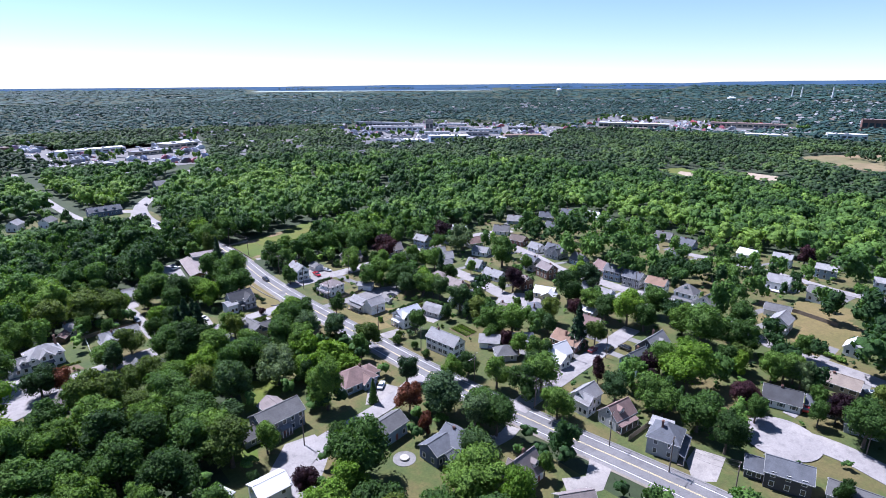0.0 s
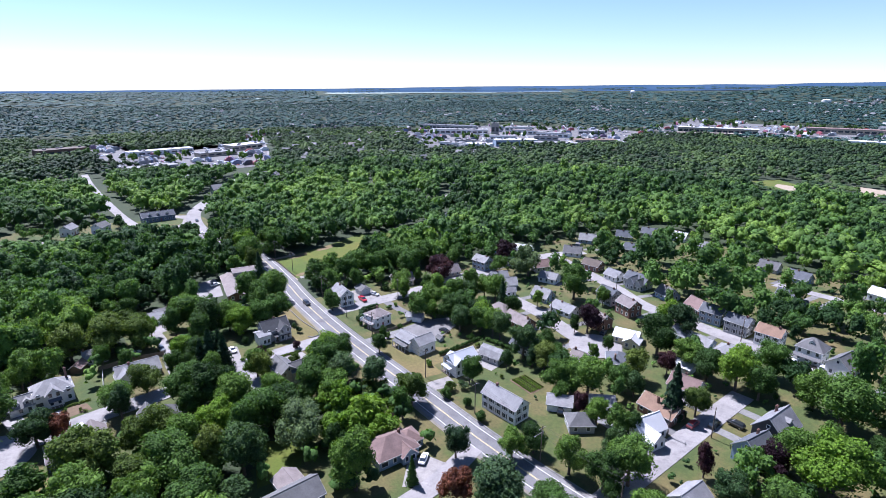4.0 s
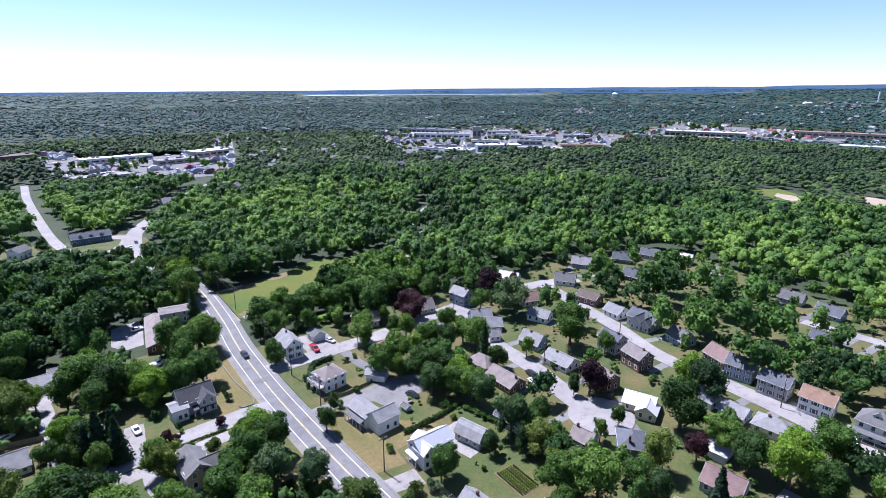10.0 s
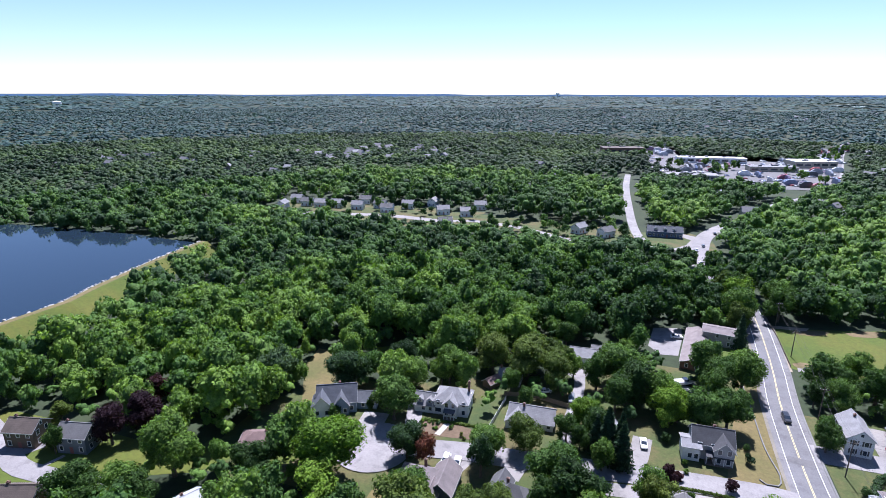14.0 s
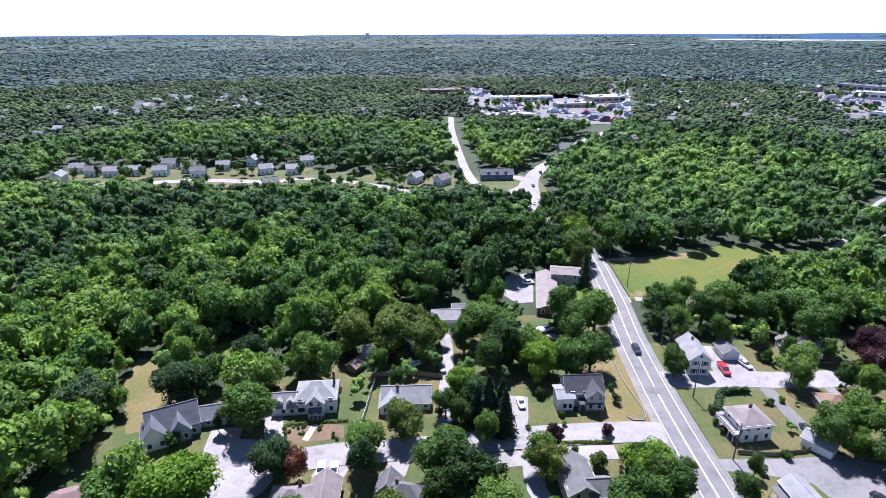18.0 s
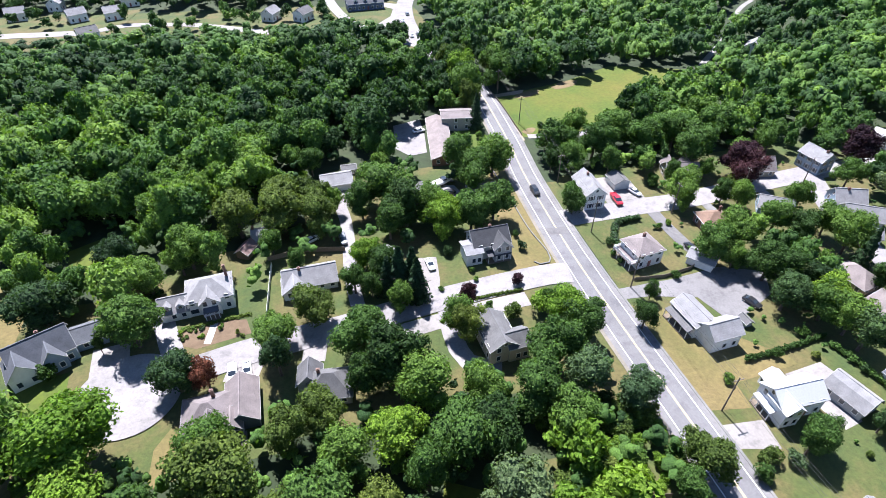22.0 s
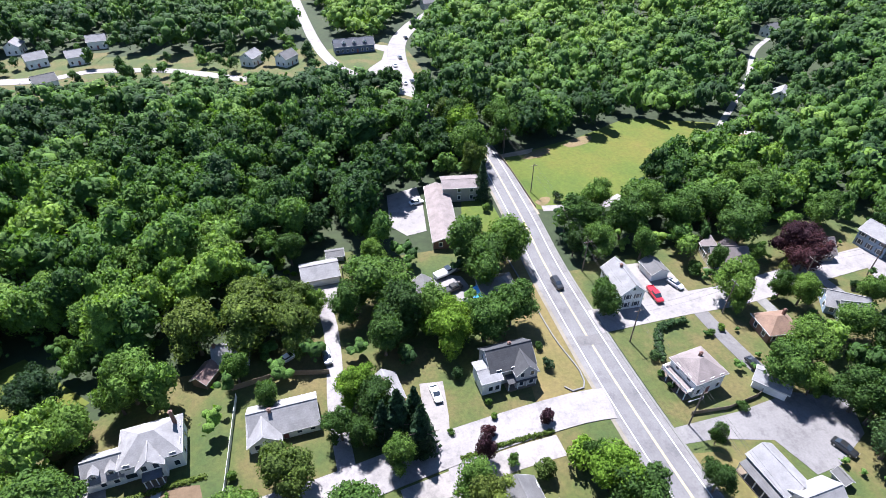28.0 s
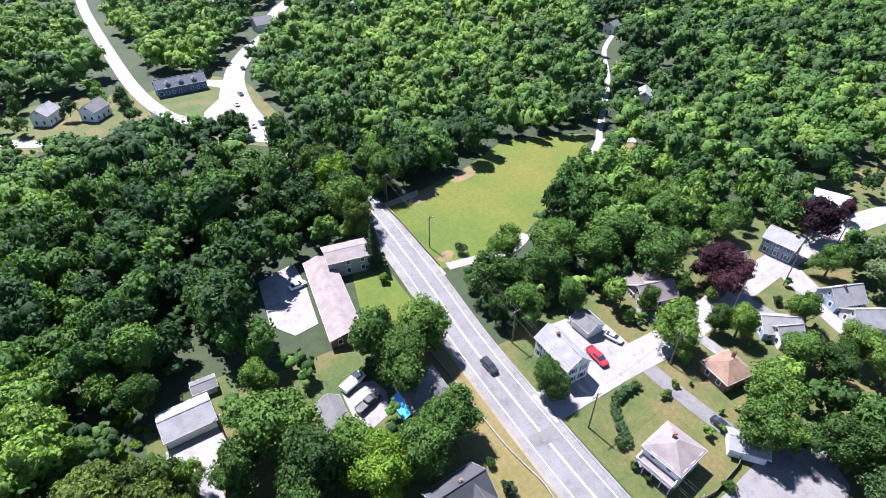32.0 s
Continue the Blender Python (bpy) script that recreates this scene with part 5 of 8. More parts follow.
def auto_drive(x, y):
    """A short drive from a house to the nearest street."""
    best = None
    for nm, pts, w in STREETS[:6]:
        for a, b in zip(pts, pts[1:]):
            dx, dy = b[0] - a[0], b[1] - a[1]
            k = max(0.0, min(1.0, ((x - a[0]) * dx + (y - a[1]) * dy) / (dx * dx + dy * dy)))
            q = (a[0] + k * dx, a[1] + k * dy)
            d = math.hypot(x - q[0], y - q[1])
            if best is None or d < best[0]:
                best = (d, q)
    d, q = best
    if 7 < d < 30:
        n = ((q[1] - y) / d, -(q[0] - x) / d)
        off = 5.2
        pts = [(x + n[0] * off, y + n[1] * off), (q[0] + n[0] * off, q[1] + n[1] * off)]
        tagged(strip("driveway", pts, 3.0, 0.075, M_WALK if int(x) % 2 else M_DRIVE, step=2.0), "short paved drive from the street to a house", "driveway", kind="structure")
        SEGMENTS.append((pts[0], pts[1], 0.4))


for hx, hy, hr_ in [f for f in FOOT if f[0] > 138 and f[2] > 4.2]:
    auto_drive(hx, hy)

# reservoir and its dam: the crest stands six metres above the woods' floor
CREST = [(-164, 60), (-163.5, 195), (-162.5, 209), (-161, 225), (-166, 245), (-172, 283), (-175, 318)]
SHORE = [(-194, 318), (-227, 320), (-270, 318), (-313, 314), (-460, 290), (-600, 60)]
TOE = [(-164, 318), (-160, 283), (-153, 245), (-147, 225), (-147, 209), (-148, 195), (-148, 60)]
WATER = [(x - 4, y) for x, y in CREST] + SHORE
DAM = [(x - 4, y) for x, y in CREST] + TOE
OPEN += [WATER, DAM, [(x + 8, y) for x, y in TOE] + TOE[::-1]]
tagged(new("reservoir", mesh_of("reservoir", [(x, y, -1.6) for x, y in WATER], [tuple(range(len(WATER)))], M_WATER)), "dark blue still reservoir water", "water", kind="structure")
n_crest = len(CREST)
bank = Solid().add([(x - 6, y, -3.0) for x, y in CREST] + [(x - 2, y, 0.0) for x, y in CREST] + [(x + 2, y, 0.0) for x, y in CREST] + [(x, y, -6.3) for x, y in TOE[::-1]],
                   [(r * n_crest + i, (r + 1) * n_crest + i, (r + 1) * n_crest + i + 1, r * n_crest + i + 1) for r in range(3) for i in range(n_crest - 1)])
tagged(new("dam", bank.mesh("dam", M_FIELD)), "green grass slope of a long earth dam", "embankment", kind="structure")
DAM_LINE = CREST
path_top = Solid()
for (x0, y0), (x1, y1) in zip(CREST, CREST[1:]):
    path_top.slab([(x0 - 1.8, y0, 0.06), (x0 + 1.2, y0, 0.06), (x1 + 1.2, y1, 0.06), (x1 - 1.8, y1, 0.06)], 0.1)
tagged(new("dam_path", path_top.mesh("dam_path", M_DRY)), "pale gravel path along the dam", "path", kind="structure")
rock_rnd = random.Random(5)
rocks = Solid()
for p in smooth_line(DAM_LINE[1:], 1.1):
    for k in range(2):
        s, x, y = rock_rnd.uniform(0.5, 1.0), p.x - rock_rnd.uniform(2.2, 4.6), p.y + rock_rnd.uniform(-0.6, 0.6)
        rocks.add([tuple(v * s * rock_rnd.uniform(0.8, 1.1) + np.array((x, y, -0.9))) for v in ICO_V], [tuple(int(i) for i in f) for f in ICO_F])
tagged(new("riprap", rocks.mesh("riprap", M_ROCK)), "pale grey stones along the water's edge", "rocks", kind="stuff")

# open places further off
GOLF = [(790, 200), (824, 212), (860, 198), (937, 140), (886, 104), (850, 55), (838, 22), (820, -22), (790, -60), (727, -50), (716, -12), (718, 48), (718, 92), (750, 140)]
BALL = [(536, 226), (552, 252), (580, 284), (612, 273), (598, 252), (570, 232)]
PIT = [(634, 222), (626, 166), (579, 163), (593, 192)]
DRYR = [(560, -40), (511, -45), (470, -70), (512, -105), (545, -96)]
LOT_N = [(58, 911), (72, 740), (125, 702), (168, 652), (226, 660), (270, 800), (345, 1060), (320, 1070), (262, 880), (180, 862), (110, 868), (98, 1010), (80, 1010)]
LOT_I = [(560, 930), (470, 690), (510, 640), (662, 586), (745, 571), (960, 640), (960, 720), (870, 930), (720, 1000)]
LOT_S = [(990, 680), (1021, 500), (1180, 300), (1260, 330), (1300, 584), (1290, 790)]
for nm, poly, mt, lb, cat in (("golf_course", GOLF, M_GOLF, "sunburnt fairways of a golf course", "golf course"), ("ball_field", BALL, M_FIELD, "green ball field in the woods", "ball field"), ("gravel_yard", PIT, M_SAND, "pale gravel yard in the woods", "yard"),
                              ("golf_course", DRYR, M_GOLF, "sunburnt grass beyond the houses", "golf course"), ("parking_lot", LOT_N, M_DRIVE, "pale asphalt around shops", "parking lot"), ("parking_lot", LOT_I, M_DRIVE, "worn asphalt of an industrial estate", "parking lot"), ("parking_lot", LOT_S, M_DRIVE, "pale asphalt around large flat buildings", "parking lot")):
    OPEN.append(poly)
    PARKS.append(poly)
    tagged(drape(nm, poly, 0.3, mt, 0.0 if poly[0][0] < 900 else 25.0), lb, cat, kind="structure")
tagged(drape("sand_infield", [(556, 240), (570, 258), (585, 262), (584, 246), (568, 236)], 0.4, M_SAND), "sandy infield of the ball field", "ball field", kind="structure")


def commercial(label, x, y, rot, L, W, h, wall="white", roof="white", units=4, name="commercial_building"):
    """A flat-roofed block with a parapet, a window band and roof machines."""
    b = thing(name, x, y, rot, label, "building", lift=0.2)
    rnd = random.Random(int(x + 3 * y))
    part("wall", Solid().box(-L / 2, -W / 2, -2, L / 2, W / 2, h).mesh("wall", SIDING[wall]), b)
    part("roof", Solid().box(-L / 2 - 0.3, -W / 2 - 0.3, h, L / 2 + 0.3, W / 2 + 0.3, h + 0.5).mesh("roof", ROOF[roof]), b)
    for side in (-1, 1):
        n = max(2, int(L / 9))
        for i in range(n):
            c = -L / 2 + L * (i + 0.5) / n
            part("window", Solid().box(c - L / n * 0.36, side * W / 2 - 0.1, h * 0.35, c + L / n * 0.36, side * W / 2 + 0.1, h * 0.7).mesh("window", M_GLASS), b)
    for i in range(units):
        c, d = rnd.uniform(-L * 0.42, L * 0.42), rnd.uniform(-W * 0.3, W * 0.3)
        part("roof_unit", Solid().box(c - 1.6, d - 1.2, h + 0.5, c + 1.6, d + 1.2, h + 2.0).mesh("roof_unit", ROOF["light"]), b)
    OPEN.append([tuple((b.matrix_world @ Vector((sx * (L / 2 + 12), sy * (W / 2 + 12), 0)))[:2]) for sx, sy in ((-1, -1), (1, -1), (1, 1), (-1, 1))])
    PARKS.append(OPEN[-1])
    return b


commercial("long white flat-roofed row of shops", 141, 838, 9.5, 80, 16, 6)
commercial("low white shop building beside the lot", 198, 782, 11, 50, 16, 5, "beige", "light")
commercial("large white flat-roofed supermarket building", 248, 836, 18, 48, 26, 7, "beige", "white")
commercial("long low grey-roofed shop building", 109, 690, 9, 50, 17, 5, "grey", "light")
commercial("low dark grey-roofed shop building", 158, 652, 0, 52, 18, 5, "grey", "grey")
commercial("low brick-brown building among trees", 33, 902, 17, 57, 22, 8, "brick", "brown")
for cx, cy, cr, cl, cw, ch, wl, rf in ((690, 944, -60, 116, 26, 8, "grey", "slate"), (650, 846, -40.5, 98, 24, 9, "white", "light"), (514, 690, -67, 34, 20, 7, "white", "light"), (534, 652, -60, 38, 22, 7, "white", "white"), (556, 712, -50, 30, 16, 6, "grey", "grey"), (750, 764, -64, 70, 20, 8, "white", "taupe"),
                                       (748, 708, -66, 60, 18, 8, "white", "light"), (603, 650, -30, 64, 24, 9, "blue", "white"), (636, 602, -50, 70, 20, 7, "grey", "light"), (722, 596, -37, 64, 20, 7, "tan", "orange"), (640, 720, -40, 44, 20, 8, "white", "light"), (700, 680, -45, 40, 18, 7, "grey", "grey"),
                                       (780, 830, -50, 54, 20, 8, "white", "light"), (840, 700, -55, 46, 18, 7, "grey", "light")):
    commercial("flat-roofed industrial hall, pale and weathered", cx, cy, cr, cl, cw, ch, wl, rf, 5)
commercial("tall grey concrete tower block in the industrial estate", 683, 790, -40, 14, 12, 22, "stone", "light", 1)
commercial("long tan school with flat white roofs", 1028, 566, -66, 132, 26, 11, "tan", "white", 8)
commercial("long low brick school wing with flat roof", 968, 548, -54, 104, 20, 7, "brick", "tan", 6)
commercial("long pinkish mill building with flat roof", 1198, 414, -69.5, 134, 26, 9, "tan", "pink", 6)
commercial("wide white flat-roofed warehouse", 1021, 322, -69, 62, 24, 8, "white", "white", 6)
commercial("wide white warehouse beside the woods", 1099, 227, -70, 54, 24, 9, "white", "white", 5)
commercial("red brick block with many windows", 1292, 213, -72, 68, 20, 20, "brick", "pink", 4)
commercial("pale high-rise apartment block", 1488, 130, -70, 22, 16, 28, "beige", "light", 2)

# houses of the far town, too many to count
town_rnd = random.Random(9)
walls_far, roofs_far = Solid(), Solid()


def far_house(x, y, L, W, h, rot):
    m = pose(x, y, ground_z(x, y), 0, 0, rot)
    walls_far.add([(-L / 2, -W / 2, -1), (L / 2, -W / 2, -1), (L / 2, W / 2, -1), (-L / 2, W / 2, -1), (-L / 2, -W / 2, h), (L / 2, -W / 2, h), (L / 2, W / 2, h), (-L / 2, W / 2, h), (-L / 2, 0, h + W * 0.4), (L / 2, 0, h + W * 0.4)],
                  [(0, 1, 5, 4), (2, 3, 7, 6), (1, 2, 6, 9, 5), (3, 0, 4, 8, 7)], m)
    a, b, t = L / 2 + 0.4, W / 2 + 0.4, h + W * 0.4 + 0.2
    for s in (-1, 1):
        roofs_far.slab([(-a, s * b, h - 0.1), (a, s * b, h - 0.1), (a, 0, t), (-a, 0, t)][::s * -1 or 1], 0.2, m)


SPOTS = []
for x0, y0, x1, y1, n in ((625, -260, 860, -90, 90), (900, -420, 1500, 60, 220), (1300, -360, 2300, 420, 480), (880, 560, 1000, 720, 16), (250, 560, 480, 800, 26), (1300, 500, 2400, 1300, 120), (-330, 690, -170, 860, 40), (-480, 560, -300, 720, 18), (120, 520, 300, 640, 12), (880, 900, 1700, 1700, 50), (320, 820, 620, 1150, 40), (1900, -600, 3600, 900, 480), (-60, 560, 30, 720, 10), (-600, 900, 900, 2400, 40), (-640, 540, -520, 660, 12), (550, 20, 580, 60, 5), (300, 1100, 1500, 2600, 36), (-900, 300, -500, 600, 8)):
    for i in range(n):
        SPOTS.append((town_rnd.uniform(x0, x1), town_rnd.uniform(y0, y1)))
for x, y in SPOTS:
    if not any(inside(x, y, p) for p in PARKS):
        far_house(x, y, town_rnd.uniform(8, 12), town_rnd.uniform(6.5, 8.5), town_rnd.uniform(3.5, 7.0), town_rnd.choice((-40, 50, 0, 90)) + town_rnd.uniform(-8, 8))


def island_mat(name, stops, rough=0.8):
    m, nt, out = nodes_of(name)
    b = principled(nt, out, rough)
    g = nt.nodes.new("ShaderNodeNewGeometry")
    c = ramp_of(nt, g.outputs["Random Per Island"], stops)
    n = ramp_of(nt, noise_of(nt, 0.8, 4, g.outputs["Position"]), [(0.3, (0.8, 0.8, 0.8)), (0.7, (1.1, 1.1, 1.1))])
    nt.links.new(mix_of(nt, 1.0, c, n, "MULTIPLY"), b.inputs["Base Color"])
    return m


tagged(new("far_town_walls", walls_far.mesh("far_town_walls", island_mat("town_walls", [(0.0, (0.36, 0.36, 0.36)), (0.4, (0.46, 0.46, 0.45)), (0.7, (0.28, 0.28, 0.29)), (1.0, (0.22, 0.16, 0.13))]))), "light-walled houses of a distant town", "houses", kind="stuff")
tagged(new("far_town_roofs", roofs_far.mesh("far_town_roofs", island_mat("town_roofs", [(0.0, (0.09, 0.09, 0.1)), (0.5, (0.15, 0.15, 0.16)), (0.8, (0.24, 0.24, 0.25)), (1.0, (0.13, 0.1, 0.085))]))), "grey roofs of a distant town", "houses", kind="stuff")

# rows of parked cars, lorries and containers on the far lots
lot_rnd = random.Random(3)
parked = Solid()
for poly, n in ((LOT_N, 420), (LOT_I, 620), (LOT_S, 260)):
    xs, ys = [q[0] for q in poly], [q[1] for q in poly]
    for i in range(n):
        x, y = lot_rnd.uniform(min(xs), max(xs)), lot_rnd.uniform(min(ys), max(ys))
        if not inside(x, y, poly) or any(inside(x, y, p) for p in PARKS[7:]):
            continue
        ang = lot_rnd.choice((12, 102)) + (0 if poly is LOT_N else -45)
        for k in range(lot_rnd.randint(1, 6)):
            m = pose(x + 2.7 * k * math.cos(radians(ang)), y + 2.7 * k * math.sin(radians(ang)), ground_z(x, y) + 0.35, 0, 0, ang)
            w, l, h = (0.9, 2.2, 0.8) if lot_rnd.random() < 0.85 else (1.25, 6.0, 3.2)
            parked.add([(-w, -l, 0.2), (w, -l, 0.2), (w, l, 0.2), (-w, l, 0.2), (-w, -l, h), (w, -l, h), (w, l, h), (-w, l, h), (-w * 0.8, -l * 0.55, h * 1.7), (w * 0.8, -l * 0.55, h * 1.7), (w * 0.8, l * 0.4, h * 1.7), (-w * 0.8, l * 0.4, h * 1.7)],
                       [(0, 1, 5, 4), (1, 2, 6, 5), (2, 3, 7, 6), (3, 0, 4, 7), (4, 5, 9, 8), (5, 6, 10, 9), (6, 7, 11, 10), (7, 4, 8, 11), (8, 9, 10, 11)], m)
tagged(new("parked_cars", parked.mesh("parked_cars", island_mat("parked_paint", [(0.0, (0.05, 0.05, 0.06)), (0.3, (0.3, 0.31, 0.33)), (0.55, (0.7, 0.7, 0.7)), (0.8, (0.1, 0.14, 0.25)), (1.0, (0.4, 0.08, 0.06))], 0.35))), "rows of parked cars on the far lots", "cars", kind="stuff")

# nearer outlying houses, one by one
for k, (hx, hy, hrot) in enumerate(((-190, 447, 10), (-177, 446, 8), (-164, 449, 12), (-131, 458, 5), (-110, 464, 15), (-59.5, 455, 20), (-64, 420, 30), (-203, 432, 100), (24, 434, 60), (41, 429.5, 50), (36, 498, 30), (40, 520, 10), (176, 552, 30), (192, 531, 20), (246, 329, 40), (314, 416, 20), (-78, 455, 30), (-56, 480, 10), (-150, 470, 10), (-95, 480, 90), (-146, 449, 8), (-120, 447, 8), (-205, 455, 10))):
    house("white house with " + ("light" if k % 3 else "grey") + " roof at the edge of the woods", hx, hy, hrot, 10.5, 8, 4.8, 7.4, "white", "light" if k % 3 else "grey", shutters=False)
house("long blue-grey building with dormers by the fork", 76, 443, 4, 24, 9, 4.4, 7.4, "navy", "slate", dormers=((-6, -3, 4.6, 2, 2.6, "white", "slate"), (0, -3, 4.6, 2, 2.6, "white", "slate"), (6, -3, 4.6, 2, 2.6, "white", "slate")))

# far landmarks
def tower(name, label, x, y, rings, mat, sides=16):
    t = thing(name, x, y, 0, label, name.replace("_", " "))
    part("shaft", Solid().tube(rings, sides).mesh("shaft", mat), t)
    return t


for sx, sy in ((2432, 700), (2440, 672), (2462, 577)):
    tower("smokestack", "slim pale smokestack on the horizon", sx, sy, [(0, 0, -5, 3), (0, 0, 48, 2)], M_WHITE)
tower("storage_tank", "squat white storage tank in the distance", 2549, 372, [(0, 0, -5, 15), (0, 0, 14, 15), (0, 0, 20, 8)], M_WHITE, 24)
tower("storage_tank", "squat white storage tank in the distance", 2330, 880, [(0, 0, -5, 15), (0, 0, 10, 15), (0, 0, 13, 8)], M_WHITE, 24)
tower("water_tower", "white water tower above the trees", 2182, 1597, [(0, 0, -5, 3), (0, 0, 24, 3), (0, 0, 28, 11), (0, 0, 36, 12), (0, 0, 41, 6)], M_WHITE)
tower("water_tower", "white water tower above the trees", -502, 3952, [(0, 0, -5, 3), (0, 0, 34, 3), (0, 0, 38, 12), (0, 0, 46, 13), (0, 0, 51, 6)], M_WHITE)
tower("water_tower", "white water tower above the trees", -1982, 1556, [(0, 0, -5, 4), (0, 0, 18, 4), (0, 0, 21, 14), (0, 0, 28, 14), (0, 0, 31, 7)], M_WHITE)
def arc(a0, a1, r0, r1, n=12):
    """A band round the walk, between two bearings and two distances."""
    pts = [(r0, a0 + (a1 - a0) * i / n) for i in range(n + 1)] + [(r1 + 120 * math.sin(i * 1.7), a1 - (a1 - a0) * i / n) for i in range(n + 1)]
    return [(60 + r * math.cos(radians(a)), 140 + r * math.sin(radians(a))) for r, a in pts]


BAY = [arc(42, 66, 3750, 4650), arc(24, 40, 4000, 4600), arc(70, 75, 2900, 3120, 4), arc(-12, 8, 3000, 3300, 8)]
PARKS += [arc(41, 67, 3350, 4800), arc(23, 41, 3600, 4700)]
for b in BAY:
    PARKS.append(b)
    tagged(drape("bay", b, 3.0, M_WATER, 60.0), "pale strip of a bay near the horizon", "water", kind="structure")


# hills on the horizon, their blue haze painted in as an emissive colour
def backdrop():
    m, nt, out = nodes_of("far_hills_haze_glow")
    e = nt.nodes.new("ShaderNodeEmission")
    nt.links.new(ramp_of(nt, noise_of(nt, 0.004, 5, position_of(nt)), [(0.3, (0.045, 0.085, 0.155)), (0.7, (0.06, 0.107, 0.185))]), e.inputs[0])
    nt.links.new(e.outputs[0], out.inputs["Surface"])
    v, f = [], []
    for i in range(241):
        a = radians(-45 + i * 0.9)
        x, y = 60 + 4850 * math.cos(a), 140 + 4850 * math.sin(a)
        h = 6 + 9 * noise.noise((i * 0.07, 2, 0)) + 5 * noise.noise((i * 0.23, 5, 0)) + 14 * max(0.0, math.cos(a) - 0.3)
        v += [(x, y, ground_z(x, y) - 20), (x, y, ground_z(x, y) + 15 + max(0.0, h))]
    f = [(2 * i, 2 * i + 2, 2 * i + 3, 2 * i + 1) for i in range(240)]
    return tagged(new("backdrop", mesh_of("backdrop", v, f, m)), "hills along the horizon, blue haze painted in as a glow", "hills", kind="structure")


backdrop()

# ---- vehicles ----
def paint_mat(name, c):
    m, nt, out = nodes_of(name)
    b = principled(nt, out, 0.28)
    b.inputs["Base Color"].default_value = (*c, 1)
    b.inputs["Coat Weight"].default_value = 0.6
    return m


PAINT = {k: paint_mat("car_" + k, c) for k, c in {"black": (0.015, 0.016, 0.018), "red": (0.36, 0.015, 0.025), "white": (0.75, 0.75, 0.75), "silver": (0.45, 0.46, 0.48), "grey": (0.12, 0.13, 0.14), "blue": (0.06, 0.12, 0.3), "maroon": (0.22, 0.03, 0.03)}.items()}
WHEEL_T = Solid().tube([(0, 0, -0.11, 0.33), (0, 0, 0.11, 0.33)], 14).mesh("tyre", M_RUBBER)
WHEEL_R = Solid().tube([(0, 0, -0.12, 0.2), (0, 0, 0.12, 0.2)], 10).mesh("rim", M_ALLOY)
LAMP = Solid().box(-0.03, -0.2, -0.08, 0.03, 0.2, 0.08).mesh("headlight", M_ALLOY)


def loft(s, sections):
    """Closed ring sections (lists of points) joined one after another."""
    k = len(sections[0])
    v = [p for sec in sections for p in sec]
    f = [(j * k + i, j * k + (i + 1) % k, (j + 1) * k + (i + 1) % k, (j + 1) * k + i) for j in range(len(sections) - 1) for i in range(k)]
    f += [tuple(range(k - 1, -1, -1)), tuple(range((len(sections) - 1) * k, len(sections) * k))]
    s.add(v, f)


def ring(x, w, z0, z1, e=0.12):
    return [(x, -w + e, z0), (x, w - e, z0), (x, w, z0 + e), (x, w, z1 - e), (x, w - e, z1), (x, -w + e, z1), (x, -w, z1 - e), (x, -w, z0 + e)]


CAR_SHAPE = {"sedan": (4.6, [(-2.3, 0.72, 0.45, 0.8), (-2.15, 0.86, 0.28, 0.95), (-1.2, 0.9, 0.25, 1.0), (1.0, 0.9, 0.25, 0.98), (1.9, 0.86, 0.27, 0.86), (2.28, 0.7, 0.4, 0.7)], [(-1.75, 0.7, 0.9, 1.0), (-1.05, 0.68, 0.9, 1.42), (0.3, 0.68, 0.9, 1.44), (1.1, 0.7, 0.9, 1.0)]),
             "suv": (4.7, [(-2.35, 0.78, 0.5, 1.0), (-2.25, 0.92, 0.32, 1.1), (-1.2, 0.94, 0.3, 1.12), (1.2, 0.94, 0.3, 1.1), (2.1, 0.9, 0.32, 1.0), (2.34, 0.76, 0.45, 0.85)], [(-2.2, 0.74, 1.0, 1.15), (-1.95, 0.74, 1.0, 1.66), (0.5, 0.74, 1.0, 1.68), (1.25, 0.76, 1.0, 1.12)]),
             "pickup": (5.8, [(-2.9, 0.86, 0.5, 1.1), (-2.8, 0.96, 0.4, 1.12), (-0.6, 0.98, 0.38, 1.12), (1.5, 0.98, 0.38, 1.12), (2.7, 0.94, 0.4, 1.04), (2.9, 0.8, 0.5, 0.9)], [(-0.75, 0.78, 1.0, 1.14), (-0.6, 0.78, 1.0, 1.8), (0.95, 0.78, 1.0, 1.82), (1.75, 0.8, 1.0, 1.14)])}
CAR_MESH = {}


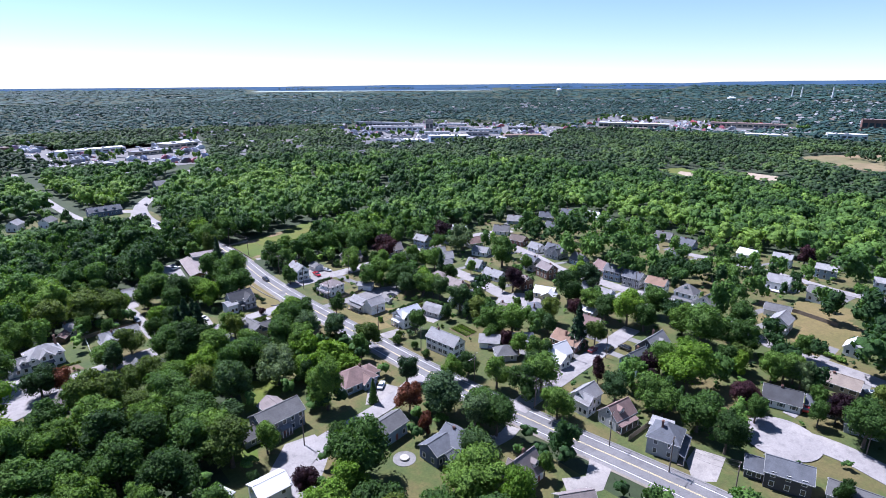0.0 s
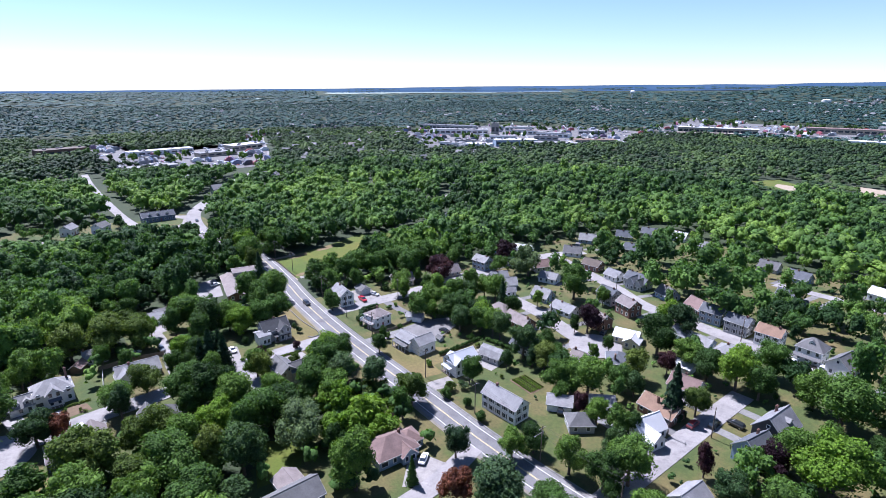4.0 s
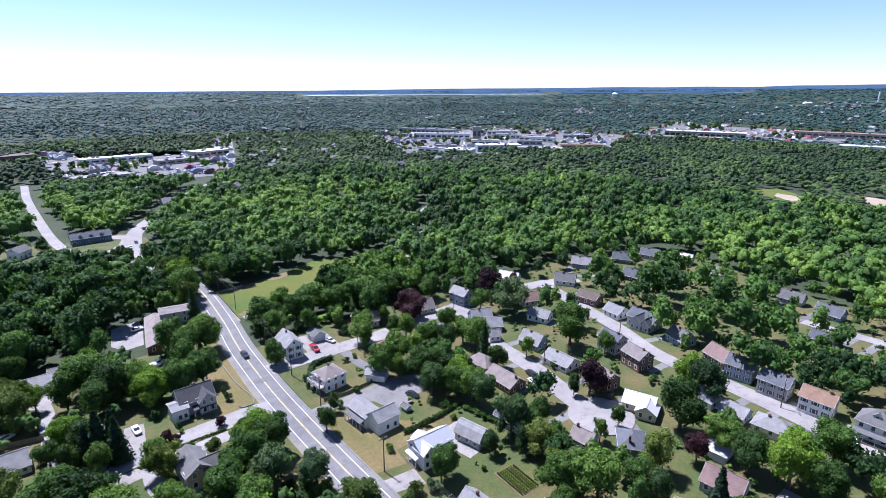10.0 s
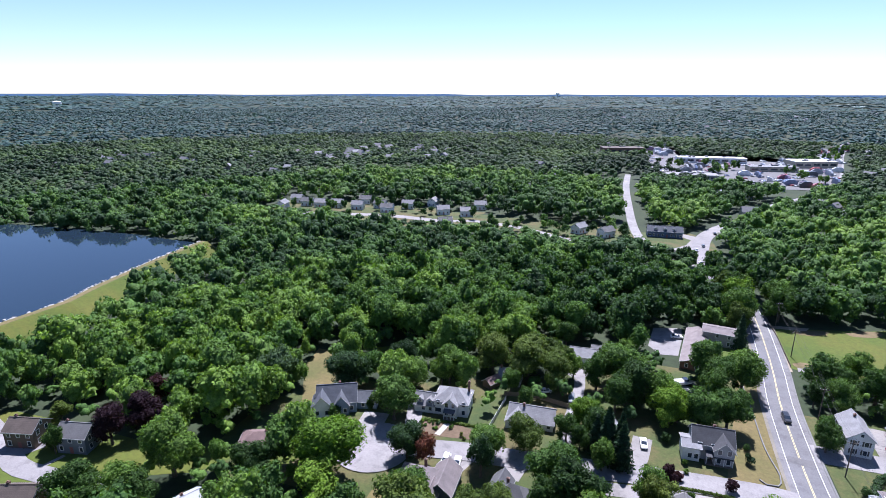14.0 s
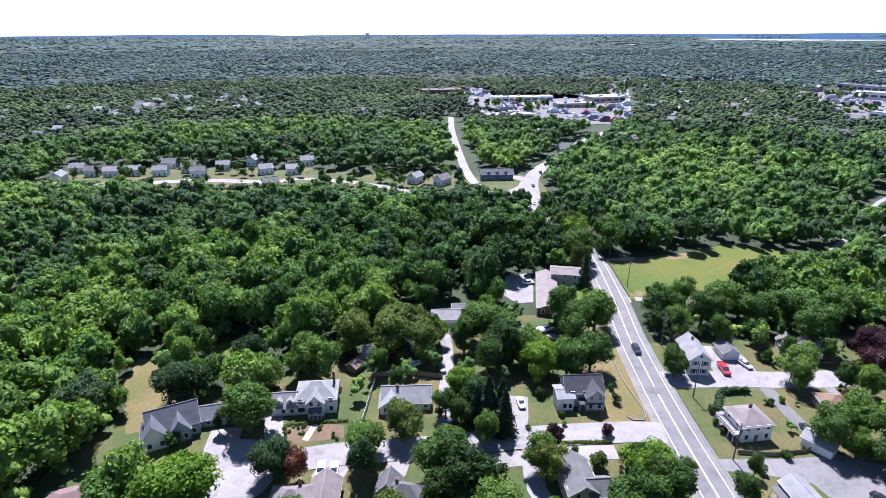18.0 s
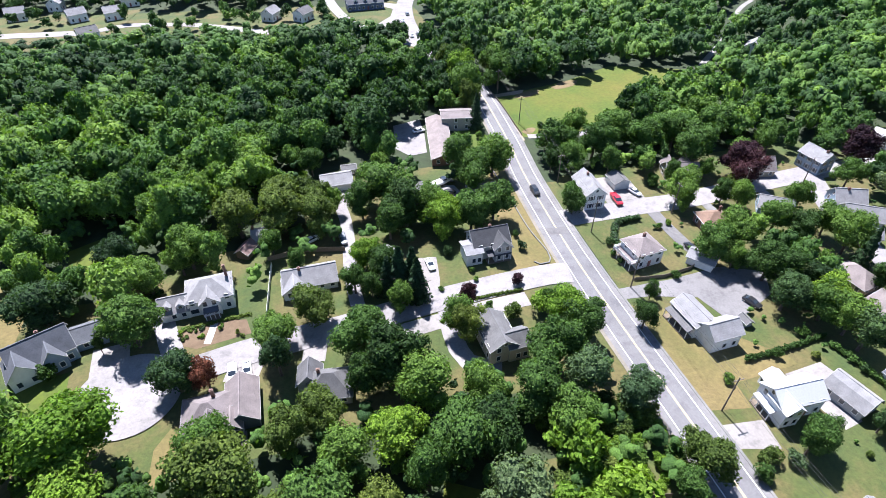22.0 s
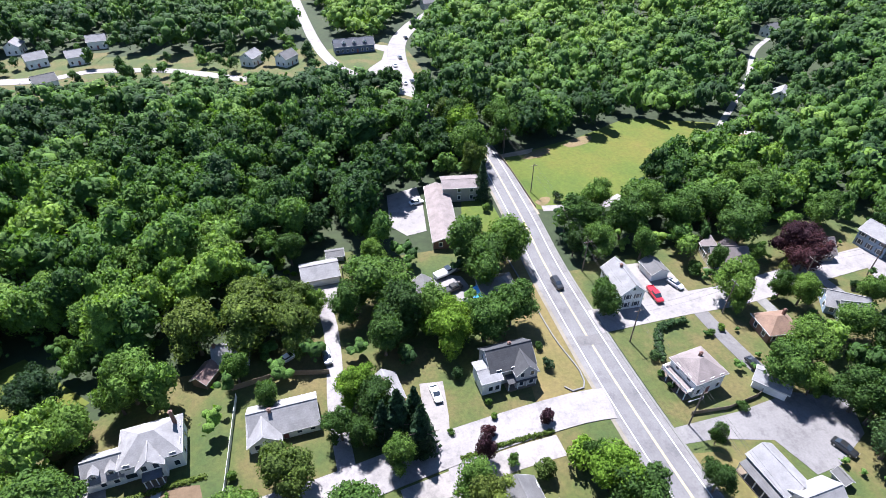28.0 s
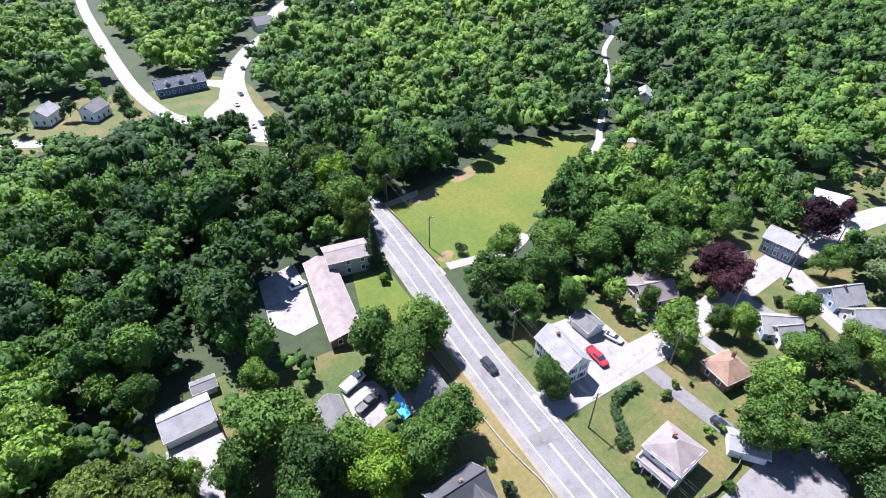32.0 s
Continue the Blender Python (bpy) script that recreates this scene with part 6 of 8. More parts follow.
def car(label, x, y, rot, colour, shape="sedan", z=0.14):
    c = thing(shape if shape != "sedan" else "car", x, y, rot, label, "truck" if shape == "pickup" else "car", lift=z)
    if (shape, colour) not in CAR_MESH:
        length, hull, cab = CAR_SHAPE[shape]
        b, g, r = Solid(), Solid(), Solid()
        loft(b, [ring(*q) for q in hull])
        if shape == "pickup":
            for q in ((-2.8, -0.95, 1.1, -0.75, -0.82, 1.3), (-2.8, 0.82, 1.1, -0.75, 0.95, 1.3), (-2.85, -0.9, 1.1, -2.72, 0.9, 1.3)):
                b.box(*q)
        loft(g, [ring(*q) for q in cab])
        x0, x1, top = cab[1][0], cab[2][0], cab[1][3]
        r.box(x0 + 0.05, -cab[1][1] + 0.06, top - 0.04, x1 - 0.05, cab[1][1] - 0.06, top + 0.03)
        CAR_MESH[shape, colour] = (b.mesh("body", PAINT[colour]), g.mesh("cabin_glass", M_GLASS), r.mesh("roof_panel", PAINT[colour]))
    b, g, r = CAR_MESH[shape, colour]
    part("body", b, c)
    part("cabin_glass", g, c, "dark tinted windows")
    part("roof_panel", r, c)
    length = CAR_SHAPE[shape][0]
    for sx in (-0.31, 0.31):
        for sy in (-0.82, 0.82):
            w = part("wheel", WHEEL_T, c, at=pose(sx * length, sy, 0.33, 90))
            part("rim", WHEEL_R, w)
    for sy in (-0.6, 0.6):
        part("headlight", LAMP, c, at=pose(length / 2 - 0.06, sy, 0.68))
    return c


car("red pickup truck parked beside the white farmhouse", 125, 230.5, -92, "red", "pickup")
car("silver-blue car parked by the white garage", 132.4, 233, -70, "silver")
car("dark car parked on the asphalt drive", 133.6, 205, -88, "black")
car("black car parked in the yard behind the farmhouse", 136.2, 183.6, -70, "black")
car("black car driving along the main road", 103.0, 240.5, -88, "black", "suv")
car("grey car on the garage lane", 43.8, 230, -85, "grey", "suv")
car("pale car parked under the trees", 35.5, 231.8, 30, "white")
car("white car parked on the pale drive", 64.6, 214.6, -85, "white")
car("white car parked before the blue house", 17.3, 190.4, -84, "white", "suv")
car("white car parked before the blue house", 20.2, 190.6, -84, "white")
car("dark pickup in the yard by the boat", 76.4, 245.0, 20, "black", "pickup")
car("white car parked behind the long building", 76.2, 287, 10, "white")
car("pale blue car beside the garage apron", 40.3, 250, -70, "blue")
car("black car parked on the street", 174.6, 170, 80, "black", "suv")
car("silver car parked on the street's edge", 171.4, 166.2, 80, "silver")
car("maroon car parked on the street", 156.5, 92.8, 4, "maroon", "suv")
car("black car parked on the street", 161, 89.2, 4, "black", "suv")
car("black car parked beside a hedge", 165.6, 85.6, 90, "black", "suv")
car("red car parked at the end of a drive", 170.2, 30.4, 12, "red", "suv")
car("silver car parked beside the ranch house", 192.6, 18.9, 100, "silver")
car("white car parked by the street", 194.2, 10.7, 60, "white")
car("white car parked before the Victorian house", 212.8, 91, 10, "white")
car("silver car parked before the gable-fronted house", 214.9, 83.4, 10, "silver", "suv")
car("dark car parked before the gable-fronted house", 213.6, 76, 0, "black", "suv")
car("dark car parked by the brick house", 183.8, 145.7, 20, "black")
car("white car parked on the drive", 88, 125.5, 40, "white")
car("black car parked before the white garage", 132.4, 119.8, 40, "black", "suv")
car("white van parked on the western street", -68.5, 149.6, 30, "white", "suv")
car("dark car parked at the navy house", 92.7, 83.6, 5, "black")
for cx, cy, cc in ((117, 489, "black"), (107, 458, "black"), (92.8, 414, "white"), (93, 389, "white"), (96.6, 390, "black"), (95.5, 374, "grey"), (97.4, 425, "grey")):
    car("small car on the bend of the main road", cx, cy, 92, cc)


def box_truck(label, x, y, rot):
    """A lorry: cab with a windscreen, a tall cargo box, and six wheels."""
    t = thing("box_truck", x, y, rot, label, "truck", lift=0.2)
    part("cargo_box", Solid().box(-5.2, -1.25, 1.0, 1.9, 1.25, 3.7).mesh("cargo_box", PAINT["white"]), t, "white cargo box")
    part("chassis", Solid().box(-5.2, -0.9, 0.6, 4.4, 0.9, 1.0).mesh("chassis", M_DARK), t)
    cab = Solid().add([(2.1, -1.15, 0.7), (4.5, -1.15, 0.7), (4.5, -1.15, 1.8), (3.9, -1.15, 2.9), (2.1, -1.15, 2.9), (2.1, 1.15, 0.7), (4.5, 1.15, 0.7), (4.5, 1.15, 1.8), (3.9, 1.15, 2.9), (2.1, 1.15, 2.9)],
                      [(0, 1, 2, 3, 4), (9, 8, 7, 6, 5), (1, 6, 7, 2), (2, 7, 8, 3), (3, 8, 9, 4), (4, 9, 5, 0), (0, 5, 6, 1)])
    part("cab", cab.mesh("cab", PAINT["blue"]), t, "blue cab")
    part("windscreen", Solid().add([(4.47, -1.0, 1.9), (4.47, 1.0, 1.9), (3.98, 1.0, 2.8), (3.98, -1.0, 2.8)], [(0, 1, 2, 3)]).mesh("windscreen", M_GLASS), t)
    for wx in (-4.0, -2.9, 3.3):
        for sy in (-1.05, 1.05):
            part("wheel", Solid().tube([(0, 0, -0.16, 0.5), (0, 0, 0.16, 0.5)], 14, pose(wx, sy, 0.42, 90)).mesh("wheel", M_RUBBER), t)
    return t


box_truck("white box truck with a blue cab on the curved road", 234, -18.6, 170)


def boat(x, y, rot):
    b = thing("motor_boat", x, y, rot, "white motor boat resting on its trailer", "boat", lift=0.1)
    s = Solid()
    loft(s, [ring(-3.6, 1.2, 0.5, 1.6, 0.3), ring(0, 1.25, 0.4, 1.65, 0.35), ring(2.2, 0.95, 0.55, 1.75, 0.4), ring(3.7, 0.2, 1.2, 1.9, 0.08)])
    part("hull", s.mesh("hull", M_WHITE), b)
    part("windscreen", Solid().box(-0.2, -0.9, 1.6, 1.2, 0.9, 2.2).mesh("windscreen", M_GLASS), b)
    part("trailer", Solid().box(-3.4, -0.9, 0.25, 3.8, 0.9, 0.45).mesh("trailer", M_DARK), b)
    for sy in (-1, 1):
        part("wheel", WHEEL_T, b, at=pose(-0.8, sy, 0.33, 90))


boat(76.5, 251.5, 20)
pool = thing("swimming_pool", 219, 250.3, 0, "round above-ground pool with bright blue water", "pool")
part("pool_wall", Solid().tube([(0, 0, -0.3, 2.9), (0, 0, 1.2, 2.9)], 24).mesh("pool_wall", M_WHITE), pool)
part("pool_water", Solid().tube([(0, 0, 1.1, 2.7), (0, 0, 1.25, 2.7)], 24).mesh("pool_water", plain_mat("pool_water", (0.08, 0.45, 0.7), 0.1, vary=0.05)), pool)
patio_round = thing("round_patio", 72, 93.5, 0, "round paved garden circle with a small fountain", "patio")
part("paving", Solid().tube([(0, 0, -0.2, 3.0), (0, 0, 0.15, 3.0)], 24).mesh("paving", M_WALK), patio_round)
part("rim", Solid().tube([(0, 0, -0.2, 1.2), (0, 0, 0.6, 1.2)], 16).mesh("rim", M_STONE), patio_round)
tarp = thing("tarpaulin", 82.2, 240.5, 0, "bright blue tarpaulin lean-to beside the house", "tarpaulin")
part("sheet", Solid().slab([(-1.6, -3, 0.8), (1.0, -3, 2.6), (1.0, 3, 2.6), (-1.6, 3, 0.8)], 0.05).mesh("sheet", M_TARP), tarp)
for px, py in ((-1.5, -2.9), (-1.5, 2.9)):
    part("prop", Solid().box(px - 0.05, py - 0.05, -0.2, px + 0.05, py + 0.05, 0.85).mesh("prop", M_POLE), tarp)


# ---- poles, wires, fences, hedges ----
def utility_pole(x, y, rot=0, H=10.5, lamp=False):
    p = thing("utility_pole", x, y, rot, "weathered wooden utility pole carrying wires beside the road", "utility pole", "roadside poles")
    part("pole", Solid().tube([(0, 0, -0.5, 0.17), (0, 0, H, 0.11)], 8).mesh("pole", M_POLE), p)
    part("crossarm", Solid().box(-1.15, -0.06, H - 0.9, 1.15, 0.06, H - 0.74).mesh("crossarm", M_POLE), p)
    for sx in (-1.05, -0.4, 0.4, 1.05):
        part("insulator", Solid().tube([(sx, 0, H - 0.74, 0.05), (sx, 0, H - 0.55, 0.04)], 6).mesh("insulator", M_WHITE), p)
    if lamp:
        part("transformer", Solid().tube([(0.32, 0, H - 2.6, 0.22), (0.32, 0, H - 1.7, 0.22)], 10).mesh("transformer", ROOF["grey"]), p)
        part("lamp_arm", Solid().box(-2.4, -0.04, H - 2.0, 0, 0.04, H - 1.92).box(-2.9, -0.12, H - 2.06, -2.3, 0.12, H - 1.9).mesh("lamp_arm", ROOF["light"]), p)
    return p


POLES = [(119.5, 31), (117.3, 45.4), (115.6, 61), (114.2, 85), (112.2, 108), (111.6, 134), (111.2, 159.3), (111, 195.5), (111.2, 218.3), (111.8, 244), (113, 259), (113.6, 285), (113.8, 312)]
for i, (x, y) in enumerate(POLES):
    utility_pole(x, y, 4, lamp=i % 3 == 1)
SIDE_POLES = [(137.8, 221.2), (162.3, 224), (184.5, 224.4), (212, 226.5)]
for x, y in SIDE_POLES:
    utility_pole(x, y, 92)
OTHER_POLES = [(55.6, 115.6), (155.6, 87), (216, 110), (160, 14), (147, 94.5), (183, 172), (223, 170), (50, 250)]
for x, y in OTHER_POLES:
    utility_pole(x, y, 30, 9.5)


def wire(a, b, off, z):
    pts = []
    for i in range(9):
        t = i / 8
        x, y = a[0] + (b[0] - a[0]) * t + off[0], a[1] + (b[1] - a[1]) * t + off[1]
        za, zb = ground_z(*a), ground_z(*b)
        pts.append((x, y, za + (zb - za) * t + z - 3.2 * t * (1 - t)))
    cu = bpy.data.curves.new("wire", "CURVE")
    cu.dimensions, cu.bevel_depth, cu.bevel_resolution = "3D", 0.022, 0
    s = cu.splines.new("POLY")
    s.points.add(len(pts) - 1)
    for q, p in zip(s.points, pts):
        q.co = (*p, 1)
    cu.materials.append(M_WIRE)
    return tagged(new("overhead_wire", cu), "thin black overhead wire between poles", "wire", "overhead wires")


for a, b in zip(POLES, POLES[1:]):
    for o in (-1.05, 0.4, 1.05):
        wire(a, b, (o, 0), 9.96)
    wire(a, b, (0.2, 0), 7.6)
for a, b in zip([POLES[8]] + SIDE_POLES, SIDE_POLES):
    wire(a, b, (0, 0.8), 9.96)
    wire(a, b, (0, -0.8), 9.96)


def fence(label, pts, h, mat, gap=2.4, rail=True, name="fence"):
    f = thing(name, *pts[0], 0, label, "fence")
    inv = f.matrix_world.inverted()
    for a, b in zip(pts, pts[1:]):
        d = Vector((b[0] - a[0], b[1] - a[1], 0))
        n = max(1, round(d.length / gap))
        ang = math.degrees(math.atan2(d.y, d.x))
        for i in range(n):
            x, y = a[0] + d.x * i / n, a[1] + d.y * i / n
            m = inv @ pose(x, y, ground_z(x, y), 0, 0, ang)
            part("post", Solid().box(-0.06, -0.06, -0.3, 0.06, 0.06, h + 0.1, m).mesh("post", mat), f)
            part("panel", Solid().box(0.06, -0.025, 0.08, d.length / n - 0.06, 0.025, h, m).mesh("panel", mat), f)
    return f


fence("weathered dark wooden fence round the lawn", [(113, 197.5), (121, 196.8), (129, 198), (135, 201)], 1.1, M_FENCE)
fence("white board fence between two gardens", [(23.8, 203), (24.4, 213), (25, 224)], 1.5, M_WHITE)
fence("tall wooden fence behind the overgrown lot", [(76, 144), (84, 147), (92, 146)], 1.8, M_FENCE)
fence("brown wooden fence beside the drive", [(24, 226), (34, 227.6), (44, 225.5)], 1.6, M_FENCE)
fence("grey wooden fence beside the Victorian house", [(121, 58.5), (130, 58), (137, 57)], 1.8, M_FENCE)
fence("post-and-rail fence along the field", [(111.6, 276), (112.2, 300), (112, 312)], 0.9, M_FENCE, 3.0)
fence("wooden fence behind the dry lawns", [(236, 66), (236.5, 52), (234, 38)], 1.6, M_FENCE)


def hedge(label, pts, w, h, hue="green"):
    t = thing("hedge", *pts[0], 0, label, "hedge")
    rng = np.random.default_rng(int(abs(pts[0][0]) * 10))
    V, F, n = [], [], 0
    for p in smooth_line(pts, 0.6):
        r = rng.uniform(0.9, 1.1)
        v, f = crown_of(int(rng.integers(1e6)), w * 0.68 * r, h * r, 4, 60, 0.28, 0.0, 0.85)
        V.append(v + np.array([p.x - pts[0][0], p.y - pts[0][1], ground_z(p.x, p.y) - ground_z(*pts[0]) - 0.1]))
        F.append(f + n)
        n += len(v)
    part("foliage", fast_mesh("foliage", np.concatenate(V), np.concatenate(F), LEAF[hue]), t)


hedge("clipped dark green hedge along the garden", [(123.8, 168.9), (134, 169.6), (144.6, 170.8)], 1.5, 1.7)
hedge("clipped green hedge beside the barn", [(144.4, 168.4), (146, 162.8), (147.2, 156)], 1.8, 1.9)
hedge("tall dark green hedge bending round the lawn", [(126.7, 220.4), (121.8, 220.5), (118.4, 218.7), (116.5, 215.3), (115.3, 211.6)], 2.3, 2.1, "blue")
hedge("clipped green hedge by the white house", [(-12, 214), (-6, 216), (-1, 219)], 1.8, 1.8)
hedge("row of green shrubs along the median", [(84, 200.6), (75, 200.4), (66, 199.4)], 1.2, 0.9, "olive")
hedge("row of green shrubs along a dry lawn", [(211, 44), (208.5, 38), (207, 30)], 2.4, 2.0)
tagged(drape("flower_bed", [(4.2, 205.1), (11, 207.6), (19.4, 206), (20.6, 201.4), (9.0, 199.4), (4.7, 201.6)], 0.07, M_SOIL), "brown mulched flower bed before the white house", "flower bed", kind="structure")
tagged(strip("garden_path", [(12.5, 208), (12.0, 204.5), (11.2, 200.4)], 1.6, 0.11, M_STONE, 0.0, 0.1), "stone garden path to the front door", "path", kind="structure")
bed_rnd = random.Random(5)
for i in range(20):
    bx = bed_rnd.uniform(5, 19.5)
    by = 203.6 + (bed_rnd.random() - 0.5) * 5 - 0.05 * (bx - 5)
    if abs(bx - 11.8) > 1.4:
        tree(bx, by, bed_rnd.uniform(0.6, 1.3), bed_rnd.uniform(0.45, 0.95), bed_rnd.choice(["lime", "olive", "grey", "green", "green"]), "bush")
hedge("flowering beds before the white house", [(6, 205.8), (12, 206.6), (20, 207.4)], 1.4, 0.8, "olive")

# shrubs and trees about the outlying houses
far_rnd = random.Random(12)
for poly in FAR_YARDS:
    for i in range(64):
        x, y = far_rnd.uniform(poly[0][0], poly[1][0]), far_rnd.uniform(poly[0][1] + 4, poly[2][1])
        if inside(x, y, poly) and off_houses(x, y, 2.5) and off_roads(x, y, 3.5):
            FAR_GARDEN.append((x, y, far_rnd.uniform(6, 11), far_rnd.uniform(2.6, 4.4)))

plot = thing("vegetable_garden", 135.4, 136.8, 88, "fenced vegetable plot with green rows on brown soil", "garden")
plot.matrix_world = plot.matrix_world @ Matrix.Diagonal((0.85, 0.7, 1, 1))
part("soil", Solid().slab([(-6, -4.5, 0.07), (6, -4.5, 0.07), (6, 4.5, 0.07), (-6, 4.5, 0.07)], 0.2).mesh("soil", M_SOIL), plot)
for i in range(8):
    v, f = crown_of(900 + i, 0.55, 0.7, 3, 40, 0.3, 0.0, 0.9)
    row = [v + np.array([-5 + 0.9 * k, -3.7 + 1.05 * i, 0.05]) for k in range(12)]
    part("crop", fast_mesh("crop", np.concatenate(row), np.concatenate([f + k * len(v) for k in range(12)]), LEAF["lime" if i % 3 else "olive"]), plot)
OPEN.append([(129, 129), (140.5, 129), (140.5, 144), (129, 144)])

for poly, n in ((LOT_N, 110), (LOT_I, 130), (LOT_S, 90)):
    xs, ys = [q[0] for q in poly], [q[1] for q in poly]
    for i in range(n):
        x, y = far_rnd.uniform(min(xs), max(xs)), far_rnd.uniform(min(ys), max(ys))
        if inside(x, y, poly) and not any(inside(x, y, p) for p in PARKS[7:] if len(p) == 4):
            for k in range(far_rnd.randint(1, 4)):
                FAR_GARDEN.append((x + far_rnd.uniform(-9, 9), y + far_rnd.uniform(-9, 9), far_rnd.uniform(7, 13), far_rnd.uniform(3, 5.5)))


def is_woods(x, y):
    return not inside(x, y, Z_EAST) and not any(inside(x, y, p) for p in OPEN)


# garden and street trees
tree(-7.4, 175.4, 18.0, 9.0, "lime")
tree(-2.9, 203.0, 15.2, 7.1)
tree(7.4, 188.5, 12.8, 5.5, "blue")
tree(13.1, 187.6, 10.0, 3.7, "rust")
tree(27.1, 188.0, 13.9, 4.1, "blue", "tall")
tree(35.1, 201.7, 11.8, 4.9, "olive")
tree(49.9, 182.1, 16.2, 7.8)
tree(44.0, 180.0, 11.7, 4.8)
tree(55.4, 174.5, 13.9, 6.2)
tree(47.0, 165.1, 13.4, 5.9, "lime")
tree(35.2, 173.3, 12.3, 5.2, "olive")
tree(29.3, 170.3, 12.4, 5.3, "olive")
tree(39.2, 163.8, 12.2, 5.1)
tree(67.0, 188.9, 11.3, 4.5, "olive")
tree(79.6, 192.7, 4.5, 3.0, "olive", "bush")
tree(86.1, 193.2, 6.3, 4.2, "lime", "bush")
tree(91.5, 182.2, 13.3, 5.9)
tree(82.4, 176.4, 14.4, 6.6)
tree(86.2, 169.1, 13.2, 5.8, "grey")
tree(80.0, 160.8, 13.6, 6.1)
tree(95.1, 163.8, 11.5, 4.7, "grey")
tree(98.7, 148.1, 12.5, 5.4, "olive")
tree(65.1, 162.4, 12.9, 5.6)
tree(75.7, 168.4, 13.5, 6.0)
tree(65.9, 171.3, 12.3, 5.2)
tree(84.0, 202.9, 3.5, 2.3, "maroon", "bush")
tree(71.8, 203.3, 2.8, 1.9, "maroon", "bush")
tree(115.6, 191.6, 2.6, 1.7, "green", "bush")
tree(116.6, 165.4, 2.5, 1.7, "green", "bush")
tree(130.7, 168.5, 2.3, 1.5, "green", "bush")
tree(144.8, 187.1, 13.4, 5.9)
tree(147.5, 175.5, 12.7, 5.5)
tree(149.4, 170.4, 12.5, 5.0)
tree(120.2, 147.5, 10.6, 4.1)
tree(113.4, 148.1, 3.8, 2.6, "olive", "bush")
tree(116.8, 146.5, 2.9, 2.0, "grey", "bush")
tree(-19.4, 197.8, 4.3, 2.9, "green", "bush")
tree(48.5, 216.4, 10.6, 4.1, "lime")
tree(55.4, 206.5, 14.5, 3.8, "conifer", "spire")
tree(58.7, 207.3, 13.2, 3.5, "conifer", "spire")
tree(52.7, 207.1, 11.5, 3.0, "conifer", "spire")
tree(74.6, 196.3, 2.3, 1.5, "green", "bush")
tree(44.9, 208.8, 9.6, 3.4)
tree(-18.2, 204.8, 2.5, 1.6, "green", "bush")
tree(-10.2, 202.4, 6.8, 1.5)
tree(3.7, 225.2, 10.6, 4.0)
tree(-12.4, 231.2, 10.6, 4.1, "blue")
tree(-11.7, 245.2, 4.9, 3.3, "green", "bush")
tree(-23.8, 214.2, 15.2, 7.2, "blue")
tree(25.2, 205.7, 2.3, 1.5, "green", "bush")
tree(78.9, 226.7, 14.2, 6.5)
tree(70.7, 229.5, 12.9, 5.6, "lime")
tree(61.9, 233.0, 15.4, 7.3)
tree(56.5, 227.9, 12.7, 5.4)
tree(70.1, 217.8, 3.2, 2.1, "blue", "bush")
tree(31.6, 218.8, 9.4, 3.3)
tree(106.7, 182.4, 9.1, 3.1)
tree(88.8, 191.9, 9.0, 3.0)
tree(113.2, 190.6, 7.0, 1.7)
tree(123.6, 195.8, 2.4, 1.6, "green", "bush")
tree(89.3, 187.3, 12.4, 5.3, "lime")
tree(69.8, 198.2, 8.2, 2.4, "maroon")
tree(74.5, 209.9, 1.7, 1.1, "green", "bush")
tree(81.0, 214.5, 1.8, 1.2, "green", "bush")
tree(74.5, 206.5, 1.5, 1.0, "green", "bush")
tree(65.4, 204.9, 1.5, 1.0, "green", "bush")
tree(109.3, 227.4, 9.9, 3.6)
tree(113.4, 212.1, 2.4, 1.6, "blue", "bush")
tree(112.4, 207.8, 1.8, 1.2, "green", "bush")
tree(112.8, 204.6, 1.8, 1.2, "green", "bush")
tree(135.1, 199.5, 13.4, 6.0)
tree(138.9, 195.9, 9.6, 3.4)
tree(142.9, 225.0, 13.5, 6.0)
tree(144.9, 235.2, 9.8, 3.5)
tree(144.0, 190.3, 12.7, 5.5)
tree(140.1, 236.5, 4.4, 3.0, "green", "bush")
tree(89.7, 215.6, 2.6, 1.7, "conifer", "bush")
tree(-10.7, 228.3, 12.2, 5.2, "blue")
tree(-2.4, 218.6, 12.1, 5.1)
tree(48.7, 206.8, 9.2, 3.1)
tree(54.8, 200.3, 9.7, 3.5)
tree(25.5, 227.5, 9.7, 3.5)
tree(17.1, 238.0, 15.3, 7.2, "olive")
tree(28.7, 238.5, 15.5, 7.4, "olive")
tree(38.0, 235.4, 13.7, 6.1, "olive")
tree(5.7, 227.4, 14.3, 6.6)
tree(83.0, 254.1, 16.5, 8.0)
tree(93.0, 252.6, 15.8, 7.5)
tree(73.5, 228.8, 10.7, 4.1, "lime")
tree(86.3, 230.1, 13.5, 6.0)
tree(68.6, 233.1, 13.6, 6.1)
tree(58.3, 244.0, 16.2, 7.8)
tree(50.3, 239.2, 13.0, 5.7)
tree(109.7, 230.7, 9.7, 3.5)
tree(168.5, 234.8, 13.5, 6.0, "maroon")
tree(156.8, 235.6, 8.7, 2.8)
tree(163.0, 230.6, 3.8, 2.5, "olive", "bush")
tree(143.0, 203.0, 13.9, 6.3)
tree(159.1, 206.6, 11.6, 4.8)
tree(173.0, 213.8, 11.1, 4.4)
tree(171.9, 202.5, 12.1, 5.1)
tree(141.0, 221.6, 8.8, 3.2)
tree(154.6, 222.7, 9.2, 3.1)
tree(116.6, 259.8, 14.4, 6.6)
tree(118.2, 248.3, 12.7, 5.5)
